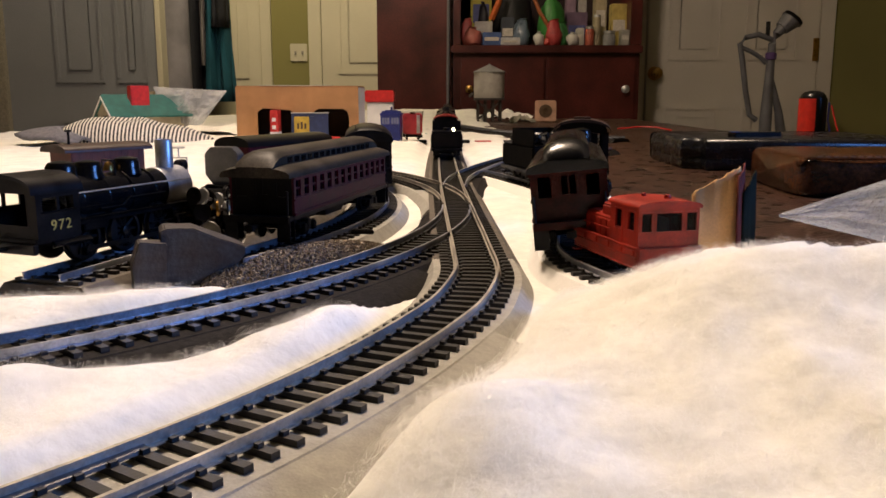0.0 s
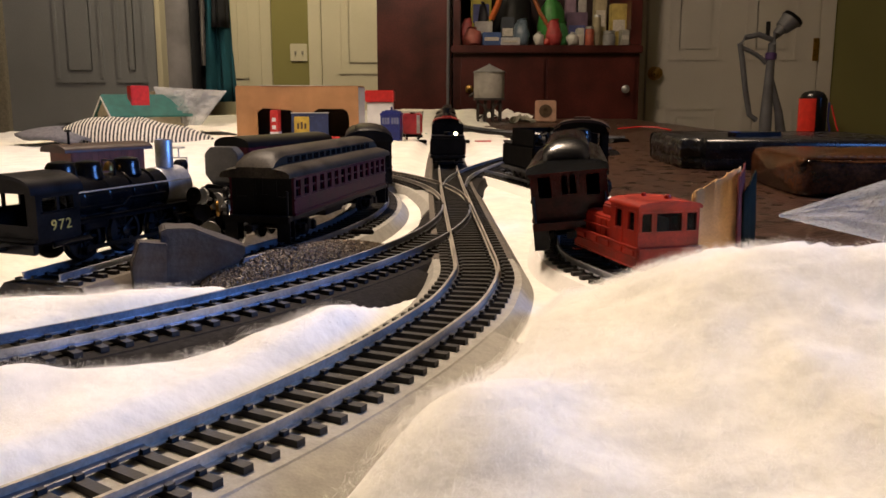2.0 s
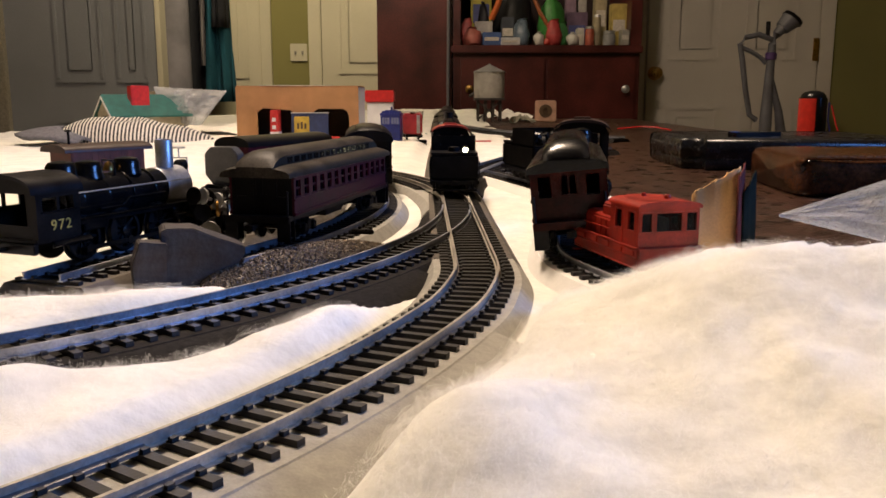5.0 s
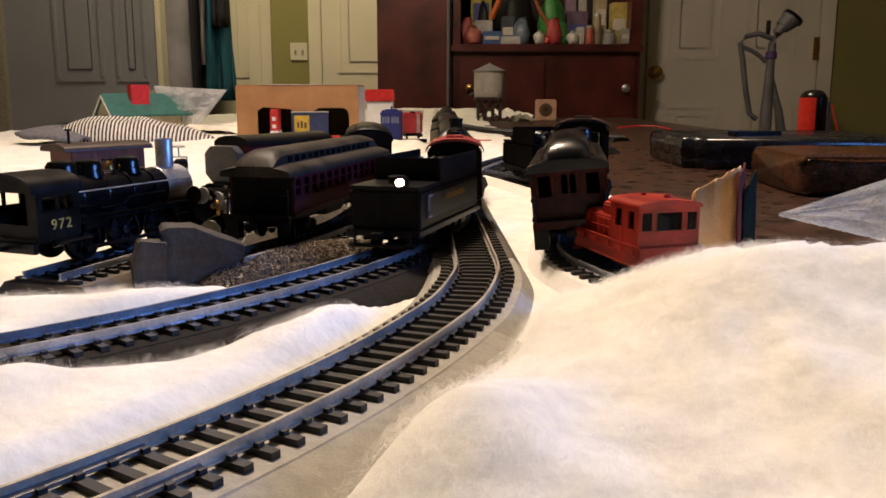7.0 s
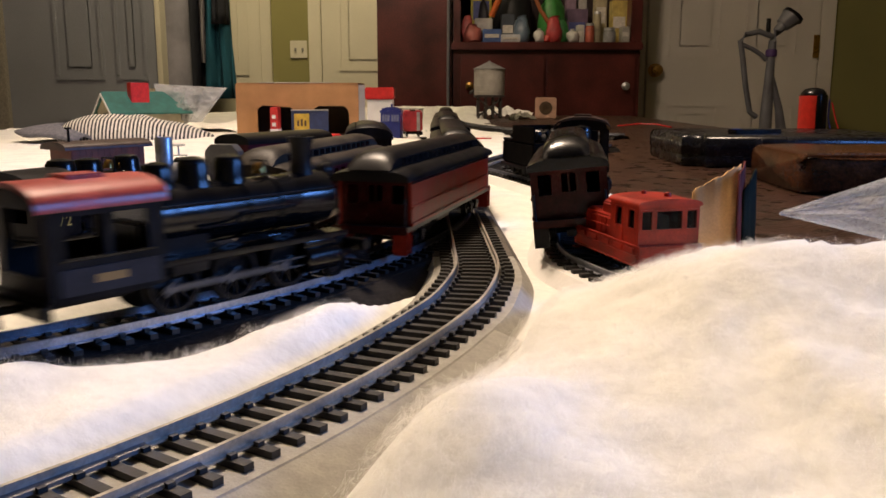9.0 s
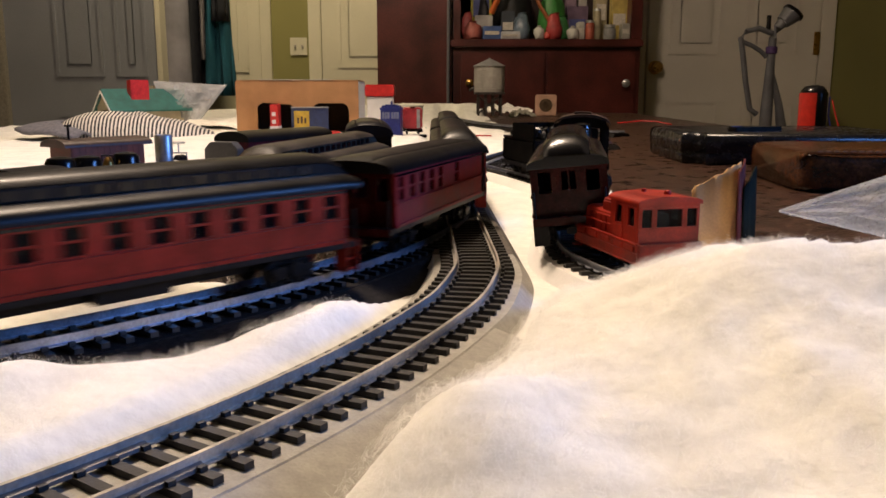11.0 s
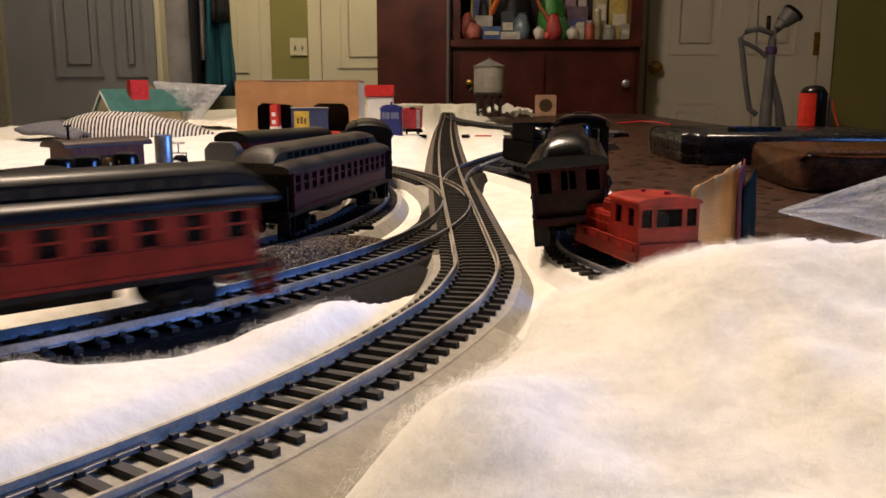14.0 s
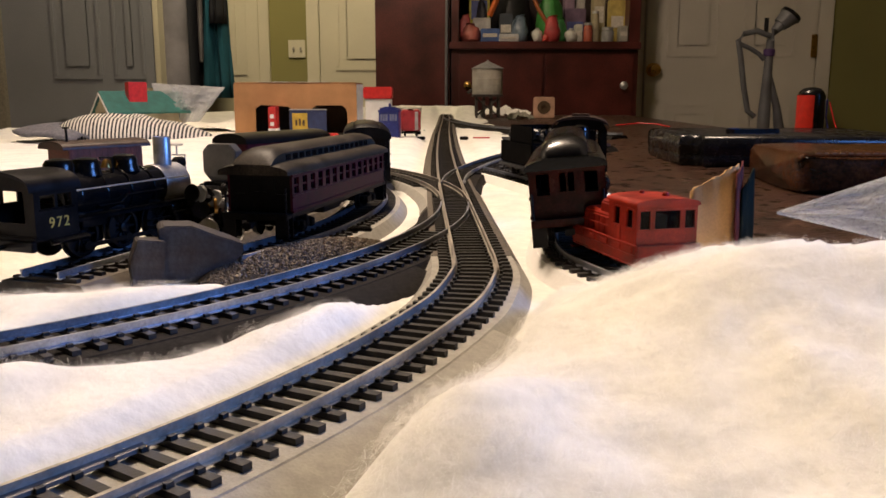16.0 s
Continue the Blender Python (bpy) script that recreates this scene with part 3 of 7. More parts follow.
# ---- the table ----
def build_table():
    t = thing("table", pose(0, 0, FLOOR), "long table under a dark brown streaked cover", "table")
    s = Shape()
    part("tabletop", Shape().box(-0.92, 0.64, -0.16, 2.95, TABLE - 0.03, TABLE), TABLE_WOOD, t, bevel=0.006)
    for x in (-0.84, 0.56):
        for y in (-0.10, 2.87):
            part("leg", Shape().box(x - 0.035, x + 0.035, y - 0.035, y + 0.035, 0, TABLE - 0.03), CABINET, t, bevel=0.004)
    # creases of the shiny cover
    xs, ys = np.arange(0.06, 0.63, 0.0042), np.concatenate([np.arange(-0.10, 1.0, 0.0052), np.arange(1.0, 2.9, 0.012)])
    v = []
    for b in ys:
        for a in xs:
            q = Vector((a * 11 + b * 3, b * 6.5, 1.0))
            ridge = max(0.0, 1 - abs(3.2 * noise.noise(q))) ** 2 + 0.5 * max(0.0, 1 - abs(3.0 * noise.noise(q * 2.7))) ** 2
            fine = noise.noise(Vector((a * 130, b * 70, 4.0))) + 0.6 * noise.noise(Vector((a * 290, b * 150, 7.0)))
            under = a < batting_edge(b) - 0.004
            v.append((a, b, TABLE - 0.002 if under else TABLE + 0.0006 + 0.0034 * ridge * (0.35 if b > 0.55 else 1.0) + 0.0003 * fine))
    nx = len(xs)
    part("cover", Shape().add(v, [(j * nx + i, j * nx + i + 1, (j + 1) * nx + i + 1, (j + 1) * nx + i) for j in range(len(ys) - 1) for i in range(nx - 1)]), TABLE_WOOD, t, "creased shiny dark brown cover", smooth=80)
    ln = thing("ceiling_lamp", pose(-0.26, 0.95, 1.39), "ceiling lamp with a small metal holder over the table", "lamp")
    part("holder", Shape().lathe([(0.03, 0.11), (0.05, 0.14), (0.05, 0.20), (0.01, 0.22)], "z", 20), BRASS, ln)
    part("cord", Shape().tube([(0, 0, 0.21), (0, 0, CEILING - 1.39)], 0.006), BLACK, ln)


def batting_edge(y):
    """Where the batting ends on the table, across the room."""
    return 0.118 + 0.010 * np.sin(y * 23) + 0.006 * np.sin(y * 51) + np.clip(0.40 - y, 0, 1) * 2.2 - np.clip(y - 1.3, 0, 1.2) * 0.02


ALL_LINES = [MAIN, FRONT, OVAL, SIDING, COACH_TRACK, RIGHT, BRANCH, FAR_BRANCH]


def bump2(x, y, cx, cy, sx, sy, turn=0.0):
    c, s = math.cos(radians(turn)), math.sin(radians(turn))
    u, v = (x - cx) * c + (y - cy) * s, -(x - cx) * s + (y - cy) * c
    return np.exp(-0.5 * ((u / sx) ** 2 + (v / sy) ** 2))


def snow_height(x, y):
    """Height of the batting before it is pressed down by the track."""
    z = 0.0035 + 0.0 * x
    z = z + 0.034 * bump2(x, y, 0.130, 0.235, 0.075, 0.040, 12) + 0.013 * bump2(x, y, 0.095, 0.150, 0.042, 0.05)
    z = z + 0.007 * bump2(x, y, 0.22, 0.22, 0.09, 0.07) + 0.004 * bump2(x, y, 0.048, 0.243, 0.020, 0.030, 20)
    z = z + 0.0075 * bump2(x, y, -0.038, 0.268, 0.020, 0.013, 50) + 0.013 * bump2(x, y, 0.006, 0.160, 0.015, 0.016)
    z = z + 0.0155 * bump2(x, y, -0.142, 0.206, 0.042, 0.020, 6) + 0.006 * bump2(x, y, -0.085, 0.150, 0.04, 0.02, 30)
    z = z + 0.007 * bump2(x, y, -0.16, 0.285, 0.040, 0.014, 20) + 0.004 * bump2(x, y, -0.10, 0.305, 0.025, 0.010, 35)
    z = z + 0.010 * bump2(x, y, -0.45, 1.75, 0.3, 0.25) + 0.030 * bump2(x, y, 0.0, 2.75, 0.5, 0.25) + 0.010 * bump2(x, y, -0.2, 1.2, 0.2, 0.15)
    return z


def build_snow():
    ys = [-0.12]
    while ys[-1] < 2.9:
        ys.append(ys[-1] + max(0.0026, 0.0095 * ys[-1]))
    ys = np.array(ys)
    xs = np.arange(-0.86, 0.46, 0.0032)
    X, Y = np.meshgrid(xs, ys)
    Z = snow_height(X, Y)
    rough = np.array([[noise.fractal(Vector((a * 26, b * 26, 0)), 1.0, 2.0, 4) for a in xs[::4]] for b in ys])
    rough = np.stack([np.interp(xs, xs[::4], r) for r in rough])
    Z = Z + rough * (0.0016 + 0.07 * np.clip(Z - 0.004, 0, 0.03))
    # small puffs where the batting stands high
    puff = np.array([[abs(noise.noise(Vector((a * 62, b * 62, 3.7)))) + 0.5 * abs(noise.noise(Vector((a * 140, b * 140, 9.1)))) for a in xs[::2]] for b in ys])
    puff = np.stack([np.interp(xs, xs[::2], r) for r in puff])
    Z = Z + puff * (0.0008 + 0.11 * np.clip(Z - 0.004, 0, 0.024))
    # pressed flat near the tracks
    pts = np.concatenate([np.array(even(l, 0.008)[0])[:, :2] for l in ALL_LINES])
    D = np.full(X.shape, 9.0)
    for i in range(0, len(pts), 40):
        q = pts[i:i + 40]
        D = np.minimum(D, np.sqrt((X[..., None] - q[:, 0]) ** 2 + (Y[..., None] - q[:, 1]) ** 2).min(-1))
    f = np.clip((D - np.where(X > 0.0, 0.0265, 0.0225)) / np.where(Y > 0.33, 0.024, 0.013), 0, 1)
    # and off the outer shoulder of the black roadbed
    outer = np.hypot(X + 0.412, Y - 0.540) - 0.42
    f = np.where((outer > 0) & (Y < 0.40), np.minimum(f, np.clip((outer - np.interp(X, [-0.118, -0.096, -0.062, -0.045], [0.016, 0.029, 0.031, 0.031])) / 0.010, 0, 1)), f)
    # the mound ends at the outer foot of the front curve
    curve = np.hypot(X + 0.4336, Y - 0.4156) - 0.457
    f = np.where((curve > 0) & (Y < 0.33), np.minimum(f, np.clip((curve - np.interp(Y, [0.17, 0.21, 0.26, 0.30], [0.032, 0.033, 0.028, 0.024])) / 0.010, 0, 1)), f)
    f = f * f * (3 - 2 * f)
    Z = 0.0012 + (Z - 0.0012) * f
    # the batting ends on the right, where the table cover shows
    Z = Z - np.clip((X - batting_edge(Y)) / 0.012, 0, 1) * (Z + 0.006)
    ny, nx = X.shape
    me = bpy.data.meshes.new("snow_batting")
    idx = np.arange(nx * ny).reshape(ny, nx)
    fc = np.stack([idx[:-1, :-1], idx[:-1, 1:], idx[1:, 1:], idx[1:, :-1]], -1).reshape(-1, 4)
    me.from_pydata(np.stack([X, Y, Z], -1).reshape(-1, 3).tolist(), [], fc.tolist())
    me.shade_smooth()
    me.materials.append(SNOW)
    ob = new("snow_batting", me)
    tagged(ob, "white fluffy polyester batting spread as snow on the table", "snow", kind="stuff")
    return xs, ys, Z


# ---- track ----
BED_TOP = 0.0070
RAIL_PROFILE = [(-0.0012, 0), (0.0012, 0), (0.0012, 0.0004), (0.0003, 0.0006), (0.0003, 0.0021), (0.0005, 0.0022), (0.0005, 0.0030), (-0.0005, 0.0030), (-0.0005, 0.0022), (-0.0003, 0.0021), (-0.0003, 0.0006), (-0.0012, 0.0004)]


def build_track(name, line, bed, rail, label, drop=0.0, lift=0.0, skip=None, tie_step=0.0074, near=None, width=0.0172, bed_line=None, tie_len=0.0152, outer=None):
    t = thing(name, pose(0, 0, 0), label, "track", "model railway tracks")
    top = BED_TOP - drop
    b = [(-0.0235, 0.0004), (0.0235, 0.0004), (0.0225, 0.002), (0.0182, top), (-0.0182, top), (-0.0225, 0.002)]
    part("roadbed", Shape().sweep(b, bed_line or line), bed, t, "speckled plastic roadbed")
    if outer:
        part("roadbed_shoulder", Shape().sweep([(-0.0345, 0.0004), (-0.0150, 0.0004), (-0.0183, top - 0.0003), (-0.0335, 0.0016)][::-1], outer), bed, t, "broad sloping shoulder of the roadbed")
    for side in (-0.00865, 0.00865):
        s = [(a + side, u + RAIL - 0.0030 - drop * 0.4) for a, u in RAIL_PROFILE]
        part("rail", Shape().sweep(s, line), rail, t, "bright metal rail")
    q, d = even(line, tie_step)
    me = Shape().box(-tie_len, tie_len, -0.00130, 0.00130, 0, RAIL - 0.0030 - BED_TOP + 0.0001).mesh("tie", TIE, smooth=0)
    sp = Shape().box(-tie_len, tie_len, -0.00130, 0.00130, 0, RAIL - 0.0030 - BED_TOP + 0.0001)
    for sx in (-0.0105, -0.0068, 0.0068, 0.0105):
        sp.box(sx - 0.0007, sx + 0.0007, -0.0009, 0.0009, RAIL - 0.0030 - BED_TOP, RAIL - 0.0030 - BED_TOP + 0.0011)
    me = sp.mesh("tie", TIE, smooth=0)
    rest, count = Shape(), 0
    rnd = random.Random(3)
    for p, e in zip(q, d):
        if skip and skip(p[0], p[1]):
            continue
        m = pose(p[0], p[1], top, 0, 0, heading(e[0], e[1]) + rnd.uniform(-0.8, 0.8))
        if p[1] < 1.0 and count < 280:
            ob = new("tie", me)
            ob.parent = t
            ob.matrix_basis = m
            count += 1
        else:
            rest.box(-tie_len, tie_len, -0.00130, 0.00130, 0, RAIL - 0.0030 - BED_TOP, m)
    if rest.v:
        tagged(part("far_ties", rest, TIE, t, smooth=0), kind="stuff")
    return t


def near_main(x, y):
    if y < 0.36 or y > 0.80:
        return False
    xm = 0.0132 - (y - 0.38) * 0.023 if y < 0.72 else 0.0055
    return abs(x - xm) < 0.0145


def build_tracks():
    def cut(line, keep):
        return [p for p in line if keep(p)]

    build_track("straight_track", MAIN, BED_DARK, NICKEL, "long straight model track on grey roadbed with a turnout")
    build_track("curved_track", FRONT, BED_GREY, NICKEL, "curved model track with black ties on grey roadbed", drop=0.0002, outer=ring(0.457, -19, -120, -0.4336, 0.4156))
    build_track("curved_track", OVAL, BED_BLACK, STEEL, "curved model track on black roadbed leaving the turnout", drop=0.0006, skip=near_main, outer=ring(0.42, -24, -150, -0.412, 0.540))
    build_track("curved_track", ring(OVAL_R, 0, 62), BED_GREY, NICKEL, "curved model track on grey roadbed joining the turnout", drop=0.0004, skip=near_main)
    build_track("curved_track", COACH_TRACK, BED_GREY, STEEL, "curved model siding under a dark coach")
    build_track("siding_track", SIDING, BED_DARK, STEEL, "short model siding under the black locomotive", drop=0.0003)
    build_track("siding_track", RIGHT, SHEET, STEEL, "curved model siding under the red switcher and a coach")
    build_track("branch_track", BRANCH, BED_BLACK, STEEL, "model branch track curving away from the main line", drop=0.0005, skip=near_main)
    build_track("branch_track", FAR_BRANCH, BED_BLACK, STEEL, "distant model branch track curving away", drop=0.0005)
    # bright rail joiners where two lengths of the front curve meet
    sleeve = mat("bright_joiner", (0.20, 0.20, 0.21), 0.5, metal=0.8, vary=0.15)
    front = [ob for ob in scene.objects if ob.name == "curved_track"][0]
    pts = [p for p in FRONT if -0.074 < p[0] < -0.052]
    for side in (-0.00865, 0.00865):
        q = [(a + side, u + RAIL - 0.0032) for a, u in ((-0.0016, 0), (0.0016, 0), (0.0016, 0.0009), (0.0007, 0.0014), (-0.0007, 0.0014), (-0.0016, 0.0009))]
        part("rail_joiner", Shape().sweep(q, pts), sleeve, front, "bright steel rail joiner")


# ---- rolling stock ----
def wheelset(parent, x, y, r, material=BLACK_WORN, name="wheel"):
    return part(name, Shape().lathe([(r * 1.12, -0.0006), (r * 1.12, 0.0004), (r, 0.0005), (r * 0.98, 0.0022), (r * 0.75, 0.0024), (r * 0.70, 0.0014), (r * 0.25, 0.0014), (r * 0.22, 0.0026)], "x", 20), material, parent, at=pose(x, y, r, 0, 0, 0 if x > 0 else 180))


def truck(parent, y, r=0.0050, base=0.0115, w=0.0105):
    s = Shape()
    for sx in (-1, 1):
        x = sx * (w + 0.0012)
        s.box(min(x, x + sx * 0.0018), max(x, x + sx * 0.0018), -base * 0.85, base * 0.85, 0.0052, 0.0074)
        for a in (-base / 2, base / 2):
            s.box(x - 0.0015, x + 0.0021 * sx + 0.0015, a - 0.002, a + 0.002, 0.0030, 0.0072)
        s.box(x - 0.001, x + 0.003 * sx, -0.0022, 0.0022, 0.0036, 0.0088)
    s.box(-w, w, -0.003, 0.003, 0.0055, 0.0108)
    t = part("truck", s, BLACK_WORN, parent, bevel=0.0003, at=pose(0, y, 0))
    for a in (-base / 2, base / 2):
        for x in (-0.0083, 0.0083):
            wheelset(t, x, a, r)
        part("axle", Shape().lathe([(0.001, -0.0083), (0.001, 0.0083)], "x", 8, o=(0, a, r)), BLACK, t)
    return t


def coupler(parent, y, sgn):
    s = Shape().box(-0.0012, 0.0012, min(0, sgn * 0.007), max(0, sgn * 0.007), 0.0080, 0.0096).box(-0.0022, 0.0020, min(sgn * 0.006, sgn * 0.0095), max(sgn * 0.006, sgn * 0.0095), 0.0074, 0.0102)
    part("coupler", s, BLACK_WORN, parent, bevel=0.0003, at=pose(0, y, 0))


def build_coach(name, m, label, length, body, roof, windows, height=0.046, width=0.0325, clerestory=True, steps=None, end=None, band=None, vestibule=True, blank=(), win_w=0.55, group="coaches", rise=None, solid_end=False, roofside=None, step_y=0.006):
    """A passenger car on two trucks; +y is forward, z = 0 the rail top."""
    end = end or body
    c = thing(name, m, label, "coach", group)
    hl, hw = length / 2, width / 2
    z0, z1 = 0.0130, (height * 0.735 if rise is None else height - rise)
    zs0, zs1 = z0 + (z1 - z0) * 0.46, z0 + (z1 - z0) * 0.86
    th = 0.0012
    inset = step_y if vestibule else 0.001
    yb = hl - inset
    part("floor", Shape().box(-hw + 0.0002, hw - 0.0002, -hl, hl, z0 - 0.0022, z0), BLACK, c, bevel=0.0003)
    part("underframe", Shape().box(-0.004, 0.004, -hl * 0.55, hl * 0.55, 0.0055, z0 - 0.0023).box(-0.009, 0.009, -0.014, 0.012, 0.0050, z0 - 0.0023), BLACK_WORN, c, bevel=0.0004)
    pitch = 2 * yb / windows
    for sx in (-1, 1):
        s = Shape()

        def bx(y0, y1, a, b):
            x = sx * hw
            s.box(min(x, x - sx * th), max(x, x - sx * th), y0, y1, a, b)

        bx(-yb, yb, z0, zs0)
        bx(-yb, yb, zs1, z1)
        y = -yb
        panes = []
        for i in range(windows):
            c0 = -yb + pitch * (i + 0.5)
            if i in blank:
                continue
            bx(y, c0 - pitch * win_w / 2, zs0, zs1)
            panes.append(c0)
            y = c0 + pitch * win_w / 2
        bx(y, yb, zs0, zs1)
        side = part("side_wall", s, body, c)
        for c0 in panes:
            x = sx * (hw - th - 0.0003)
            w = part("window", Shape().box(min(x, x - sx * 0.0003), max(x, x - sx * 0.0003), c0 - pitch * win_w / 2 - 0.0003, c0 + pitch * win_w / 2 + 0.0003, zs0 - 0.0003, zs1 + 0.0003), WINDOW, side)
            xs = sx * (hw - 0.0004)
            part("sash", Shape().box(min(xs, xs - sx * 0.0006), max(xs, xs - sx * 0.0006), c0 - pitch * win_w / 2, c0 + pitch * win_w / 2, (zs0 + zs1) / 2 - 0.0004, (zs0 + zs1) / 2 + 0.0004), body, side)
        x = sx * hw
        part("belt_rail", Shape().box(min(x, x + sx * 0.0005), max(x, x + sx * 0.0005), -yb, yb, zs0 - 0.0018, zs0 - 0.0008), band or body, side)
        part("sill_rail", Shape().box(min(x, x + sx * 0.0005), max(x, x + sx * 0.0005), -yb, yb, z0, z0 + 0.0014), body, side)
        part("letter_board", Shape().box(min(x, x + sx * 0.0004), max(x, x + sx * 0.0004), -yb, yb, zs1 + 0.0006, zs1 + 0.0015), roofside or body, side)
    for sy in (-1, 1):
        s = Shape()
        y = sy * yb
        ya, ye = min(y, y - sy * th), max(y, y - sy * th)
        # end wall with a door opening and two windows
        dw = 0.0042
        ww0, ww1 = hw * 0.46, hw * 0.80
        s.box(-hw + th, -ww1, ya, ye, z0, z1).box(ww1, hw - th, ya, ye, z0, z1)
        s.box(-ww1, -ww0, ya, ye, z0, zs0).box(-ww1, -ww0, ya, ye, zs1, z1).box(ww0, ww1, ya, ye, z0, zs0).box(ww0, ww1, ya, ye, zs1, z1)
        s.box(-ww0, -dw, ya, ye, z0, z1).box(dw, ww0, ya, ye, z0, z1).box(-dw, dw, ya, ye, zs1 + 0.001, z1)
        ew = part("end_wall", s, end, c, weld=True)
        yd = sy * (yb - th * 0.5)
        d = Shape().box(-dw, dw, yd - 0.0003, yd + 0.0003, z0, zs0 + 0.001).box(-dw, dw, yd - 0.0003, yd + 0.0003, zs1, zs1 + 0.001).box(-dw, -dw * 0.75, yd - 0.0003, yd + 0.0003, zs0 + 0.001, zs1).box(dw * 0.75, dw, yd - 0.0003, yd + 0.0003, zs0 + 0.001, zs1).box(-0.0004, 0.0004, yd - 0.0003, yd + 0.0003, zs0 + 0.001, zs1)
        part("end_door", d, end, ew)
        if solid_end:
            part("end_panel", Shape().box(-ww1 - 0.0005, ww1 + 0.0005, min(yd, yd - sy * 0.0004), max(yd, yd - sy * 0.0004), z0, z1), end, ew)
        part("end_beam", Shape().box(-hw, hw, min(sy * hl, sy * (hl + 0.0015)), max(sy * hl, sy * (hl + 0.0015)), z0 - 0.0028, z0 + 0.0006), end, c, bevel=0.0003)
        coupler(c, sy * hl, sy)
        if vestibule and steps:
            for sx in (-1, 1):
                st = Shape()
                for k in range(3):
                    a = sx * (hw - 0.001 - 0.0012 * (2 - k) * 0.6)
                    st.box(min(a, a - sx * 0.004), max(a, a - sx * 0.004), min(sy * (hl - step_y), sy * hl), max(sy * (hl - step_y), sy * hl), 0.0022 + 0.0036 * (2 - k), 0.0031 + 0.0036 * (2 - k))
                for yy in (hl - step_y, hl - 0.0006):
                    a = sx * hw
                    st.box(min(a, a - sx * 0.0065), max(a, a - sx * 0.0065), min(sy * yy, sy * (yy + 0.0006)), max(sy * yy, sy * (yy + 0.0006)), 0.0014, z0)
                part("steps", st, steps, c)
        if vestibule:
            rl = Shape()
            for sx in (-1, 1):
                rl.tube([(sx * hw * 0.92, sy * (hl - 0.0008), z0), (sx * hw * 0.92, sy * (hl - 0.0008), z0 + 0.012)], 0.0005, 6)
            part("handrail", rl, BLACK, c)
    # roof: lower arch, clerestory and rounded hood ends
    ro = hw + 0.0010
    rise = (height - z1)

    def profile(scale, cl):
        out = []
        lo = rise * (0.45 if clerestory else 0.92)
        pts = [(ro * math.cos(math.pi * k / 16), lo * math.sin(math.pi * k / 16) ** 0.75) for k in range(17)]
        if clerestory and cl > 0:
            cw = hw * 0.55
            up = [(cw, lo * 0.82), (cw, lo + (rise - lo) * 0.45 * cl), (cw * 0.98 + 0.0008, lo + (rise - lo) * 0.5 * cl)] + [(cw * math.cos(math.pi * k / 8), lo + (rise - lo) * cl * (0.55 + 0.45 * math.sin(math.pi * k / 8))) for k in range(1, 8)] + [(-cw * 0.98 - 0.0008, lo + (rise - lo) * 0.5 * cl), (-cw, lo + (rise - lo) * 0.45 * cl), (-cw, lo * 0.82)]
        else:
            cw = hw * 0.55
            up = [(cw * math.cos(math.pi * k / 12), lo * (0.82 + 0.18 * math.sin(math.pi * k / 12))) for k in range(13)]
        right = [p for p in pts if p[0] > cw]
        left = [p for p in pts if p[0] < -cw]
        return [(ro, -0.0009)] + right + up + left + [(-ro, -0.0009)]

    s = Shape()
    rl = hl + 0.0015
    stations = [(-rl, 0.05, 0.72), (-rl + 0.003, 0.55, 0.88), (-rl + 0.008, 0.90, 0.97), (-rl + 0.014, 1.0, 1.0), (rl - 0.014, 1.0, 1.0), (rl - 0.008, 0.90, 0.97), (rl - 0.003, 0.55, 0.88), (rl, 0.05, 0.72)]
    n, v = None, []
    for y, cl, sc in stations:
        p = profile(1, max(cl, 0.02))
        n = len(p)
        v += [(a, y, z1 + (b * sc if b > 0 else b)) for a, b in p]
    f = [(i * n + k, i * n + (k + 1) % n, (i + 1) * n + (k + 1) % n, (i + 1) * n + k) for i in range(len(stations) - 1) for k in range(n)]
    f += [tuple(range(n))[::-1], tuple(range((len(stations) - 1) * n, len(stations) * n))]
    s.add(v, f)
    rf = part("roof", s, roof, c, smooth=38)
    if clerestory:
        lo = rise * 0.45
        for sx in (-1, 1):
            for i in range(int(length / 0.0085)):
                y = -rl + 0.018 + i * 0.0085
                if y < rl - 0.022:
                    x = sx * hw * 0.55
                    w = Shape().box(min(x, x + sx * 0.0004), max(x, x + sx * 0.0004), y, y + 0.0055, z1 + lo * 0.92, z1 + lo + rise * 0.55 * 0.36)
                    part("clerestory_window", w, BLACK_GLOSS, rf)
    for sy in (-1, 1):
        truck(c, sy * (hl - 0.028))
    return c


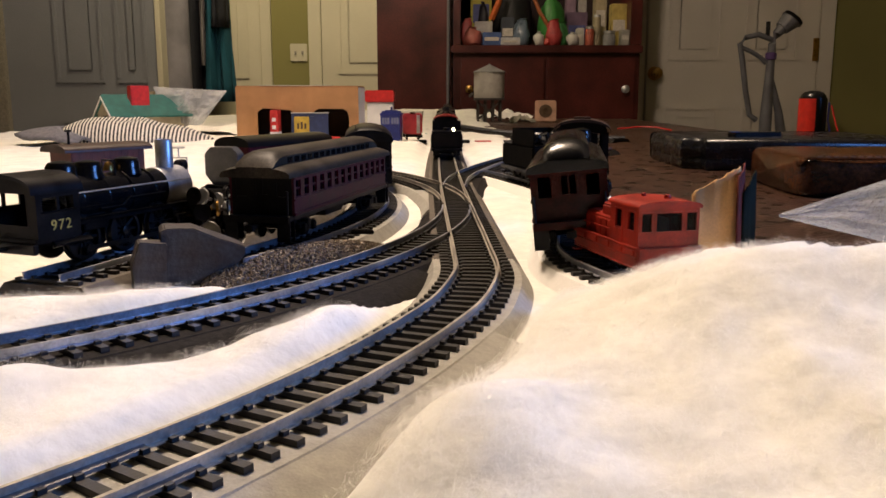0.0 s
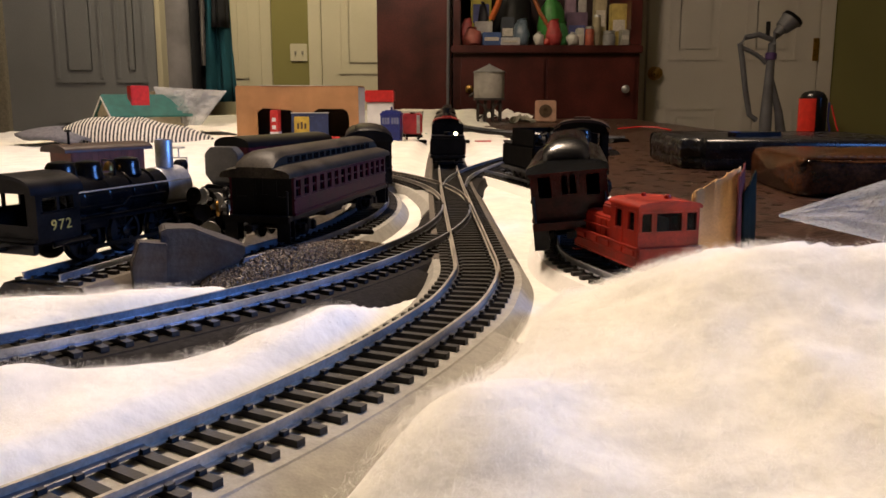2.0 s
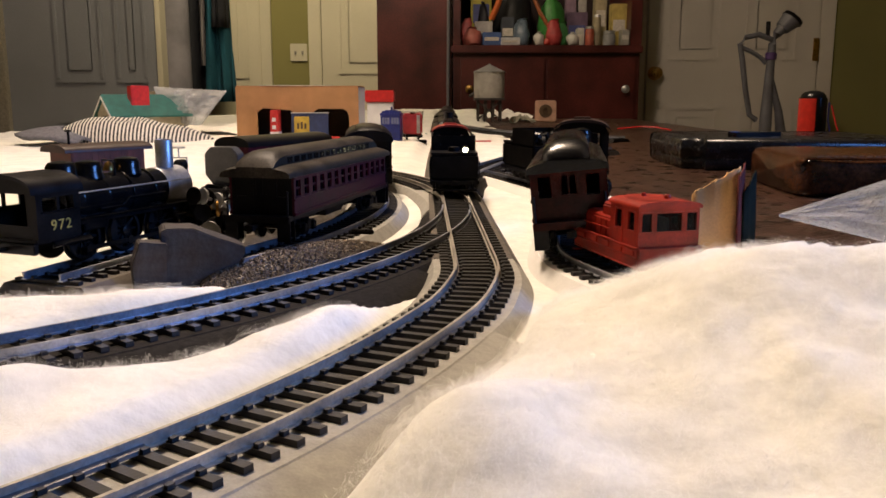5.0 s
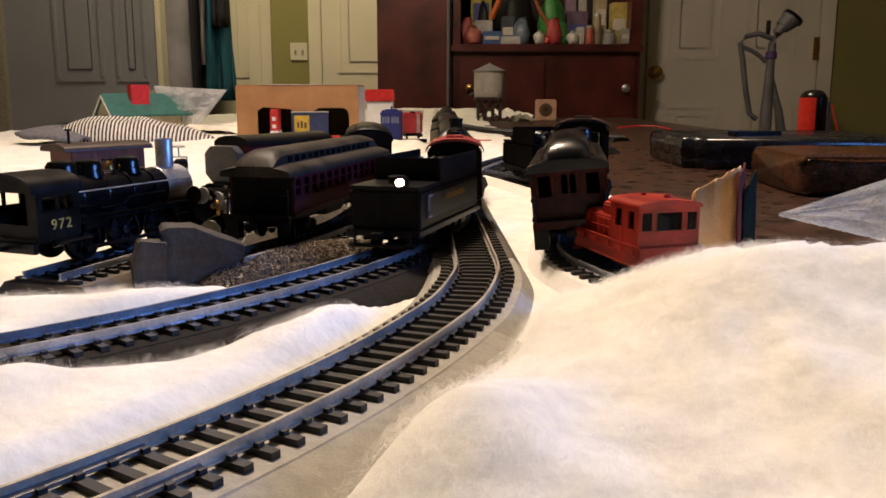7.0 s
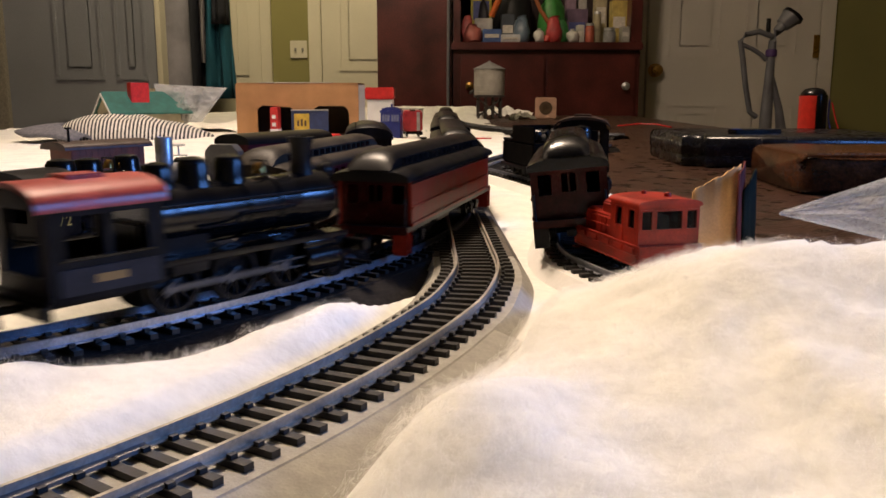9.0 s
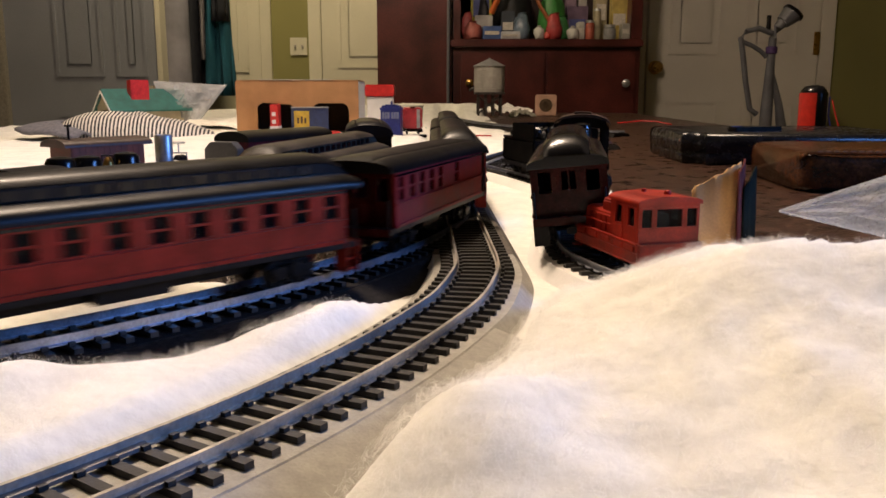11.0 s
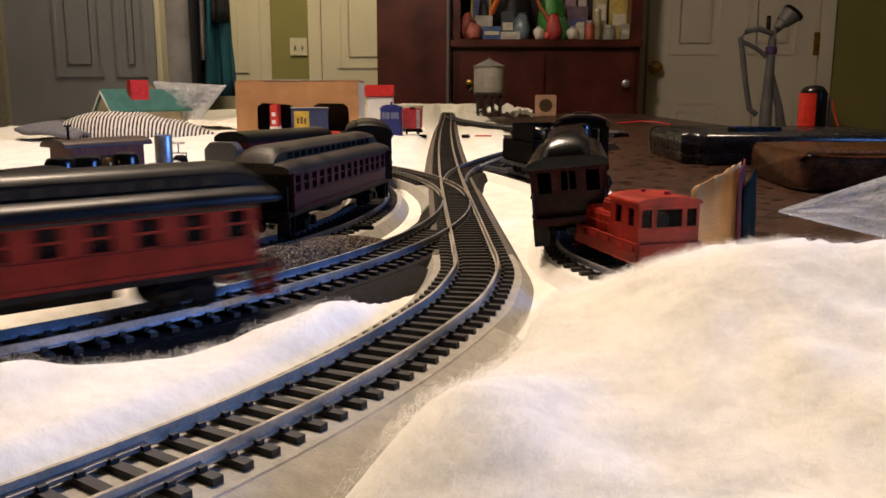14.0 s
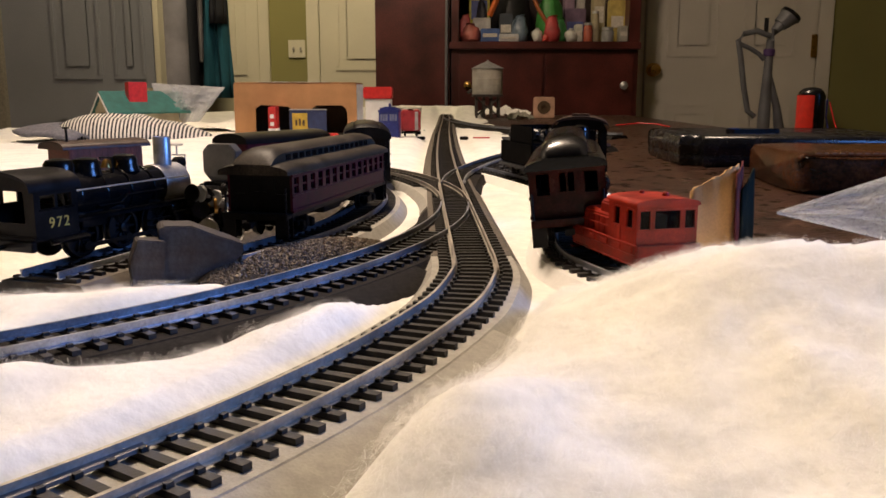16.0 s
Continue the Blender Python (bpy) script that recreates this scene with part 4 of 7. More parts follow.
def build_tender(m, label, lit=True, length=0.100, width=0.0345):
    c = thing("tender", m, label, "tender")
    hl, hw = length / 2, width / 2
    z0, z1 = 0.0100, 0.0335
    # the unlit tender gets a darker, less glossy black
    paint = BLACK_WORN if lit else mat("matte_black", (0.008, 0.007, 0.007), 0.8, vary=0.4, spec=0.03)
    part("frame", Shape().box(-hw, hw, -hl, hl, z0 - 0.0028, z0), BLACK, c, bevel=0.0004)
    part("tank", Shape().box(-hw + 0.0005, hw - 0.0005, -hl + 0.003, hl - 0.003, z0, z1 - 0.006), paint, c, bevel=0.0012)
    bk = Shape().box(-hw + 0.0012, -hw + 0.0022, -hl + 0.004, hl * 0.35, z1 - 0.0062, z1 + 0.006).box(hw - 0.0022, hw - 0.0012, -hl + 0.004, hl * 0.35, z1 - 0.0062, z1 + 0.006).box(-hw + 0.0022, hw - 0.0022, hl * 0.35 - 0.001, hl * 0.35, z1 - 0.0062, z1 + 0.006)
    part("bunker", bk, paint, c, bevel=0.0003)
    co = Shape()
    rnd = random.Random(9)
    for i in range(90):
        q = pose(rnd.uniform(-hw + 0.004, hw - 0.004), rnd.uniform(-hl + 0.006, hl * 0.33), z1 + rnd.uniform(-0.004, 0.002), rnd.uniform(0, 90), rnd.uniform(0, 90), rnd.uniform(0, 90))
        e = rnd.uniform(0.001, 0.0022)
        co.box(-e, e, -e, e, -e, e, q)
    part("coal", co, mat("coal", (0.012, 0.012, 0.013), 0.35), c, smooth=0)
    part("rear_deck", Shape().box(-hw + 0.001, hw - 0.001, hl * 0.35, hl - 0.0035, z1 - 0.0062, z1 - 0.0045).lathe([(0.004, z1 - 0.0046), (0.004, z1 - 0.0015), (0.0025, z1 - 0.001)], "z", 16, o=(0, hl * 0.62, 0)), BLACK, c)
    hd = part("headlight", Shape().lathe([(0.0022, 0), (0.0028, 0.001), (0.0028, 0.006), (0.0024, 0.0062)], "y", 20, o=(-0.0075, hl - 0.0085, z1 - 0.0025)).box(-0.0095, -0.0055, hl - 0.008, hl - 0.004, z1 - 0.0062, z1 - 0.005), BLACK, c)
    part("lens", Shape().lathe([(0.0018, 0.0062), (0.0015, 0.0068), (0.0005, 0.0071)], "y", 20, o=(-0.0075, hl - 0.0085, z1 - 0.0025)), BULB if lit else SILVER, hd, "lit warm white lens" if lit else "unlit lens")
    panel = mat("grey_tender_panel", (0.024, 0.023, 0.028), 0.40, vary=0.3, spec=0.2)
    for sx in (-1, 1):
        x = sx * (hw - 0.0005)
        if not lit:
            continue
        p = part("side_panel", Shape().box(min(x, x + sx * 0.0004), max(x, x + sx * 0.0004), -hl + 0.006, hl - 0.012, z0 + 0.004, z1 - 0.0085), panel, c, bevel=0.0002)
        xx = sx * (hw - 0.0001)
        l = Shape()
        for k in range(11):
            y = -hl * 0.36 + k * hl * 0.058
            l.box(min(xx, xx + sx * 0.0002), max(xx, xx + sx * 0.0002), y, y + hl * 0.043, z0 + 0.0100, z0 + 0.0128 - 0.0006 * (k % 3 == 1))
        part("lettering", l, GOLD, p, "faded gold lettering strip")
        e = hl - 0.0125
        part("panel_bracket", Shape().box(min(xx, xx + sx * 0.0002), max(xx, xx + sx * 0.0002), e - 0.006, e, z1 - 0.0098, z1 - 0.0088).box(min(xx, xx + sx * 0.0002), max(xx, xx + sx * 0.0002), e - 0.0012, e, z0 + 0.008, z1 - 0.0098).box(min(xx, xx + sx * 0.0002), max(xx, xx + sx * 0.0002), e - 0.005, e, z0 + 0.0044, z0 + 0.0054), mat("pale_stripe", (0.34, 0.33, 0.32), 0.5), p, "pale painted corner stripe")
        part("handrail", Shape().tube([(x, hl - 0.004, z0), (x * 1.03, hl - 0.002, z0 + 0.003), (x * 1.03, hl - 0.002, z1 - 0.010)], 0.0004, 6), BLACK, c)
    part("pilot_step", Shape().box(-hw + 0.002, hw - 0.002, hl, hl + 0.0025, 0.0028, 0.0042).box(-hw + 0.004, -hw + 0.005, hl - 0.001, hl + 0.001, 0.004, z0).box(hw - 0.005, hw - 0.004, hl - 0.001, hl + 0.001, 0.004, z0), BLACK, c)
    coupler(c, hl, 1)
    coupler(c, -hl, -1)
    for sy in (-1, 1):
        truck(c, sy * (hl - 0.024), 0.0055, 0.016)
    return c


def build_steam(name, m, label, length=0.135, cab_roof=BLACK, number=True, drivers=3, up=0.0, cab_up=0.0, cab=0.26, rod=None, stack_h=0.013, scale=1.0, boiler=BLACK_GLOSS, smokebox=None, stack=None, plain_cab=False, panel=None):
    """A steam locomotive; +y is forward, z = 0 the rail top. Returns it with its drivers and rods."""
    c = thing(name, m @ Matrix.Scale(scale, 4), label, "locomotive")
    hl = length / 2
    rb, zb = 0.0098, 0.0252 + up
    y_cab0, y_cab1 = -hl, -hl + length * cab
    yf = hl - 0.014
    hw = 0.0150
    bl = part("boiler", Shape().lathe([(rb * 1.05, y_cab1 - 0.002), (rb * 1.05, y_cab1 + 0.02), (rb, y_cab1 + 0.034), (rb * 0.98, yf - 0.018)], "y", 28, o=(0, 0, zb)), boiler, c, "long black boiler")
    for k in range(4):
        y = y_cab1 + 0.008 + k * (yf - 0.02 - y_cab1 - 0.008) / 3.5
        part("boiler_band", Shape().lathe([(rb * 1.055, y), (rb * 1.065, y + 0.0003), (rb * 1.065, y + 0.0009), (rb * 1.055, y + 0.0012)], "y", 28, o=(0, 0, zb)), boiler, bl)
    sb = part("smokebox", Shape().lathe([(rb * 0.99, yf - 0.018), (rb * 1.02, yf - 0.017), (rb * 1.02, yf - 0.001), (rb * 0.92, yf), (rb * 0.70, yf + 0.0008), (rb * 0.60, yf + 0.0024), (rb * 0.2, yf + 0.003)], "y", 28, o=(0, 0, zb)), smokebox or boiler, c)
    st = part("chimney", Shape().lathe([(0.0042, zb + rb * 0.85), (0.0042, zb + rb + stack_h - 0.0006), (0.0038, zb + rb + stack_h), (0.0034, zb + rb + stack_h - 0.004)] if number else [(0.0048, zb + rb * 0.85), (0.0040, zb + rb + 0.002), (0.0041, zb + rb + stack_h - 0.003), (0.0047, zb + rb + stack_h - 0.0015), (0.0047, zb + rb + stack_h), (0.0036, zb + rb + stack_h), (0.0034, zb + rb + stack_h - 0.004)], "z", 22, o=(0, yf - 0.009, 0)), stack or BLACK, c)
    for k, (yy, r, h) in enumerate(((0.72, 0.0060, 0.0064), (0.34, 0.0060, 0.0064), (0.10, 0.0062, 0.0070)) if number else ((0.60, 0.0052, 0.0085), (0.36, 0.0056, 0.0085), (0.14, 0.0050, 0.0075))):
        y = y_cab1 + (yf - 0.018 - y_cab1) * yy
        part("dome", Shape().lathe([(r * 1.15, zb + rb * 0.86), (r, zb + rb + 0.0015), (r, zb + rb + h * 0.65), (r * 0.82, zb + rb + h * 0.9), (r * 0.3, zb + rb + h)], "z", 22, o=(0, y, 0)), BLACK_GLOSS, c)
    yb = y_cab1 + (yf - 0.018 - y_cab1) * (0.54 if number else 0.82)
    bell = part("bell", Shape().lathe([(0.0026, zb + rb + 0.001), (0.0022, zb + rb + 0.0025), (0.0016, zb + rb + 0.0042), (0.0005, zb + rb + 0.005)], "z", 16, o=(0, yb, 0)), BRASS, c, "small brass bell")
    part("bell_bracket", Shape().tube([(-0.0035, yb, zb + rb * 0.9), (-0.0035, yb, zb + rb + 0.0055), (0.0035, yb, zb + rb + 0.0055), (0.0035, yb, zb + rb * 0.9)], 0.0005, 6), BLACK, bell)
    part("headlight", Shape().lathe([(0.0022, yf), (0.0030, yf + 0.001), (0.0030, yf + 0.005), (0.0026, yf + 0.0052)], "y", 18, o=(0, 0, zb + rb * 0.95)).box(-0.0015, 0.0015, yf - 0.001, yf + 0.003, zb + rb * 0.5, zb + rb * 0.8), BLACK, c)
    # running boards, frame, cylinders, pilot
    for sx in (-1, 1):
        a, b = sx * 0.006, sx * hw
        part("running_board", Shape().box(min(a, b), max(a, b), y_cab1, yf, 0.0172, 0.0180).box(min(b, b - sx * 0.0006), max(b, b - sx * 0.0006), y_cab1, yf, 0.0160, 0.0180), boiler, c)
        part("handrail", Shape().tube([(sx * rb * 1.08, y_cab1, zb + 0.004), (sx * rb * 1.08, yf - 0.003, zb + 0.004)], 0.00035, 6), SILVER if smokebox else BLACK, c)
        part("feed_pipe", Shape().tube([(sx * rb * 1.08, y_cab1 + 0.016, zb - 0.004), (sx * rb * 1.08, y_cab1 + 0.03, zb - 0.004), (sx * rb * 1.06, y_cab1 + 0.034, zb - 0.001), (sx * rb * 1.06, yf - 0.022, zb - 0.001)], 0.0006, 6), boiler, c)
        part("cylinder", Shape().lathe([(0.0042, yf - 0.021), (0.0050, yf - 0.020), (0.0050, yf - 0.006), (0.0042, yf - 0.005)], "y", 20, o=(sx * 0.0118, 0, 0.0090)).lathe([(0.0028, yf - 0.021), (0.0032, yf - 0.020), (0.0032, yf - 0.006), (0.0028, yf - 0.005)], "y", 16, o=(sx * 0.0112, 0, 0.0148)), boiler, c)
        part("tool_box", Shape().box(min(sx * 0.008, sx * hw), max(sx * 0.008, sx * hw), y_cab1 + 0.002, y_cab1 + 0.016, 0.0130, 0.0168), boiler, c, bevel=0.0004)
    part("frame", Shape().box(-0.0045, 0.0045, -hl, hl - 0.004, 0.0075, 0.0155).box(-hw, hw, y_cab0 - 0.001, y_cab1 - 0.004, 0.0110, 0.0130), BLACK_WORN, c, bevel=0.0005)
    part("firebox", Shape().box(-0.0082, 0.0082, y_cab1 - 0.004, y_cab1 + 0.022, 0.0120, zb), BLACK_WORN, c, bevel=0.001)
    part("pilot_beam", Shape().box(-hw, hw, hl - 0.006, hl - 0.002, 0.0085, 0.0128), boiler, c, bevel=0.0004)
    pl = Shape()
    for k in range(-5, 6):
        pl.tube([(k * 0.0026, hl - 0.003, 0.0088), (k * 0.0022, hl + 0.006 - abs(k) * 0.0008, 0.0024)], 0.0005, 5)
    pl.box(-0.012, 0.012, hl + 0.001, hl + 0.0025, 0.0016, 0.0028)
    part("pilot", pl, BLACK, c)
    part("rear_beam", Shape().box(-hw, hw, -hl - 0.0025, -hl, 0.0070, 0.0112), BLACK, c, bevel=0.0004)
    coupler(c, hl - 0.002, 1)
    coupler(c, -hl - 0.002, -1)
    # cab: sides with window openings, front, rear opening, roof
    z0, z1 = 0.0120, 0.0320 + up * 1.2 + cab_up
    yc = (y_cab0 + y_cab1) / 2
    cl = y_cab1 - y_cab0
    th = 0.0010
    for sx in (-1, 1):
        x = sx * hw
        a, b = min(x, x - sx * th), max(x, x - sx * th)
        w0, w1 = z0 + 0.0115, z1 - 0.0022
        s = Shape().box(a, b, y_cab0, y_cab1, z0, w0).box(a, b, y_cab0, y_cab1, w1, z1)
        s.box(a, b, y_cab0, y_cab0 + cl * 0.14, w0, w1).box(a, b, y_cab1 - cl * 0.14, y_cab1, w0, w1).box(a, b, yc - cl * 0.03, yc + cl * 0.03, w0, w1)
        cs = part("cab_side", s, BLACK_WORN, c)
        part("window_sill", Shape().box(min(x, x + sx * 0.0008), max(x, x + sx * 0.0008), y_cab0 + cl * 0.1, y_cab1 - cl * 0.1, w0 - 0.0007, w0), boiler, cs)
        if number:
            # plate added below the number, tilted to catch a blue reflection
            part("injector_plate", Shape().prism([(sx * hw, 0.0085), (sx * (hw + 0.0022), 0.0095), (sx * (hw + 0.0022), 0.0100), (sx * hw, 0.0115)][::sx], y_cab0 + cl * 0.30, y_cab1 + 0.004), BLACK_GLOSS, cs, "glossy black metal plate")
        if panel:
            part("number_panel", Shape().box(min(x, x + sx * 0.0004), max(x, x + sx * 0.0004), y_cab0 + cl * 0.08, y_cab1 - cl * 0.06, z0 + 0.001, z0 + 0.0085), panel, cs)
        if number:
            cu = bpy.data.curves.new("cab_number", "FONT")
            cu.body, cu.size, cu.extrude, cu.align_x, cu.align_y = "972", 0.0060, 0.0001, "CENTER", "CENTER"
            cu.space_character = 1.25
            tmp = bpy.data.objects.new("tmp", cu)
            scene.collection.objects.link(tmp)
            me = bpy.data.meshes.new_from_object(tmp.evaluated_get(bpy.context.evaluated_depsgraph_get()))
            bpy.data.objects.remove(tmp)
            me.materials.clear()
            me.materials.append(WHITE_INK)
            nb = new("cab_number", me)
            nb.parent = cs
            nb.matrix_basis = Matrix.Translation((sx * (hw + 0.0003), yc + cl * 0.03, z0 + 0.0055)) @ Matrix(((0, 0, sx, 0), (sx, 0, 0, 0), (0, 1, 0, 0), (0, 0, 0, 1)))
            nb["label"] = "yellow painted number 972"
        else:
            part("number_plate", Shape().box(min(x, x + sx * 0.0006), max(x, x + sx * 0.0006), yc - 0.005, yc + 0.005, z0 + 0.0038, z0 + 0.0062), GOLD, cs, "small gold number strip")
    fw = Shape()
    fy = y_cab1 - th
    fw.box(-hw + th, hw - th, fy, y_cab1, z0, zb - 0.006).box(-hw + th, -0.0112, fy, y_cab1, zb - 0.006, z1).box(0.0112, hw - th, fy, y_cab1, zb - 0.006, z1)
    fw.box(-0.0112, -0.0090, fy, y_cab1, zb - 0.006, zb + 0.0005).box(0.0090, 0.0112, fy, y_cab1, zb - 0.006, zb + 0.0005).box(-0.0090, 0.0090, fy, y_cab1, zb - 0.006, z1 - 0.0006)
    ar = arch(hw - th, 0.0062, 15, z1)
    fw.prism([(hw - th, z1 - 0.0005)] + ar + [(-hw + th, z1 - 0.0005)], fy, y_cab1)
    part("cab_front", fw, BLACK_WORN, c)
    rw = Shape()
    ry0, ry1 = y_cab0, y_cab0 + th
    rw.prism([(hw - th, z1 - 0.0005)] + ar + [(-hw + th, z1 - 0.0005)], ry0, ry1)
    rw.box(-hw + th, -hw + 0.0050, ry0, ry1, z0, z1 - 0.0005).box(hw - 0.0050, hw - th, ry0, ry1, z0, z1 - 0.0005).box(-hw + 0.0050, hw - 0.0050, ry0, ry1, z0, z0 + 0.006)
    part("cab_rear", rw, BLACK_WORN, c)
    ra = arch(hw + 0.0010, 0.0072, 19, z1)
    rb2 = arch(hw + 0.0010, 0.0062, 19, z1 - 0.0006)
    part("cab_roof", Shape().prism(ra + rb2[::-1], y_cab0 - 0.003, y_cab1 + 0.0015), cab_roof, c)
    if not number:
        part("roof_vent", Shape().box(-0.005, 0.005, yc - 0.006, yc + 0.006, z1 + 0.0062, z1 + 0.0082), cab_roof, c, bevel=0.0005)
    # wheels
    wheels = []
    r = 0.0092
    ys = [y_cab1 + 0.006 + k * (yf - 0.026 - y_cab1 - 0.006) / (drivers - 1) for k in range(drivers)]
    for sx in (-1, 1):
        for y in ys:
            w = Shape().lathe([(r * 1.08, -0.0006), (r * 1.08, 0.0003), (r, 0.0004), (r * 0.98, 0.0024), (r * 0.84, 0.0024), (r * 0.84, 0.0010), (r * 0.84, -0.0006)], "x", 28)
            for k in range(10):
                a = 2 * math.pi * k / 10
                w.tube([(0.0010, 0, 0), (0.0010, r * 0.88 * math.cos(a), r * 0.88 * math.sin(a))], 0.0006, 5)
            w.lathe([(0.0022, 0.0), (0.0022, 0.0030), (0.0010, 0.0034)], "x", 14)
            w.box(0.0004, 0.0022, -r * 0.82, -r * 0.52, -r * 0.5, r * 0.5)
            if sx < 0:
                w.v = [(-p[0], p[1], p[2]) for p in w.v]
            ob = part("driving_wheel", w, BLACK, c, at=pose(sx * 0.0083, y, r))
            wheels.append((ob, sx, y, r))
    rods = []
    for sx in (-1, 1):
        s = Shape()
        x0, x1 = (sx * 0.0124, sx * 0.0132)
        s.box(min(x0, x1), max(x0, x1), ys[0] - 0.002, ys[-1] + 0.002, -0.0009, 0.0009)
        for y in ys:
            s.lathe([(0.0018, min(x0, x1) - 0.0001), (0.0018, max(x0, x1) + 0.0002)], "x", 12, o=(0, y, 0))
        rods.append((part("side_rod", s, rod or SILVER, c, "dull metal side rod", at=pose(0, 0, r - 0.0042)), sx, r))
        part("crosshead", Shape().box(sx * 0.0128 - 0.0006, sx * 0.0128 + 0.0006, yf - 0.036, yf - 0.020, 0.0102, 0.0108).box(sx * 0.0128 - 0.0006, sx * 0.0128 + 0.0006, yf - 0.036, yf - 0.020, 0.0072, 0.0078), rod or SILVER, c)
    for x in (-0.0083, 0.0083):
        wheelset(c, x, hl - 0.016, 0.0052, BLACK_WORN, "pilot_wheel")
    return c, wheels, rods


def build_switcher(m, label):
    """The small red switcher with a stepped hood; +y is forward (the hood)."""
    c = thing("diesel_switcher", m @ Matrix.Scale(0.82, 4), label, "locomotive")
    hw = 0.0161
    part("deck", Shape().box(-hw + 0.001, hw - 0.001, -0.035, 0.035, 0.0095, 0.0115), RED, c, bevel=0.0003)
    for sx in (-1, 1):
        x = sx * hw
        sk = part("side_skirt", Shape().box(min(x, x - sx * 0.0012), max(x, x - sx * 0.0012), -0.035, 0.035, 0.0048, 0.0150), RED, c, "worn red side skirt", bevel=0.0003)
        for zz in (0.0052, 0.0098, 0.0143):
            part("moulding", Shape().box(min(x, x + sx * 0.0005), max(x, x + sx * 0.0005), -0.0345, 0.0345, zz, zz + 0.0006), RED, sk)
        for yy in (-0.032, -0.020, -0.006, 0.008, 0.022):
            part("tread_panel", Shape().box(min(x, x + sx * 0.0006), max(x, x + sx * 0.0006), yy, yy + 0.0085, 0.0110, 0.0136), RED, sk, bevel=0.0002)
    for sy in (-1, 1):
        y = sy * 0.035
        part("end_sill", Shape().box(-hw, hw, min(y, y + sy * 0.0016), max(y, y + sy * 0.0016), 0.0048, 0.0150), RED, c, bevel=0.0004)
        for sx in (-1, 1):
            part("step", Shape().box(min(sx * hw, sx * (hw - 0.004)), max(sx * hw, sx * (hw - 0.004)), min(y, y + sy * 0.004), max(y, y + sy * 0.004), 0.0022, 0.0030), RED, c)
        coupler(c, sy * 0.0365, sy)
        truck(c, sy * 0.018, 0.0050, 0.014)
    lo = [(-0.0125, 0.0115), (0.0125, 0.0115), (0.0125, 0.0232), (0.0105, 0.0252), (-0.0105, 0.0252), (-0.0125, 0.0232)]
    hi = [(-0.0112, 0.0240), (0.0112, 0.0240), (0.0112, 0.0296), (0.0090, 0.0312), (-0.0090, 0.0312), (-0.0112, 0.0296)]
    hood = part("hood", Shape().prism(lo, -0.004, 0.0305), RED, c, bevel=0.0007)
    part("upper_hood", Shape().prism(hi, -0.004, 0.0135), RED, c, bevel=0.0007)
    part("hood_nose", Shape().box(-0.0085, 0.0085, 0.0305, 0.0325, 0.0118, 0.0235), RED, c, bevel=0.0007)
    for k in range(6):
        part("grille_bar", Shape().box(-0.0068, 0.0068, 0.0326, 0.0332, 0.0135 + k * 0.0015, 0.0142 + k * 0.0015), TUSCAN_DARK, hood)
    for sx in (-1, 1):
        for k in range(5):
            y, a = -0.001 + k * 0.0061, sx * 0.0125
            part("hood_door", Shape().box(min(a, a + sx * 0.0004), max(a, a + sx * 0.0004), y, y + 0.0052, 0.0128, 0.0226), RED, hood, bevel=0.0002)
        part("handrail", Shape().tube([(sx * 0.0135, -0.002, 0.0190), (sx * 0.0138, 0.006, 0.0190), (sx * 0.0138, 0.029, 0.0190)], 0.00035, 6), RED, c)
    # cab
    y0, y1, z0, z1 = -0.034, -0.0045, 0.0115, 0.0335
    th = 0.0012
    wz0, wz1 = 0.0222, 0.0305

    def wall(axis, at, lo_, hi_, holes, low=None):
        s = Shape()

        def bx(u0, u1, a, b):
            if axis == "x":
                s.box(at - th / 2, at + th / 2, u0, u1, a, b)
            else:
                s.box(u0, u1, at - th / 2, at + th / 2, a, b)

        bx(lo_, hi_, z0, wz0)
        bx(lo_, hi_, wz1, z1)
        u = lo_
        for h0, h1 in holes:
            bx(u, h0, wz0, wz1)
            u = h1
        bx(u, hi_, wz0, wz1)
        return s

    def frame_bars(axis, at, h0, h1):
        s = Shape()
        for a, b, d, e in ((h0 - 0.0007, h0, wz0 - 0.0007, wz1 + 0.0007), (h1, h1 + 0.0007, wz0 - 0.0007, wz1 + 0.0007), (h0, h1, wz0 - 0.0007, wz0), (h0, h1, wz1, wz1 + 0.0007)):
            if axis == "x":
                s.box(at - 0.0003, at + 0.0003, a, b, d, e)
            else:
                s.box(a, b, at - 0.0003, at + 0.0003, d, e)
        return s

    for sx in (-1, 1):
        holes = [(-0.0300, -0.0235), (-0.0170, -0.0105)]
        w = part("cab_side", wall("x", sx * (hw - 0.0008 - th / 2), y0, y1, holes), RED, c)
        for h in holes:
            part("window_frame", frame_bars("x", sx * (hw - 0.0008), *h), RED, w)
            part("side_window", Shape().box(sx * (hw - 0.0016) - 0.0002, sx * (hw - 0.0016) + 0.0002, h[0], h[1], wz0, wz1), WINDOW, w)
        xx = sx * (hw - 0.0008)
        part("cab_door", Shape().box(min(xx, xx + sx * 0.0004), max(xx, xx + sx * 0.0004), -0.0180, -0.0095, 0.0150, wz0 - 0.0008), RED, w)
    for y, sy in ((y0 + th / 2, -1), (y1 - th / 2, 1)):
        holes = [(-0.0138, -0.0088), (-0.0064, 0.0064), (0.0088, 0.0138)]
        w = part("cab_end", wall("y", y, -hw + 0.0008 + th, hw - 0.0008 - th, holes), RED, c)
        for h in holes:
            part("window_frame", frame_bars("y", y + sy * th / 2, *h), RED, w)
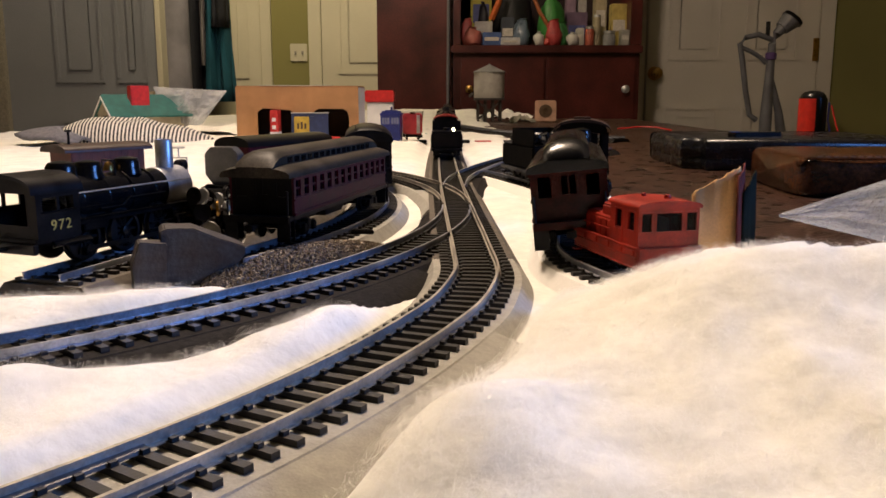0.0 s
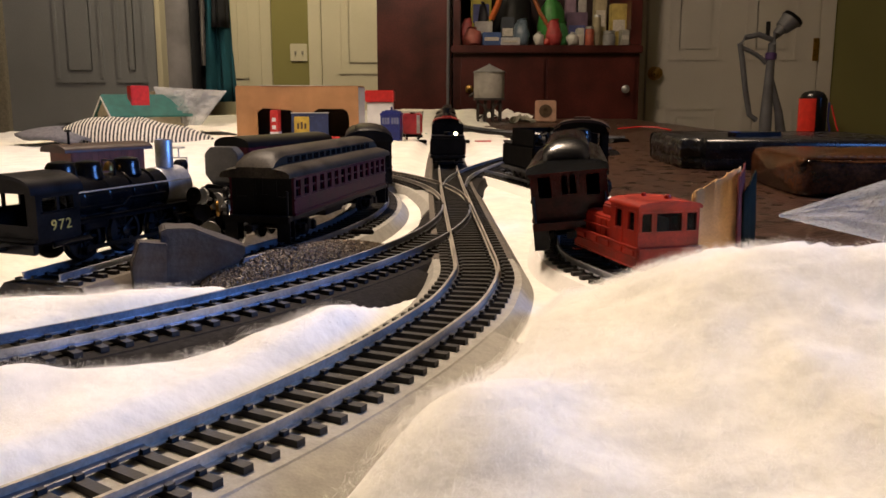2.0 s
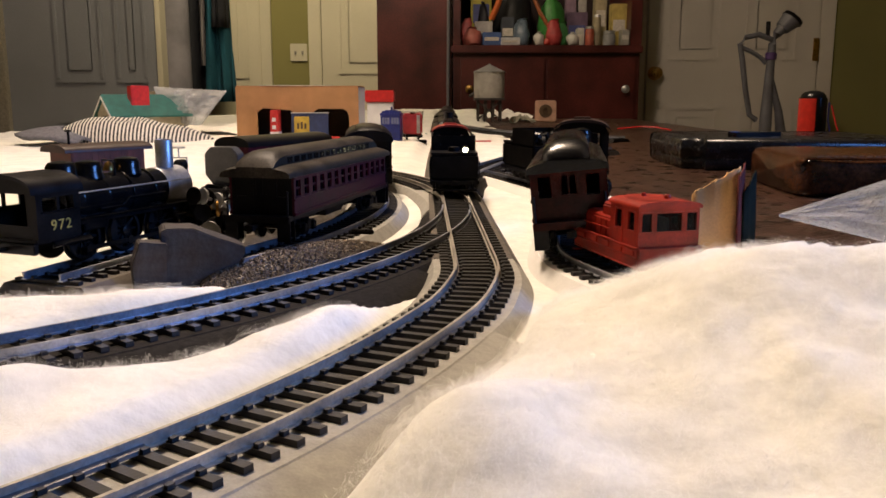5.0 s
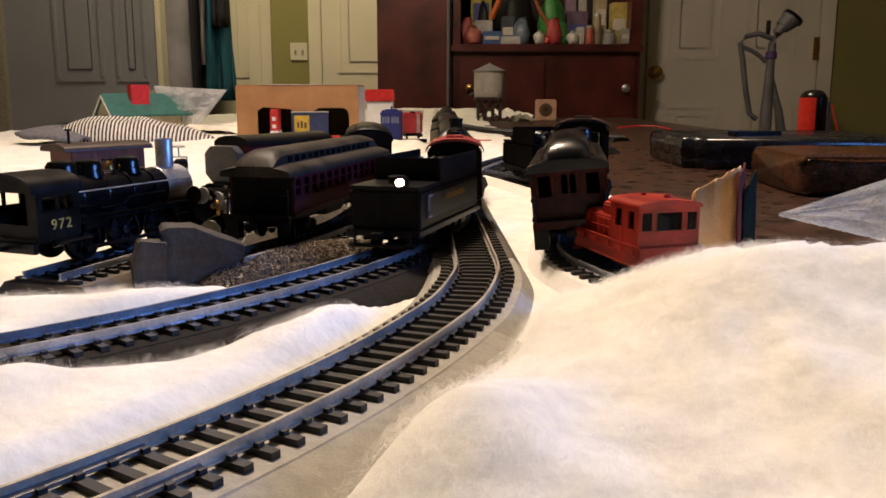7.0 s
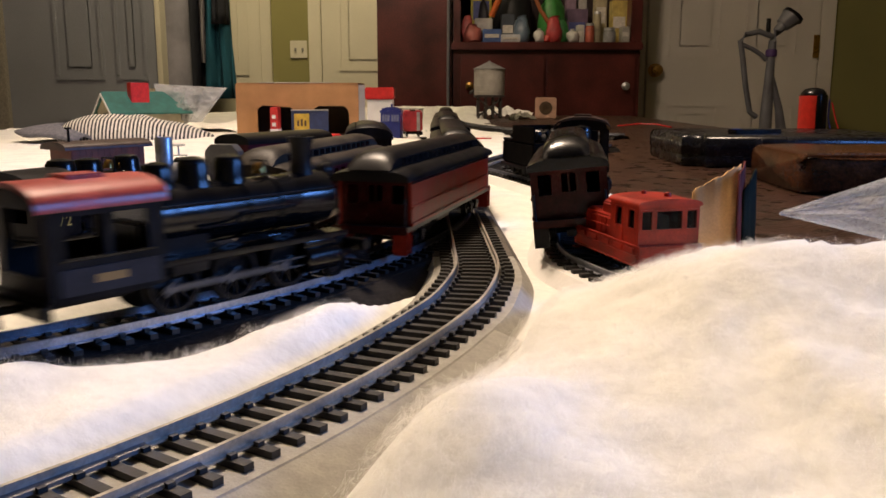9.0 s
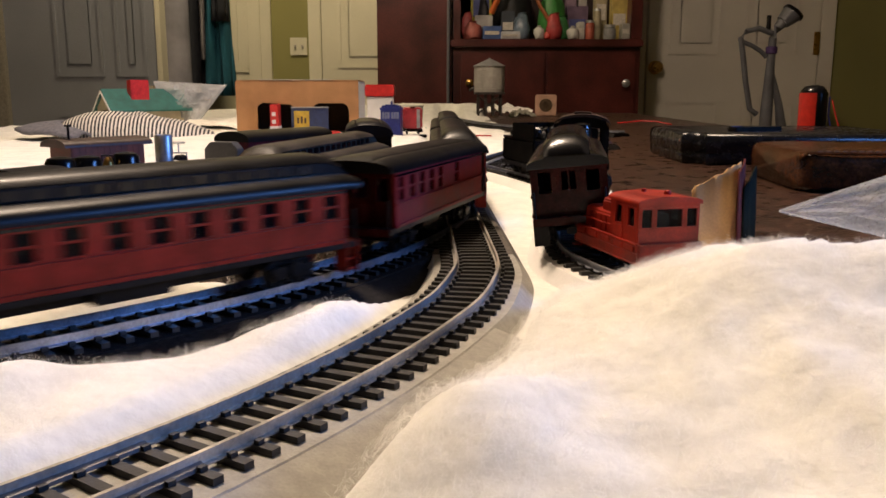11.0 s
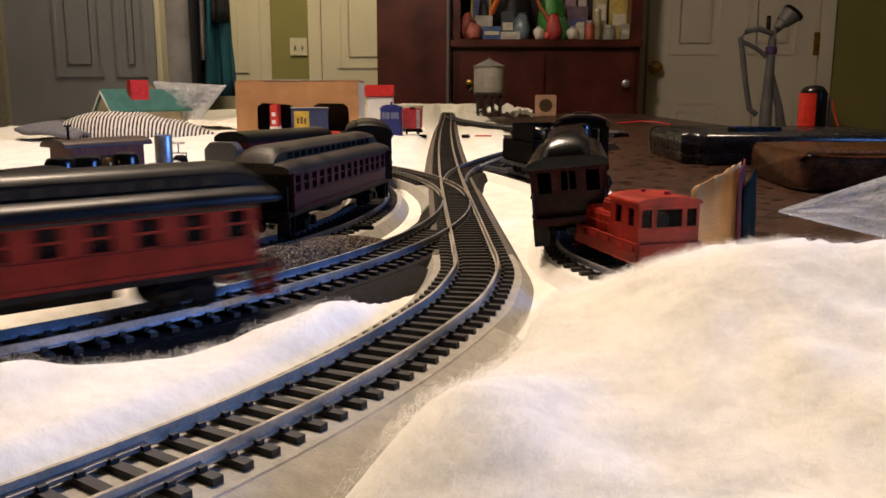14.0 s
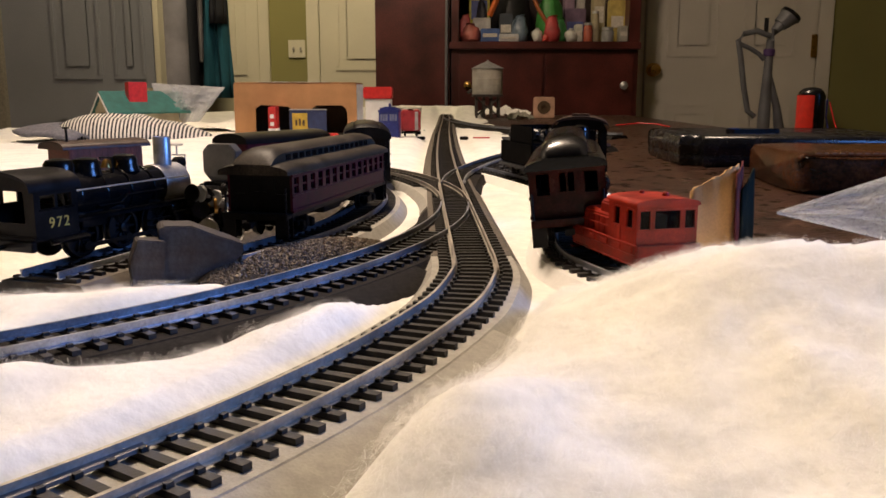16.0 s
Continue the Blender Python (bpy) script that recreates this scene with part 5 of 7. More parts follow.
            part("end_window", Shape().box(h[0], h[1], y - 0.0002, y + 0.0002, wz0, wz1), WINDOW, w)
    ra = arch(hw + 0.0002, 0.0026, 15, z1)
    part("cab_roof", Shape().prism([(hw + 0.0002, z1 - 0.0009)] + ra + [(-hw - 0.0002, z1 - 0.0009)], y0 - 0.0012, y1 + 0.0012), RED, c, bevel=0.0003)
    part("bell", Shape().lathe([(0.0016, z1 + 0.0018), (0.0018, z1 + 0.0026), (0.0014, z1 + 0.0042), (0.0006, z1 + 0.0046)], "z", 12, o=(0.004, y0 + 0.010, 0)), RED, c)
    part("horn", Shape().lathe([(0.0011, z1 + 0.0020), (0.0011, z1 + 0.0040), (0.0008, z1 + 0.0042)], "z", 12, o=(-0.002, y0 + 0.022, 0)), RED, c)
    part("exhaust", Shape().lathe([(0.0018, 0.0308), (0.0016, 0.0340), (0.0012, 0.0340)], "z", 14, o=(-0.004, 0.004, 0)), RED, c)
    part("motor", Shape().box(-0.007, 0.003, -0.029, -0.012, z0, 0.0275).lathe([(0.003, 0.0275), (0.003, 0.0285)], "z", 12, o=(-0.002, -0.02, 0)), SILVER, c, "grey motor inside the cab", bevel=0.0006)
    return c


# ---- the running train ----
OVAL_PATH = MAIN_FAR + ring(0.42, 0, -180, -0.412, 0.540, step=4.0) + ring(0.20, 174, -60, -0.632, 0.540, step=6.0)
LINE = np.array(glide(OVAL_PATH, 12))
LINE_S = np.r_[0, np.cumsum(np.linalg.norm(np.diff(LINE, axis=0), axis=1))]
RUN_T = [0, 2, 4, 6.5, 7, 7.5, 8.2, 8.5, 9, 9.2, 10.2, 11.3, 12, 12.6, 13.2, 13.8, 14.2, 15, 16]
RUN_S = [1.805, 1.912, 2.063, 2.322, 2.390, 2.449, 2.543, 2.588, 2.659, 2.692, 2.880, 3.122, 3.280, 3.413, 3.545, 3.685, 3.783, 3.985, 4.245]


def run(t):
    """How far the front of the train has come along the line (smooth cubic through the table)."""
    k = max(0, min(len(RUN_T) - 2, int(np.searchsorted(RUN_T, t, side="right")) - 1))

    def slope(i):
        a, b = max(i - 1, 0), min(i + 1, len(RUN_T) - 1)
        return (RUN_S[b] - RUN_S[a]) / (RUN_T[b] - RUN_T[a])

    h = RUN_T[k + 1] - RUN_T[k]
    u = (t - RUN_T[k]) / h
    return (2 * u ** 3 - 3 * u ** 2 + 1) * RUN_S[k] + (u ** 3 - 2 * u * u + u) * h * slope(k) + (3 * u * u - 2 * u ** 3) * RUN_S[k + 1] + (u ** 3 - u * u) * h * slope(k + 1)


def spot(s):
    if s < 0:
        d = LINE[1] - LINE[0]
        return LINE[0] + d / np.linalg.norm(d) * s
    return np.array([np.interp(s, LINE_S, LINE[:, 0]), np.interp(s, LINE_S, LINE[:, 1])])


def car_pose(s, half, forward=1):
    """The pose of a car whose middle is at s, by its two trucks."""
    a, b = spot(s + half), spot(s - half)
    mid = (a + b) / 2
    d = (a - b) * forward
    return pose(mid[0], mid[1], RAIL, 0, 0, heading(d[0], d[1]))


TRAIN = []      # (thing, middle behind the front, half truck distance, forward)
LOCO = {}


def build_train():
    tender = build_tender(car_pose(run(0) - 0.052, 0.025), "black tender with a lit rear lamp and gold lettering, running first")
    TRAIN.append((tender, 0.052, 0.025, 1))
    loco, wheels, rods = build_steam("steam_locomotive", car_pose(run(0) - 0.158, 0.03, -1), "black steam locomotive with a red cab roof, running backwards", 0.130, ROOF_RED, False, up=0.0045, cab=0.28, rod=mat("dull_steel", (0.10, 0.095, 0.09), 0.4, metal=0.6), panel=mat("grey_cab_panel", (0.024, 0.023, 0.028), 0.40, spec=0.2))
    TRAIN.append((loco, 0.175, 0.030, -1))
    LOCO["wheels"], LOCO["rods"] = wheels, rods
    spec = [(0.3400, 0.166, TUSCAN, "red baggage car with a dark roof behind the locomotive", 9, tuple(range(9)), True, TUSCAN, 0.045),
            (0.537, 0.175, TUSCAN, "red passenger coach with a dark clerestory roof", 12, (), True, TUSCAN, 0.046),
            (0.7115, 0.140, MAGENTA, "faded maroon combine car with a flat dark roof", 10, (0, 1, 2, 4), False, None, 0.043),
            (0.9045, 0.217, TUSCAN, "red passenger coach with a dark clerestory roof and red steps", 18, (), True, TUSCAN, 0.046),
            (1.155, 0.212, TUSCAN, "red passenger coach with paired windows, last of the train", 14, (), True, TUSCAN, 0.046)]
    for off, ln, body, label, nw, blank, cl, steps, h in spec:
        c = build_coach("passenger_car", car_pose(run(0) - off, ln / 2 - 0.028), label, ln, body, DARK_ROOF, nw, h, 0.0325, cl, steps, TUSCAN_DARK if body is TUSCAN else TUSCAN_DARK, blank=blank, group="cars of the running train", vestibule=True, band=None, win_w=0.5, rise=None if cl else 0.0062, roofside=BLACK_GLOSS)
        TRAIN.append((c, off, ln / 2 - 0.028, 1))


# ---- scenery and clutter on the table ----
def build_gravel():
    t = Shape()
    rnd = random.Random(12)
    g = thing("gravel_pile", pose(-0.0625, 0.3845, 0), "pile of dark coarse gravel heaped between two tracks", "gravel", kind="stuff")
    ang = radians(49)
    c, s = math.cos(ang), math.sin(ang)
    n, v, f = 26, [], []
    for i in range(n + 1):
        for j in range(n + 1):
            u, w = -1 + 2 * i / n, -1 + 2 * j / n
            h = max(0.0, 1 - (u * u + w * w)) ** 0.7
            x, y = u * 0.052, w * 0.0165
            z = 0.0015 + h * 0.0105 + 0.0016 * noise.noise(Vector((x * 180, y * 180, 0)))
            v.append((x * c - y * s, x * s + y * c, z))
    for i in range(n):
        for j in range(n):
            p = i * (n + 1) + j
            f.append((p, p + n + 1, p + n + 2, p + 1))
    part("heap", Shape().add(v, f), GRAVEL, g)
    for k in range(6500):
        a, r = rnd.uniform(0, 6.283), rnd.uniform(0, 1) ** 0.5
        u, w = r * math.cos(a), r * math.sin(a)
        x, y = u * 0.056, w * 0.0180
        h = max(0.0, 1 - (u * u + w * w)) ** 0.7
        e = rnd.uniform(0.0003, 0.00075)
        q = pose(x * c - y * s, x * s + y * c, 0.0018 + h * 0.0107 + rnd.uniform(-0.0003, 0.0004), rnd.uniform(0, 180), rnd.uniform(0, 180), 0)
        k6 = [(e, 0, 0), (-e, 0, 0), (0, e * rnd.uniform(0.7, 1.3), 0), (0, -e, 0), (0, 0, e * rnd.uniform(0.6, 1.2)), (0, 0, -e)]
        t.add(k6, [(0, 2, 4), (2, 1, 4), (1, 3, 4), (3, 0, 4), (2, 0, 5), (1, 2, 5), (3, 1, 5), (0, 3, 5)], q)
    tagged(part("stones", t, GRAVEL, g, smooth=0), kind="stuff")
    br = part("charred_twig", Shape().box(-0.006, 0.006, -0.0012, 0.0012, 0, 0.0022), BLACK_WORN, None, bevel=0.0005, at=pose(-0.042, 0.432, 0.0098, 4, 3, 10))
    tagged(br, "short black stick lying on the gravel pile", "stick")


def build_rocks():
    """Two grey castings that stand side by side before the locomotive."""
    def chunk(profile, depth, seed):
        me = Shape().prism(profile, 0.0, depth).mesh("stone_block", STONE)
        b = bmesh.new()
        b.from_mesh(me)
        bmesh.ops.triangulate(b, faces=[f for f in b.faces if len(f.verts) > 4])
        bmesh.ops.bevel(b, geom=[e for e in b.edges if e.calc_face_angle(0) > 0.5], offset=0.0005, segments=2, affect="EDGES", clamp_overlap=True)
        bmesh.ops.subdivide_edges(b, edges=[e for e in b.edges if e.calc_length() > 0.004], cuts=3, use_grid_fill=True)
        for v in b.verts:
            if v.co.z > 0.0005:
                v.co += Vector((noise.noise(v.co * 330 + Vector((seed, 0, 0))), noise.noise(v.co * 330 + Vector((0, seed, 0))), noise.noise(v.co * 330 + Vector((0, 0, seed))))) * 0.0005
        b.to_mesh(me)
        b.free()
        me.shade_smooth()
        me.set_sharp_from_angle(angle=radians(32))
        return me

    wedge = [(0.0, 0.0), (0.024, 0.0), (0.0370, 0.0125), (0.0372, 0.0165), (0.0145, 0.0262), (0.002, 0.0268), (0.0, 0.0255)]
    a = tagged(new("stone_block", chunk(wedge, 0.019, 3)), "large grey cast stone wedge on the batting beside a locomotive", "stone block", "cast stone blocks")
    a.matrix_basis = pose(-0.1165, 0.345, 0.0012, 0, 0, 20) @ Matrix.Scale(0.92, 4)
    small = [(0.001, 0.0), (0.0145, 0.0), (0.0150, 0.0215), (0.0030, 0.0222), (0.0, 0.0120)]
    b = tagged(new("stone_block", chunk(small, 0.012, 8)), "small brown-grey cast stone block leaning on a larger one", "stone block", "cast stone blocks")
    b.matrix_basis = pose(-0.1262, 0.336, 0.0012, 0, 3, 24) @ Matrix.Scale(0.92, 4)


def build_shed():
    d = 1.39
    t = thing("cardboard_shed", pose(-0.236, d, 0.0045), "tan cardboard box with two arched openings used as an engine shed", "cardboard box")
    w, h, dp, th = 0.0985, 0.0875, 0.115, 0.003

    def opening(x0, x1, z1, r=0.008):
        return x0, x1, z1, r

    z1 = 0.0535
    x1, x2, x3, x4 = -0.066, -0.003, 0.024, 0.083
    outline = [(-w, 0), (x1, 0), (x1 - 0.002, 0.020), (x1 + 0.001, 0.034), (x1 - 0.001, z1 - 0.012), (x1 + 0.003, z1 - 0.004), (x1 + 0.010, z1 + 0.001),
               (x2 - 0.009, z1 - 0.002), (x2 - 0.003, z1 - 0.006), (x2, z1 - 0.012), (x2, 0), (x3, 0), (x3, z1 - 0.011), (x3 + 0.003, z1 - 0.004), (x3 + 0.010, z1),
               (x4 - 0.009, z1), (x4 - 0.003, z1 - 0.004), (x4, z1 - 0.011), (x4, 0), (w, 0), (w, h), (-w, h)]
    s = Shape().prism(outline, 0, th)
    part("front_wall", s, CARD, t)
    part("side_wall", Shape().box(w - th, w, th, dp, 0, h), WHITE_CARD, t, "white printed side")
    part("side_wall", Shape().box(-w, -w + th, th, dp, 0, h), CARD, t)
    # the gloom inside the shed is coloured into this wall
    part("back_wall", Shape().box(-w + th, w - th, dp - th, dp, 0, h), mat("shaded_inner_card", (0.045, 0.028, 0.016), 0.9), t, "inner wall coloured dark as in shade")
    top = Shape().box(-w, w, 0, dp, h, h + 0.0025)
    part("lid", top, CARD, t, bevel=0.001)
    part("tape", Shape().box(-0.060, 0.055, -0.0004, 0.03, h + 0.0026, h + 0.0034), mat("shiny_tape", (0.75, 0.72, 0.66), 0.2), t, "glossy strip of tape")
    part("flap", Shape().box(-0.068, -0.064, -0.004, 0.0, 0.012, 0.050), CARD, t)
    bx = thing("red_carton", pose(-0.2690, 1.372, 0.0045), "red and white carton standing inside the shed", "carton")
    part("carton", Shape().box(-0.006, 0.006, -0.01, 0.02, 0, 0.052), mat("red_carton", (0.55, 0.03, 0.03), 0.5), bx, bevel=0.001)
    for k in range(3):
        part("printed_mark", Shape().box(-0.003, 0.003, -0.0106, -0.0101, 0.010 + k * 0.012, 0.016 + k * 0.012), WHITE_CARD, bx)
    part("white_foot", Shape().box(-0.0063, 0.0063, -0.0104, 0.0204, 0, 0.018), WHITE_CARD, bx)
    # flat car with a yellow and blue container
    fc = thing("flat_car", pose(-0.210, 1.24, 0.0085, 0, 0, -80), "red flat car before the cardboard shed", "wagon")
    part("deck", Shape().box(-0.016, 0.016, -0.075, 0.060, 0.006, 0.0115), mat("bright_red", (0.60, 0.03, 0.03), 0.4), fc, bevel=0.0008)
    for sy in (-0.05, 0.04):
        truck(fc, sy)
    v = thing("freight_container", pose(-0.192, 1.235, 0.0205, 0, 0, 8), "small blue container with a yellow end on a red flat car", "container")
    part("body", Shape().box(-0.026, 0.026, -0.014, 0.014, 0, 0.0335), mat("slate_blue", (0.030, 0.045, 0.12), 0.45), v, bevel=0.0008)
    part("door", Shape().box(-0.022, -0.001, -0.0150, -0.0141, 0.004, 0.0295), YELLOW, v, "yellow door panel")
    part("door", Shape().box(0.001, 0.022, -0.0150, -0.0141, 0.004, 0.0295), mat("slate_blue", (0.030, 0.045, 0.12), 0.45), v)
    for k in range(3):
        part("printed_mark", Shape().box(-0.018 + k * 0.005, -0.015 + k * 0.005, -0.0156, -0.0151, 0.012, 0.020 + 0.002 * (k % 2)), mat("dark_print", (0.1, 0.06, 0.03), 0.5), v)
    part("top_rim", Shape().box(-0.0265, 0.0265, -0.0145, 0.0145, 0.0335, 0.0347), mat("pale_rim", (0.3, 0.3, 0.3), 0.5), v)
    # things behind the shed
    rb = thing("red_box", pose(-0.118, 1.62, 0.0045), "small red roofed box beyond the shed", "box")
    part("carton", Shape().box(-0.026, 0.022, 0, 0.04, 0, 0.062), WHITE_CARD, rb, bevel=0.001)
    part("lid", Shape().box(-0.030, 0.024, -0.003, 0.043, 0.062, 0.084), mat("bright_red", (0.60, 0.03, 0.03), 0.4), rb, bevel=0.002)
    cup = part("plastic_cup", Shape().lathe([(0.020, 0), (0.023, 0.001), (0.026, 0.034), (0.0275, 0.036), (0.0262, 0.0355), (0.0225, 0.003), (0.002, 0.002)], "z", 28), glass("clear_plastic", (0.85, 0.85, 0.82), 0.10, 0.5), None, at=pose(-0.070, 1.85, 0.010))
    tagged(cup, "clear plastic cup with a low brown fill", "cup")
    fl = part("cup_contents", Shape().lathe([(0.021, 0.0025), (0.0235, 0.012), (0.002, 0.012)], "z", 24), mat("brown_fill", (0.35, 0.18, 0.08), 0.5), None, at=pose(-0.070, 1.85, 0.010))
    tagged(fl, "low brown contents of the plastic cup", "contents")


def build_house():
    t = thing("toy_house", pose(-0.565, 1.62, 0.020, 0, 0, 40), "toy cottage with a teal roof and a red chimney", "toy house")
    tan = mat("cream_siding", (0.50, 0.44, 0.32), 0.6, scale=60)
    teal = mat("teal_roof", (0.03, 0.15, 0.14), 0.5, vary=0.2, scale=60)
    w, d, h, rh = 0.070, 0.042, 0.026, 0.032
    part("wall", Shape().prism([(-d, 0), (d, 0), (d, h), (0, h + rh - 0.002), (-d, h)], -w, w, "x"), tan, t)
    for sg in (-1, 1):
        part("roof", Shape().prism([(0, h + rh), (sg * (d + 0.008), h - 0.006), (sg * (d + 0.008), h - 0.003), (0, h + rh + 0.003)], -w - 0.006, w + 0.006, "x"), teal, t)
        part("barge_board", Shape().prism([(0, h + rh - 0.004), (sg * (d + 0.008), h - 0.010), (sg * (d + 0.008), h - 0.006), (0, h + rh)], -w - 0.0075, -w - 0.0061, "x"), WHITE_CARD, t)
    part("chimney", Shape().box(-0.030, 0.004, -0.026, -0.006, h + 0.010, h + rh + 0.019), mat("bright_red", (0.60, 0.03, 0.03), 0.4), t, bevel=0.001)
    part("window", Shape().box(-w - 0.001, -w - 0.0001, -0.014, 0.010, 0.006, 0.022), BLACK, t)
    wb = part("wooden_block", Shape().box(-0.011, 0.011, -0.008, 0.008, 0, 0.075), mat("pale_wood", (0.42, 0.34, 0.22), 0.6), None, bevel=0.001, at=pose(-0.59, 1.73, 0.012))
    tagged(wb, "plain upright wooden block beyond the cottage", "block")


def striped():
    m = mat("striped_cloth", (0.6, 0.6, 0.6), 0.9, vary=0.1, scale=40, bump=0.3)
    nt = m.node_tree
    b = nt.nodes["Principled BSDF"]
    tc = nt.nodes.new("ShaderNodeTexCoord")
    wv = nt.nodes.new("ShaderNodeTexWave")
    wv.bands_direction = "X"
    wv.inputs["Scale"].default_value, wv.inputs["Distortion"].default_value, wv.inputs["Detail Scale"].default_value = 58, 1.2, 6
    nt.links.new(tc.outputs["Object"], wv.inputs["Vector"])
    r = nt.nodes.new("ShaderNodeValToRGB")
    r.color_ramp.elements[0].position, r.color_ramp.elements[1].position = 0.42, 0.55
    r.color_ramp.elements[0].color, r.color_ramp.elements[1].color = (0.02, 0.022, 0.03, 1), (0.62, 0.60, 0.56, 1)
    nt.links.new(wv.outputs["Fac"], r.inputs[0])
    nt.links.new(r.outputs[0], b.inputs["Base Color"])
    return m


def build_cap():
    t = thing("striped_cap", pose(-0.475, 1.33, 0.008, 0, 0, 10), "black and white striped engineer cap lying crumpled on the batting", "cap")
    n, mm, v, f = 36, 14, [], []
    for j in range(mm + 1):
        q = j / mm
        for i in range(n):
            a = 2 * math.pi * i / n
            rx, ry = 0.118 * math.cos(q * 1.5), 0.075 * math.cos(q * 1.5)
            x, y = rx * math.cos(a), ry * math.sin(a)
            z = 0.036 * math.sin(q * 1.57) * (1.0 - 0.42 * x / 0.118) + 0.006 * noise.noise(Vector((x * 30, y * 30, 3))) * math.sin(q * 1.57)
            v.append((x, y, max(z, 0)))
    for j in range(mm):
        for i in range(n):
            f.append((j * n + i, j * n + (i + 1) % n, (j + 1) * n + (i + 1) % n, (j + 1) * n + i))
    f.append(tuple(range(mm * n, mm * n + n)))
    part("crown", Shape().add(v, f), striped(), t, smooth=60)
    grey = mat("grey_twill", (0.16, 0.16, 0.19), 0.9, vary=0.25, scale=200, bump=0.5, grain=700)
    v, f = [], []
    for j in range(9):
        for i in range(19):
            a = radians(105 + 150 * i / 18)
            r = 0.084 + 0.066 * j / 8
            fold = math.sin(j / 8 * math.pi) * (0.6 + 0.4 * math.cos(i * 0.35))
            v.append((r * math.cos(a) * 0.95 - 0.030, r * math.sin(a) * 0.62 - 0.010, 0.006 + 0.020 * math.sin(i / 18 * math.pi) * (1 - j / 8 * 0.55) + 0.008 * fold + 0.002 * math.sin(i * 1.3)))
    for j in range(8):
        for i in range(18):
            p = j * 19 + i
            f.append((p, p + 1, p + 20, p + 19))
    ob = part("brim", Shape().add(v, f), grey, t, smooth=60)
    ob.modifiers.new("thick", "SOLIDIFY").thickness = 0.004
    part("button", Shape().lathe([(0.004, 0), (0.005, 0.001), (0.003, 0.003)], "z", 12, o=(-0.02, 0, 0.036)), grey, t)


def crumple(name, size, seed, material, m, label, category, rough=1.0, n=26, tilt=None):
    rnd = random.Random(seed)
    v, f = [], []
    for j in range(n + 1):
        for i in range(n + 1):
            u, w = -1 + 2 * i / n, -1 + 2 * j / n
            z = (1 - 0.6 * u * u - 0.5 * w * w) * size[2]
            q = Vector((u * 2.2 + seed, w * 2.2, seed))
            z += size[2] * 0.75 * rough * (noise.noise(q) + 0.6 * abs(noise.noise(q * 2.3)) + 0.35 * noise.noise(q * 5))
            v.append((u * size[0] * (1 + 0.12 * noise.noise(q * 1.7)), w * size[1] * (1 + 0.12 * noise.noise(q * 1.3)), max(0.0, z)))
    for j in range(n):
        for i in range(n):
            p = j * (n + 1) + i
            f.append((p, p + 1, p + n + 2, p + n + 1))
    ob = part(name, Shape().add(v, f), material, None, smooth=32, at=m)
    tagged(ob, label, category)
    return ob


def build_tower():
    t = thing("water_tower", pose(0.122, 2.34, 0.010), "pale model water tower on dark trestle legs", "water tower")
    tank = mat("pale_grey_tank", (0.42, 0.40, 0.36), 0.6, vary=0.15, scale=40)
    dk = mat("dark_trestle", (0.035, 0.028, 0.025), 0.6)
    r, z0, z1 = 0.041, 0.062, 0.130
    tk = part("tank", Shape().lathe([(r * 0.98, z0), (r, z0 + 0.002), (r, z1), (r * 0.96, z1)], "z", 26), tank, t)
    for k in range(4):
        part("hoop", Shape().lathe([(r, z0 + 0.008 + k * 0.016), (r + 0.0007, z0 + 0.0085 + k * 0.016), (r + 0.0007, z0 + 0.0095 + k * 0.016), (r, z0 + 0.010 + k * 0.016)], "z", 26), tank, tk)
    part("roof", Shape().lathe([(r + 0.003, z1 - 0.001), (r + 0.003, z1 + 0.001), (r * 0.5, z1 + 0.012), (0.003, z1 + 0.020), (0.002, z1 + 0.023)], "z", 26), mat("grey_roof", (0.22, 0.22, 0.22), 0.55), t)
    part("platform", Shape().box(-0.040, 0.040, -0.040, 0.040, z0 - 0.006, z0), dk, t)
    for x in (-0.030, -0.010, 0.010, 0.030):
        for y in (-0.028, 0.028):
            part("leg", Shape().box(x - 0.003, x + 0.003, y - 0.003, y + 0.003, 0, z0 - 0.006), dk, t)
    for y in (-0.031, 0.031):
        part("brace", Shape().tube([(-0.030, y, 0.005), (0.030, y, z0 - 0.010)], 0.0016, 6), dk, t)
        part("brace", Shape().tube([(0.030, y, 0.005), (-0.030, y, z0 - 0.010)], 0.0016, 6), dk, t)
    part("spout", Shape().tube([(-r, 0, z0 + 0.012), (-r - 0.012, -0.006, z0 + 0.004)], 0.004, 10), dk, t)


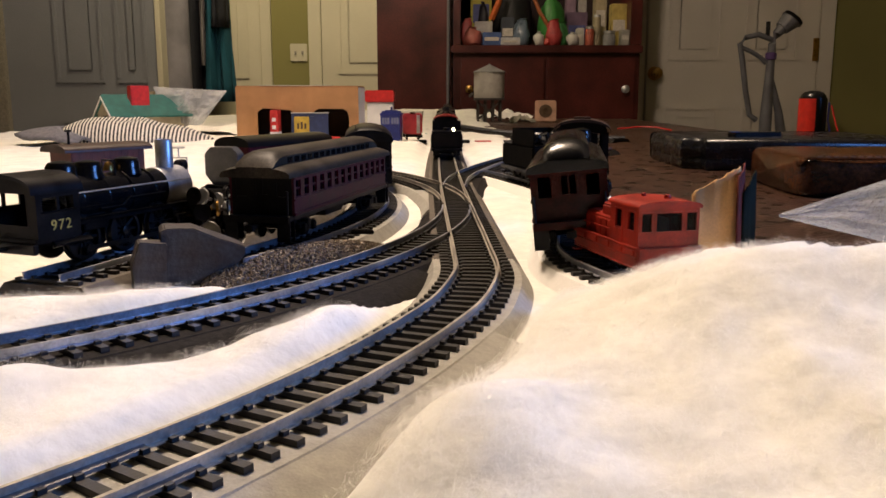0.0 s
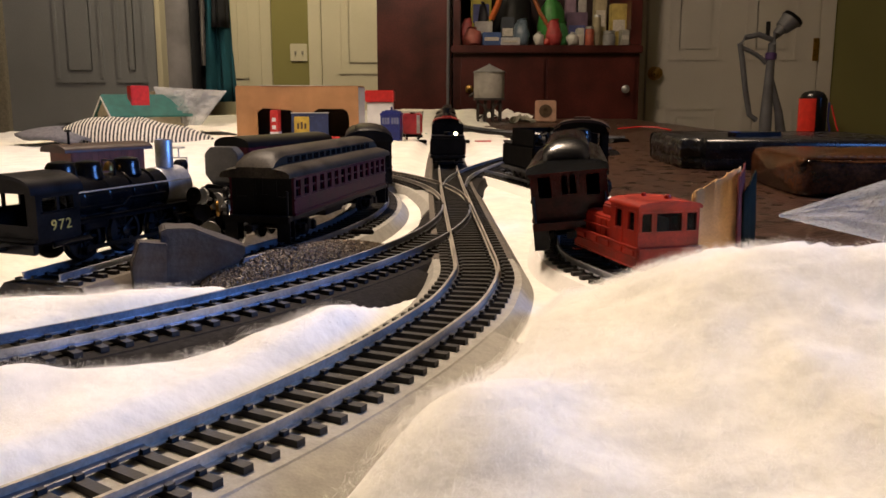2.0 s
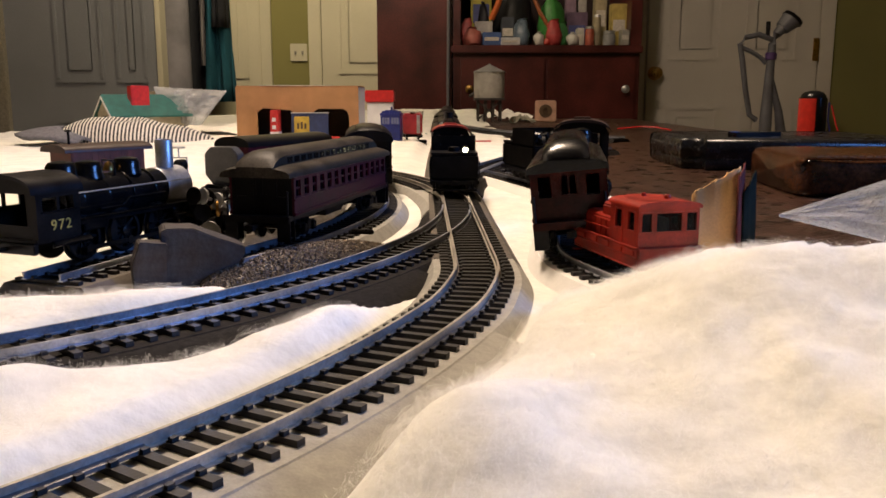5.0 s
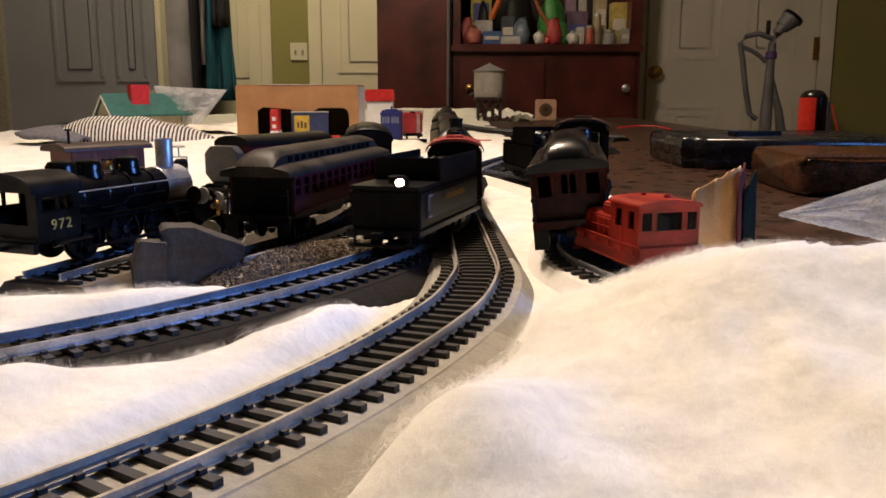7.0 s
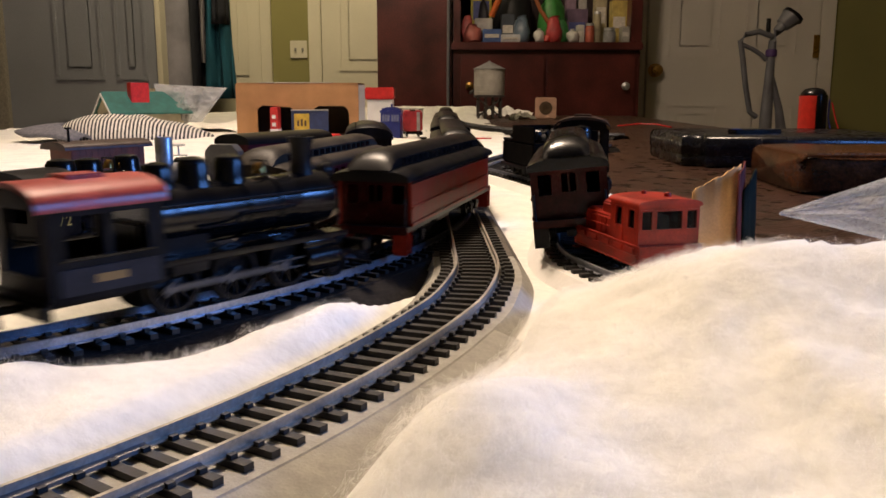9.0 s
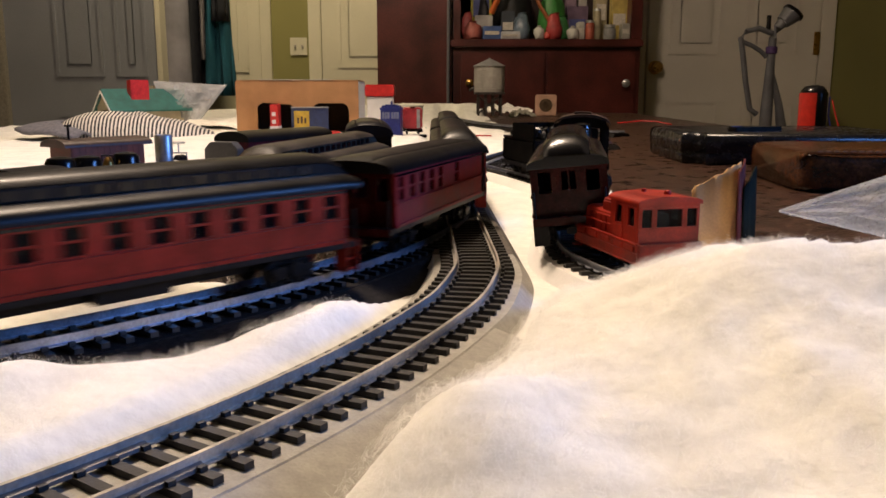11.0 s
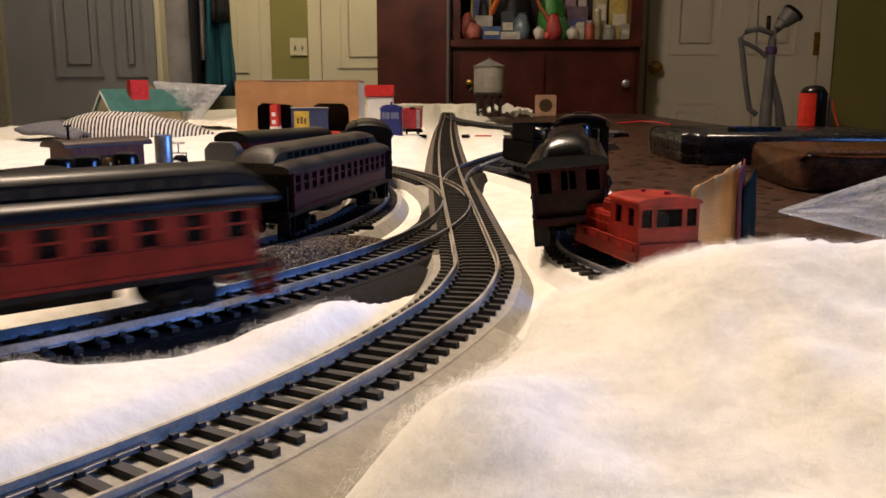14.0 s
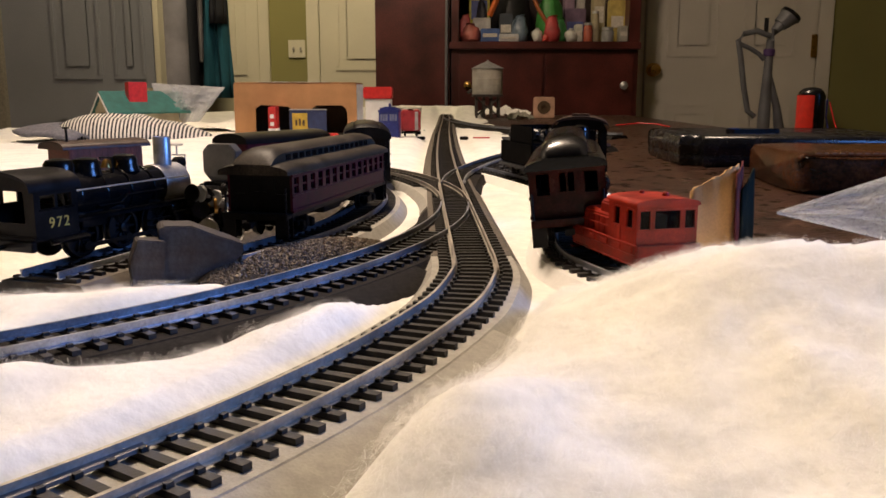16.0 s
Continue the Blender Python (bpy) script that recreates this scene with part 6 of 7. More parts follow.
def build_far_things():
    b = thing("wooden_cube", pose(0.300, 2.55, 0.002, 0, 0, -6), "pale pink wooden alphabet cube with a round dark mark", "toy block")
    part("block", Shape().box(-0.031, 0.031, -0.031, 0.031, 0, 0.062), mat("pink_wood", (0.58, 0.36, 0.25), 0.55, scale=50), b, bevel=0.003)
    part("printed_ring", Shape().lathe([(0.019, -0.0325), (0.019, -0.031), (0.009, -0.031), (0.009, -0.0325)], "y", 28, o=(0, 0, 0.032)), mat("dark_print", (0.1, 0.06, 0.03), 0.5), b)
    crumple("crumpled_cloth", (0.09, 0.05, 0.022), 5, SHEET, pose(0.175, 2.62, 0.002), "white crumpled cloth on the table beyond the tower", "cloth")
    crumple("grey_rag", (0.035, 0.03, 0.016), 9, mat("grey_rag", (0.28, 0.27, 0.22), 0.9), pose(0.225, 2.48, 0.001), "small grey rag beside the wooden cube", "rag")
    w = part("red_wire", Shape().tube([(0.40, 1.98, 0.0035), (0.44, 1.93, 0.010), (0.475, 1.92, 0.009), (0.50, 1.89, 0.0035)], 0.0018, 8), mat("red_wire", (0.55, 0.02, 0.02), 0.4), None)
    tagged(w, "thin red wire lying on the table", "wire")
    w = part("red_lever", Shape().box(0.004, 0.030, -0.001, 0.001, 0, 0.002), mat("red_wire", (0.55, 0.02, 0.02), 0.4), None, at=pose(0.045, 1.36, 0.007))
    tagged(w, "short red plastic switch lever by the track", "lever")
    sw = thing("switch_machine", pose(0.034, 1.36, 0.005), "black switch machine beside the straight track", "switch machine")
    part("housing", Shape().box(-0.006, 0.007, -0.008, 0.008, 0, 0.005), BLACK, sw, bevel=0.001)
    sw2 = copy_thing(sw, pose(-0.034, 1.36, 0.005))
    for a, b_, col in ((-0.055, 1.62, (0.5, 0.05, 0.04)), (-0.048, 1.66, (0.05, 0.25, 0.2))):
        s = part("paper_scrap", Shape().box(-0.014, 0.014, -0.006, 0.006, 0, 0.001), mat("scrap_%d" % int(col[0] * 100), col, 0.5), None, at=pose(a, b_, 0.006, 4, 0, 25))
        tagged(s, "small coloured paper scrap on the batting", "scrap")


def build_right_clutter():
    # black case with a lid, lying flat
    t = thing("black_case", pose(0.362, 0.992, 0.0), "flat black plastic case with a lid and a blue mark", "case")
    dk = mat("case_black", (0.010, 0.010, 0.013), 0.26, vary=0.35, bump=0.2)
    rim = [(-0.105, -0.085), (0.125, -0.125), (0.145, -0.105), (0.15, 0.09), (0.135, 0.105), (-0.085, 0.105), (-0.105, 0.09)]
    c = bmesh.new()
    rim_v = [c.verts.new((x, y, 0)) for x, y in rim]
    c.faces.new(rim_v)
    bmesh.ops.bevel(c, geom=rim_v, offset=0.020, segments=5, affect="VERTICES")
    loop = [tuple(v.co.xy) for v in c.faces[:][0].verts]
    c.free()
    n = len(loop)

    def shell(name, rings):
        v = [(x * k, y * k, z) for k, z in rings for x, y in loop]
        f = [(i * n + j, i * n + (j + 1) % n, (i + 1) * n + (j + 1) % n, (i + 1) * n + j) for i in range(len(rings) - 1) for j in range(n)]
        f += [tuple(range(n))[::-1], tuple(range((len(rings) - 1) * n, len(rings) * n))]
        part(name, Shape().add(v, f), dk, t, smooth=50)

    shell("body", [(0.955, 0.0), (0.985, 0.002), (0.998, 0.006), (1.0, 0.012), (0.995, 0.0135)])
    shell("lid", [(0.994, 0.0137), (1.004, 0.0150), (1.006, 0.026), (1.000, 0.0305), (0.985, 0.0335), (0.960, 0.0346)])
    tool = thing("black_remote", pose(0.345, 0.955, 0.0347, 0, 0, -76), "small glossy black remote lying on the case", "remote")
    part("body", Shape().box(-0.010, 0.010, -0.030, 0.030, 0, 0.005), BLACK_GLOSS, tool, bevel=0.002)
    part("screen", Shape().box(-0.005, 0.005, -0.027, -0.020, 0.0051, 0.0055), mat("blue_plate", (0.05, 0.10, 0.45), 0.2), tool, "blue plate")
    # brown leather pouch
    n, mm, v, f = 60, 40, [], []
    for j in range(mm):
        a = 2 * math.pi * j / mm
        for i in range(n + 1):
            u = i / n
            r = min(1.0, max(0.0, 1 - (1 - u / 0.05) ** 3) ** 0.4 if u < 0.05 else 1.0)
            ca, sa = math.cos(a), math.sin(a)
            y = 0.075 * r * math.copysign(abs(ca) ** 0.30, ca)
            z = 0.0195 * r * math.copysign(abs(sa) ** 0.34, sa)
            p = Vector((u * 8, a, 1))
            v.append((u * 0.26, y, 0.0195 + z + 0.0015 * noise.noise(p) * r))
    for j in range(mm):
        for i in range(n):
            f.append((j * (n + 1) + i, ((j + 1) % mm) * (n + 1) + i, ((j + 1) % mm) * (n + 1) + i + 1, j * (n + 1) + i + 1))
    f.append(tuple(j * (n + 1) + n for j in range(mm)))
    pch = thing("leather_pouch", pose(0.279, 0.735, 0.0, 0, 0, -4) @ Matrix.Diagonal((1, 1, 0.86, 1)), "worn brown leather pouch with a stitched edge on the table", "pouch")
    part("body", Shape().add(v, f), LEATHER, pch, smooth=70)
    for k in range(38):
        part("stitch", Shape().box(0.016 + k * 0.0062, 0.020 + k * 0.0062, -0.0700, -0.0694, 0.0372, 0.0392), mat("tan_thread", (0.30, 0.20, 0.10), 0.7), pch)
    part("flap_seam", Shape().tube([(0.004, -0.066, 0.030), (0.008, -0.0725, 0.0365), (0.03, -0.0735, 0.0368), (0.25, -0.0735, 0.0368)], 0.0014, 6), LEATHER, pch)
    # red and black can
    c = thing("red_black_can", pose(0.512, 1.20, 0.0), "red and black cylinder with a glossy rounded cap", "can")
    part("body", Shape().lathe([(0.018, 0), (0.0187, 0.001), (0.0187, 0.075), (0.0183, 0.076)], "z", 26), BLACK_GLOSS, c)
    s = Shape()
    for k in range(9):
        a0, a1 = radians(170 + k * 10), radians(180 + k * 10)
        q = [(0.0190 * math.cos(a0), 0.0190 * math.sin(a0)), (0.0190 * math.cos(a1), 0.0190 * math.sin(a1)), (0.0186 * math.cos(a1), 0.0186 * math.sin(a1)), (0.0186 * math.cos(a0), 0.0186 * math.sin(a0))]
        s.prism(q, 0.002, 0.0752, "z")
    part("red_sleeve", s, mat("can_red", (0.50, 0.025, 0.015), 0.35), c, weld=True)
    part("cap", Shape().lathe([(0.0172, 0.076), (0.0165, 0.079), (0.012, 0.084), (0.004, 0.086)], "z", 24), BLACK_GLOSS, c)
    w = part("blue_red_wire", Shape().tube([(0.530, 1.19, 0.070), (0.530, 1.19, 0.045), (0.536, 1.185, 0.012), (0.540, 1.18, 0.002)], 0.0012, 6), mat("blue_wire", (0.10, 0.12, 0.6), 0.4), None)
    tagged(w, "thin blue wire beside the can", "wire")
    w = part("red_thin_wire", Shape().tube([(0.5315, 1.185, 0.066), (0.537, 1.18, 0.040), (0.548, 1.175, 0.008), (0.552, 1.17, 0.002)], 0.0010, 6), mat("red_wire", (0.55, 0.02, 0.02), 0.4), None)
    tagged(w, "thin red wire beside the can", "wire")
    # torn cardboard cards standing behind the switcher

    def card(x0, y0, x1, y1, h0, h1, material, label, seed):
        rnd = random.Random(seed)
        n, v, f = 14, [], []
        for i in range(n + 1):
            u = i / n
            x, y = x0 + (x1 - x0) * u, y0 + (y1 - y0) * u + 0.0007 * math.sin(u * 5 + seed)
            hh = h0 + (h1 - h0) * u + rnd.uniform(-0.0007, 0.0007)
            v += [(x, y, 0.001), (x + 0.001 * math.sin(u * 7), y + 0.003, hh * 0.5), (x, y + 0.004, hh)]
        for i in range(n):
            for k in range(2):
                f.append((i * 3 + k, i * 3 + 3 + k, i * 3 + 4 + k, i * 3 + 1 + k))
        ob = part("torn_card", Shape().add(v, f), material, None, smooth=40)
        ob.modifiers.new("thick", "SOLIDIFY").thickness = 0.0008
        tagged(ob, label, "card", "torn cards")

    card(0.110, 0.372, 0.1325, 0.378, 0.037, 0.0488, mat("pale_card", (0.66, 0.38, 0.15), 0.7, vary=0.15, scale=40), "torn tan cardboard card standing in the batting", 1)
    card(0.1300, 0.372, 0.1360, 0.383, 0.044, 0.0492, mat("maroon_card", (0.13, 0.025, 0.02), 0.75, spec=0.2), "torn maroon card standing in the batting", 2)
    card(0.1330, 0.374, 0.1440, 0.390, 0.037, 0.0455, mat("dark_card", (0.012, 0.015, 0.010), 0.7, spec=0.05), "torn dark green card standing in the batting", 3)
    # clear plastic bag
    film = glass("plastic_film", (0.86, 0.88, 0.92), 0.16, 0.34)
    film_bag("plastic_bag", [(0.1425, 0.360, 0.0300), (0.262, 0.352, 0.0720), (0.250, 0.338, 0.0045), (0.1430, 0.360, 0.0288)], 0.008, film, "clear crinkled plastic bag lying on the batting", 2)


def film_bag(name, corners, puff, material, label, seed):
    """Two crinkled films that meet at the rim of a four-cornered bag."""
    p = [Vector(q) for q in corners]
    nrm = (p[1] - p[0]).cross(p[3] - p[1]).normalized()
    n, s = 34, Shape()
    for side in (-1, 1):
        v, f = [], []
        for j in range(n + 1):
            for i in range(n + 1):
                u, w = i / n, j / n
                q = (p[0] * (1 - u) + p[1] * u) * (1 - w) + (p[3] * (1 - u) + p[2] * u) * w
                rim = (16 * u * (1 - u) * w * (1 - w)) ** 0.7
                k = Vector((u * 3.1 + seed, w * 3.1, seed + side * 4.0))
                fold = 1 - abs(2 * noise.noise(k)) + 0.55 * (1 - abs(2 * noise.noise(k * 2.3))) + 0.25 * (1 - abs(2 * noise.noise(k * 5.1)))
                v.append(q + nrm * side * puff * rim * (0.25 + 0.45 * fold) + nrm * 0.35 * puff * rim * noise.noise(k * 1.3))
        for j in range(n):
            for i in range(n):
                a = j * (n + 1) + i
                f.append((a, a + 1, a + n + 2, a + n + 1))
        s.add(v, f)
    return tagged(part(name, s, material, None, smooth=28), label, "bag")


def build_more_stock():
    # brown caboose
    c = thing("caboose", stand(-0.245, 0.606, 0.60, 0.80) @ Matrix.Diagonal((0.92, 0.78, 0.92, 1)), "brown wooden caboose with a thin black smoke pipe", "wagon")
    br = mat("brown_caboose", (0.085, 0.019, 0.009), 0.45, vary=0.3)
    part("body", Shape().box(-0.0150, 0.0150, -0.036, 0.036, 0.009, 0.0335), br, c, bevel=0.0006)
    for k in range(12):
        y = -0.034 + k * 0.0058
        for sx in (-1, 1):
            part("plank", Shape().box(min(sx * 0.0150, sx * 0.0153), max(sx * 0.0150, sx * 0.0153), y, y + 0.0052, 0.010, 0.033), br, c)
    ra = arch(0.0175, 0.0052, 15, 0.0335)
    part("roof", Shape().prism([(0.0175, 0.0327)] + ra + [(-0.0175, 0.0327)], -0.043, 0.043), mat("brown_roof", (0.045, 0.022, 0.015), 0.45, vary=0.3), c)
    part("floor", Shape().box(-0.015, 0.015, -0.042, 0.042, 0.007, 0.009), BLACK, c)
    part("smoke_pipe", Shape().lathe([(0.0011, 0.037), (0.0011, 0.0475), (0.0030, 0.0478), (0.0030, 0.0490)], "z", 12, o=(0.004, -0.030, 0)), BLACK, c)
    for sy in (-0.024, 0.024):
        truck(c, sy)
    # loose metal wheel sets heaped before the locomotive
    rnd = random.Random(4)
    for k in range(20):
        w = thing("loose_wheel_set", pose(-0.113 + rnd.uniform(-0.008, 0.008) * (1 - k / 40), 0.418 + rnd.uniform(-0.010, 0.010), 0.0070 + k * 0.0013, rnd.uniform(-25, 25), rnd.uniform(-20, 20), rnd.uniform(0, 180)), "loose dull metal wheel set in a heap", "wheel set", "loose wheel sets")
        mt = BRASS if k % 7 == 0 else (SILVER if k % 3 == 0 else BLACK_WORN)
        for x in (-0.0050, 0.0050):
            part("wheel", Shape().lathe([(0.0040, x - 0.0008), (0.0044, x - 0.0005), (0.0040, x + 0.0006), (0.0022, x + 0.0008)], "x", 16), mt, w)
        part("axle", Shape().lathe([(0.0009, -0.0060), (0.0009, 0.0060)], "x", 8), mt, w)
    # grey hopper and a dark wagon beyond the coach
    h = thing("hopper_car", stand(-0.149, 0.580, 0.2, 0.9) @ Matrix.Scale(0.86, 4), "grey plastic hopper car end beyond the locomotive", "wagon")
    gr = mat("grey_plastic", (0.075, 0.072, 0.070), 0.5, vary=0.2)
    part("body", Shape().prism([(-0.006, 0.008), (0.006, 0.008), (0.0140, 0.018), (0.0140, 0.034), (0.009, 0.0395), (-0.009, 0.0395), (-0.0140, 0.034), (-0.0140, 0.018)], -0.006, 0.006), gr, h, bevel=0.0006)
    part("floor", Shape().box(-0.012, 0.012, -0.018, 0.040, 0.0055, 0.008), BLACK, h)
    part("ladder_rail", Shape().tube([(-0.012, 0.034, 0.008), (-0.012, 0.034, 0.03)], 0.0005, 6), BLACK, h)
    for sy in (-0.010, 0.032):
        truck(h, sy)
    cg = thing("wire_cage", pose(-0.1545, 0.498, 0.006), "thin silver wire ladder frame standing beyond the locomotive", "ladder")
    for x in (-0.0045, 0.0045):
        part("post", Shape().tube([(x * 1.2, 0, 0), (x, 0, 0.038)], 0.0005, 6), SILVER, cg)
    for z in (0.020, 0.027, 0.033, 0.038):
        part("rung", Shape().tube([(-0.005, 0, z), (0.005, 0, z)], 0.00045, 6), SILVER, cg)
    part("hand_wheel", Shape().lathe([(0.0036, 0.0435), (0.0040, 0.0440), (0.0036, 0.0445)], "z", 14), SILVER, cg)
    part("stem", Shape().tube([(0, 0, 0.038), (0, 0, 0.0436)], 0.0005, 6), SILVER, cg)
    d = thing("gondola_car", stand(-0.124, 0.655, 0.5, 0.86), "dark maroon wagon with a grey arched roof beyond the coach", "wagon")
    part("body", Shape().box(-0.0150, 0.0150, -0.052, 0.040, 0.0085, 0.0330), PURPLE, d, bevel=0.0006)
    ra = arch(0.0165, 0.0065, 15, 0.0330)
    part("roof", Shape().prism([(0.0165, 0.0322)] + ra + [(-0.0165, 0.0322)], -0.054, 0.042), DARK_ROOF, d)
    for sy in (-0.032, 0.024):
        truck(d, sy)
    # blue toy booth beside the shed
    b = thing("toy_booth", pose(-0.0795, 1.31, 0.0045, 0, 0, -4), "dark blue toy telephone booth with small pale windows", "toy booth")
    part("body", Shape().box(-0.0150, 0.0150, -0.0150, 0.0150, 0.002, 0.0450), BLUE, b, bevel=0.0006)
    part("base", Shape().box(-0.0170, 0.0170, -0.0170, 0.0170, 0, 0.0025), BLUE, b, bevel=0.0004)
    part("sign_band", Shape().box(-0.0160, 0.0160, -0.0160, 0.0160, 0.0450, 0.0485), BLUE, b, bevel=0.0004)
    part("roof", Shape().box(-0.0135, 0.0135, -0.0135, 0.0135, 0.0485, 0.0515).box(-0.0090, 0.0090, -0.0090, 0.0090, 0.0515, 0.0530), BLUE, b, bevel=0.0004)
    part("lamp", Shape().lathe([(0.0016, 0.0530), (0.0016, 0.0560), (0.0020, 0.0565), (0.0006, 0.0580)], "z", 12), BLUE, b)
    for x in (-0.0125, 0.0015):
        w = part("window", Shape().box(x, x + 0.0110, -0.0156, -0.0151, 0.0320, 0.0420), mat("grey_window", (0.16, 0.18, 0.30), 0.3), b, "pale window")
        part("glazing_bar", Shape().box(x + 0.0033, x + 0.0041, -0.0160, -0.0156, 0.0320, 0.0420).box(x + 0.0069, x + 0.0077, -0.0160, -0.0156, 0.0320, 0.0420), BLUE, w)
        for z in (0.005, 0.0185):
            part("panel", Shape().box(x, x + 0.0110, -0.0156, -0.0151, z, z + 0.0115), BLUE, b, bevel=0.0003)
    r = thing("tank_wagon", stand(-0.0500, 1.36, -0.06, 0.99), "red wagon standing behind the blue locomotive", "wagon")
    part("body", Shape().box(-0.0150, 0.0150, -0.030, 0.030, 0.0085, 0.0400), mat("wagon_red", (0.42, 0.03, 0.04), 0.45), r, bevel=0.0020)
    part("roof_walk", Shape().box(-0.004, 0.004, -0.030, 0.030, 0.0400, 0.0412), TUSCAN_DARK, r)
    part("end_ladder", Shape().box(0.006, 0.011, -0.0308, -0.0301, 0.010, 0.038), SILVER, r)
    for sy in (-0.018, 0.018):
        truck(r, sy)


def fibres():
    """Loose strands that stand out of the batting, matted in small tufts."""
    xs, ys, Z = SNOW_GRID
    rng = np.random.default_rng(21)

    def z_at(x, y):
        i = np.clip(np.searchsorted(xs, x), 0, len(xs) - 1)
        j = np.clip(np.searchsorted(ys, y), 0, len(ys) - 1)
        return Z[j, i]

    verts = []
    for x0, x1, y0, y1, n in ((-0.01, 0.27, 0.10, 0.33, 150000), (-0.22, 0.02, 0.10, 0.35, 90000)):
        # tufts share a direction; strands scatter round them
        m = n // 14
        cx, cy, ca = rng.uniform(x0, x1, m), rng.uniform(y0, y1, m), rng.uniform(0, 6.283, m)
        k = rng.integers(0, m, n)
        x, y = cx[k] + rng.normal(0, 0.0016, n), cy[k] + rng.normal(0, 0.0016, n)
        z = z_at(x, y)
        keep = z > 0.0068
        x, y, z, k = x[keep], y[keep], z[keep], k[keep]
        n = len(x)
        a = ca[k] + rng.normal(0, 0.9, n)
        ln = rng.uniform(0.0025, 0.0070, n)
        up = 0.0003 + (0.0024 if x0 > -0.1 else 0.0028) * rng.random(n) ** 2.2
        w = rng.uniform(0.000007, 0.000016, n)
        c = rng.uniform(-0.45, 0.45, n)
        dx, dy = np.cos(a), np.sin(a)
        # few strands reach out over the roadbeds
        stay = (z_at(x + dx * ln, y + dy * ln) > 0.0050) | (rng.random(n) < 0.25)
        x, y, z, ln, up, w, c, dx, dy = (q[stay] for q in (x, y, z, ln, up, w, c, dx, dy))
        row = []
        for u, lift in ((0.0, -0.15), (0.35, 0.8), (0.7, 1.0), (1.0, 0.35)):
            bend = c * 4 * u * (1 - u) * 0.5
            px, py = x + (dx * u - dy * bend) * ln, y + (dy * u + dx * bend) * ln
            pz = 0.5 * (z + z_at(px, py)) + up * lift
            row.append(np.stack([px - dy * w, py + dx * w, pz], 1))
            row.append(np.stack([px + dy * w, py - dx * w, pz + w], 1))
        verts.append(np.stack(row, 1))
    v = np.concatenate(verts)
    n = len(v)
    base = (np.arange(n) * 8)[:, None, None]
    quads = (base + np.array([[0, 1, 3, 2], [2, 3, 5, 4], [4, 5, 7, 6]])[None]).reshape(-1)
    me = bpy.data.meshes.new("batting_fibres")
    me.vertices.add(n * 8)
    me.vertices.foreach_set("co", v.astype(np.float32).reshape(-1))
    me.loops.add(len(quads))
    me.loops.foreach_set("vertex_index", quads.astype(np.int32))
    me.polygons.add(n * 3)
    me.polygons.foreach_set("loop_start", np.arange(0, n * 12, 4, dtype=np.int32))
    me.update(calc_edges=True)
    me.materials.append(STRAND)
    tagged(new("batting_fibres", me), "loose white fibres standing out of the batting", "fibres", kind="stuff")


def build_scenery():
    build_gravel()
    build_rocks()
    build_shed()
    build_house()
    build_cap()
    film = glass("plastic_film", (0.86, 0.88, 0.92), 0.18, 0.32)
    film_bag("clear_plastic_bag", [(-0.520, 1.62, 0.014), (-0.470, 1.64, 0.014), (-0.418, 1.67, 0.088), (-0.556, 1.66, 0.096)], 0.022, film, "crumpled clear plastic bag standing beside the cottage", 3)
    crumple("snow_heap", (0.10, 0.07, 0.018), 6, SNOW, pose(-0.40, 1.58, 0.006), "heap of white batting behind the cap", "snow", 0.6)
    build_tower()
    build_far_things()
    build_right_clutter()
    build_more_stock()
    fibres()


def stand(x, y, dx, dy, z=RAIL):
    return pose(x, y, z, 0, 0, heading(dx, dy))


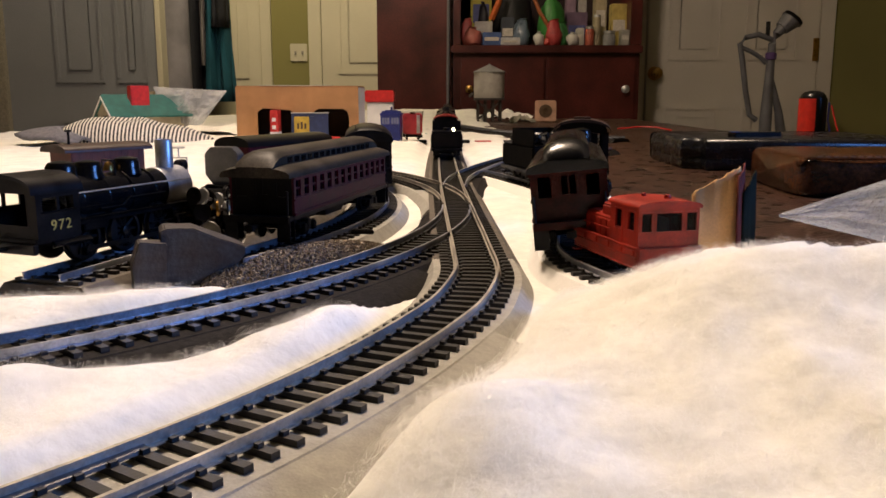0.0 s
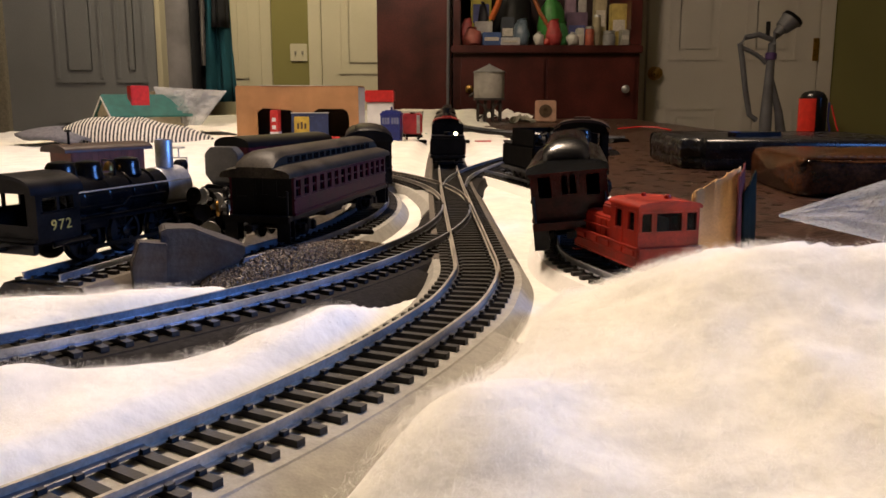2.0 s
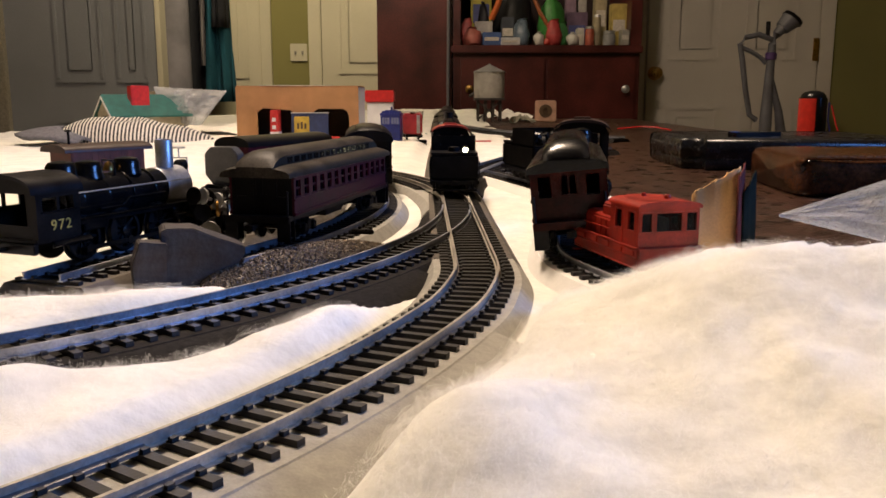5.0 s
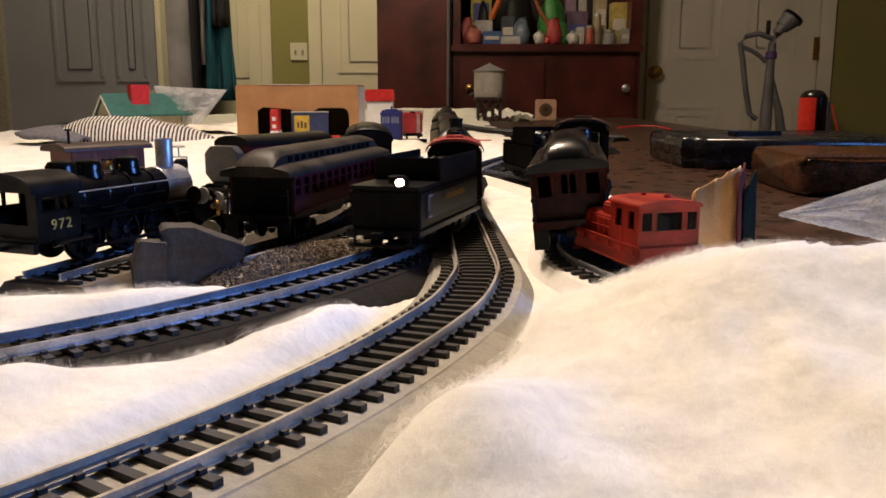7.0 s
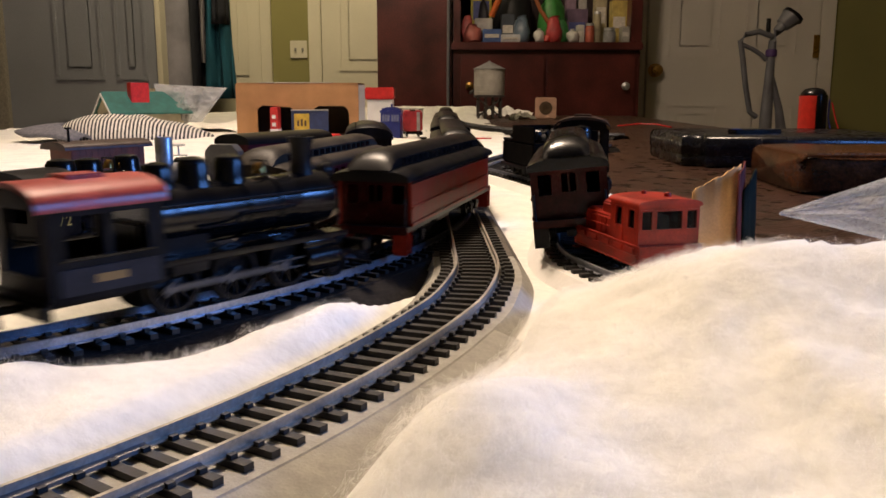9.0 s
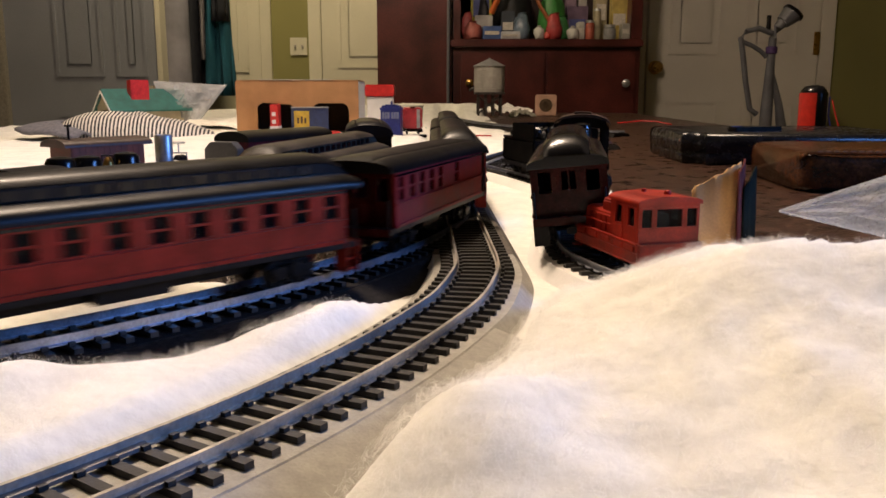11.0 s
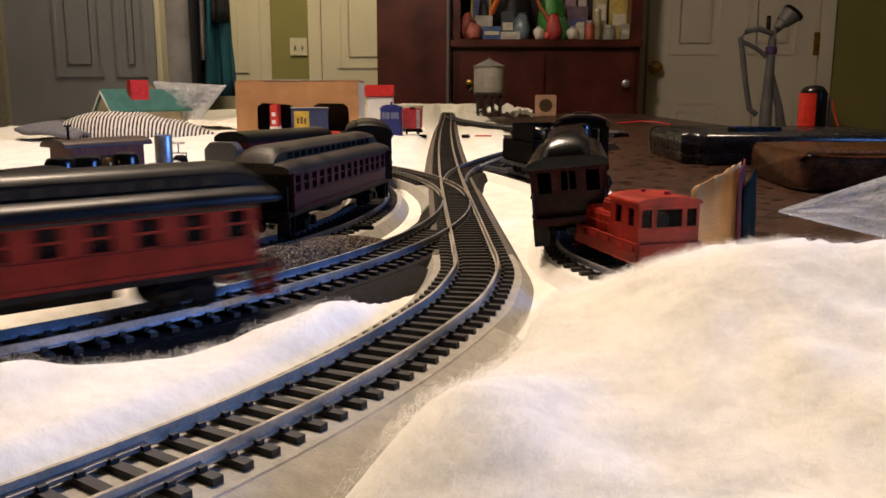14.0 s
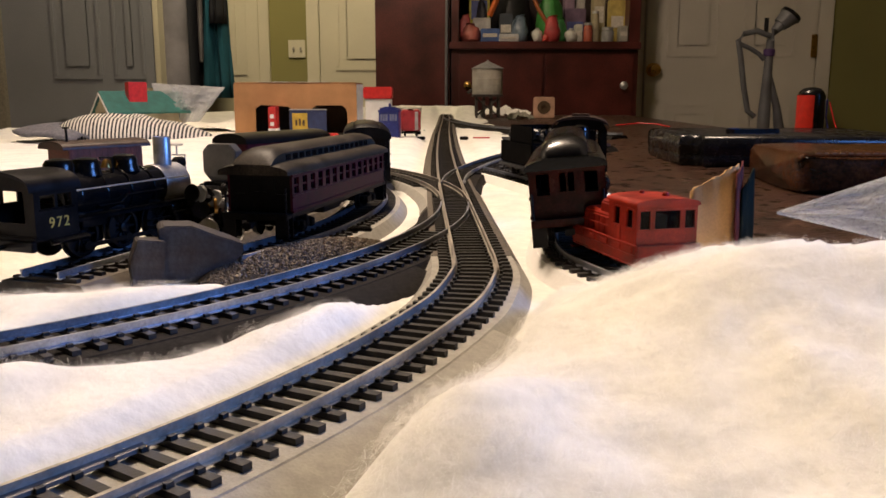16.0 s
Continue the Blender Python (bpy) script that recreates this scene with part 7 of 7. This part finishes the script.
def build_standing_stock():
    build_steam("steam_locomotive", stand(-0.1500, 0.386, 0.040, 0.100), "black steam locomotive numbered 972 with silver smokebox on a siding", 0.116, BLACK, True, cab=0.19, up=-0.0008, rod=BLACK_WORN, smokebox=SILVER, stack=SILVER)
    build_coach("passenger_coach", stand(-0.0690, 0.468, 0.0365, 0.16), "dark maroon passenger coach with a black clerestory roof on a siding", 0.158, PURPLE, DUSTY_ROOF, 14, 0.0435, 0.0325, True, BLACK, BLACK_WORN, solid_end=True, group="standing coaches")
    build_coach("passenger_coach", stand(-0.0615, 0.695, -0.012, 0.12), "dark coach with an arched roof standing on a curved siding", 0.09, BLACK_WORN, BLACK, 6, 0.0465, 0.035, False, BLACK, BLACK_WORN, solid_end=True, group="standing coaches")
    build_coach("passenger_coach", stand(0.0655, 0.425, 0.018, 0.12) @ pose(0, 0, 0.0012, 0, -6.0, 0), "dark red old coach with a glossy black roof leaning over", 0.118, TUSCAN_DARK, BLACK_GLOSS, 8, 0.0490, 0.0335, True, BLACK, TUSCAN_DARK, group="standing coaches")
    build_steam("steam_locomotive", stand(0.0915, 0.572, -0.030, -0.17), "black steam locomotive with a brown dusted cab roof on a siding", 0.092, mat("rusty_roof", (0.06, 0.03, 0.02), 0.45, vary=0.4), False, scale=1.22, cab=0.34, up=-0.005, cab_up=0.0095, stack_h=0.002, drivers=2)
    tn = build_tender(stand(0.0765, 0.700, -0.030, 0.12) @ Matrix.Scale(1.06, 4), "black tender with a grey coal load standing behind a locomotive", False, 0.078)
    build_switcher(stand(0.0775, 0.343, -0.25, 0.968), "small worn red diesel switcher half sunk in the batting")


def motions():
    times = [k * 0.25 for k in range(65)]
    for ob, off, half, fw in TRAIN:
        walk(ob, [(t, car_pose(run(t) - off, half, fw)) for t in times])
    steps = [k / 30.0 for k in range(0, 481)]
    for ob, sx, y, r in LOCO["wheels"]:
        walk(ob, [(t, pose(sx * 0.0083, y, r, math.degrees((run(t) - run(0)) / r), 0, 0)) for t in steps])
    for ob, sx, r in LOCO["rods"]:
        q = 0.0 if sx > 0 else math.pi / 2
        walk(ob, [(t, pose(0, 0.0042 * math.sin(q + (run(t) - run(0)) / r), r - 0.0042 * math.cos(q + (run(t) - run(0)) / r))) for t in steps])


build_room()
build_back()
build_hutch()
build_vacuum()
build_table()
SNOW_GRID = build_snow()
build_tracks()
build_train()
build_standing_stock()
build_scenery()
motions()
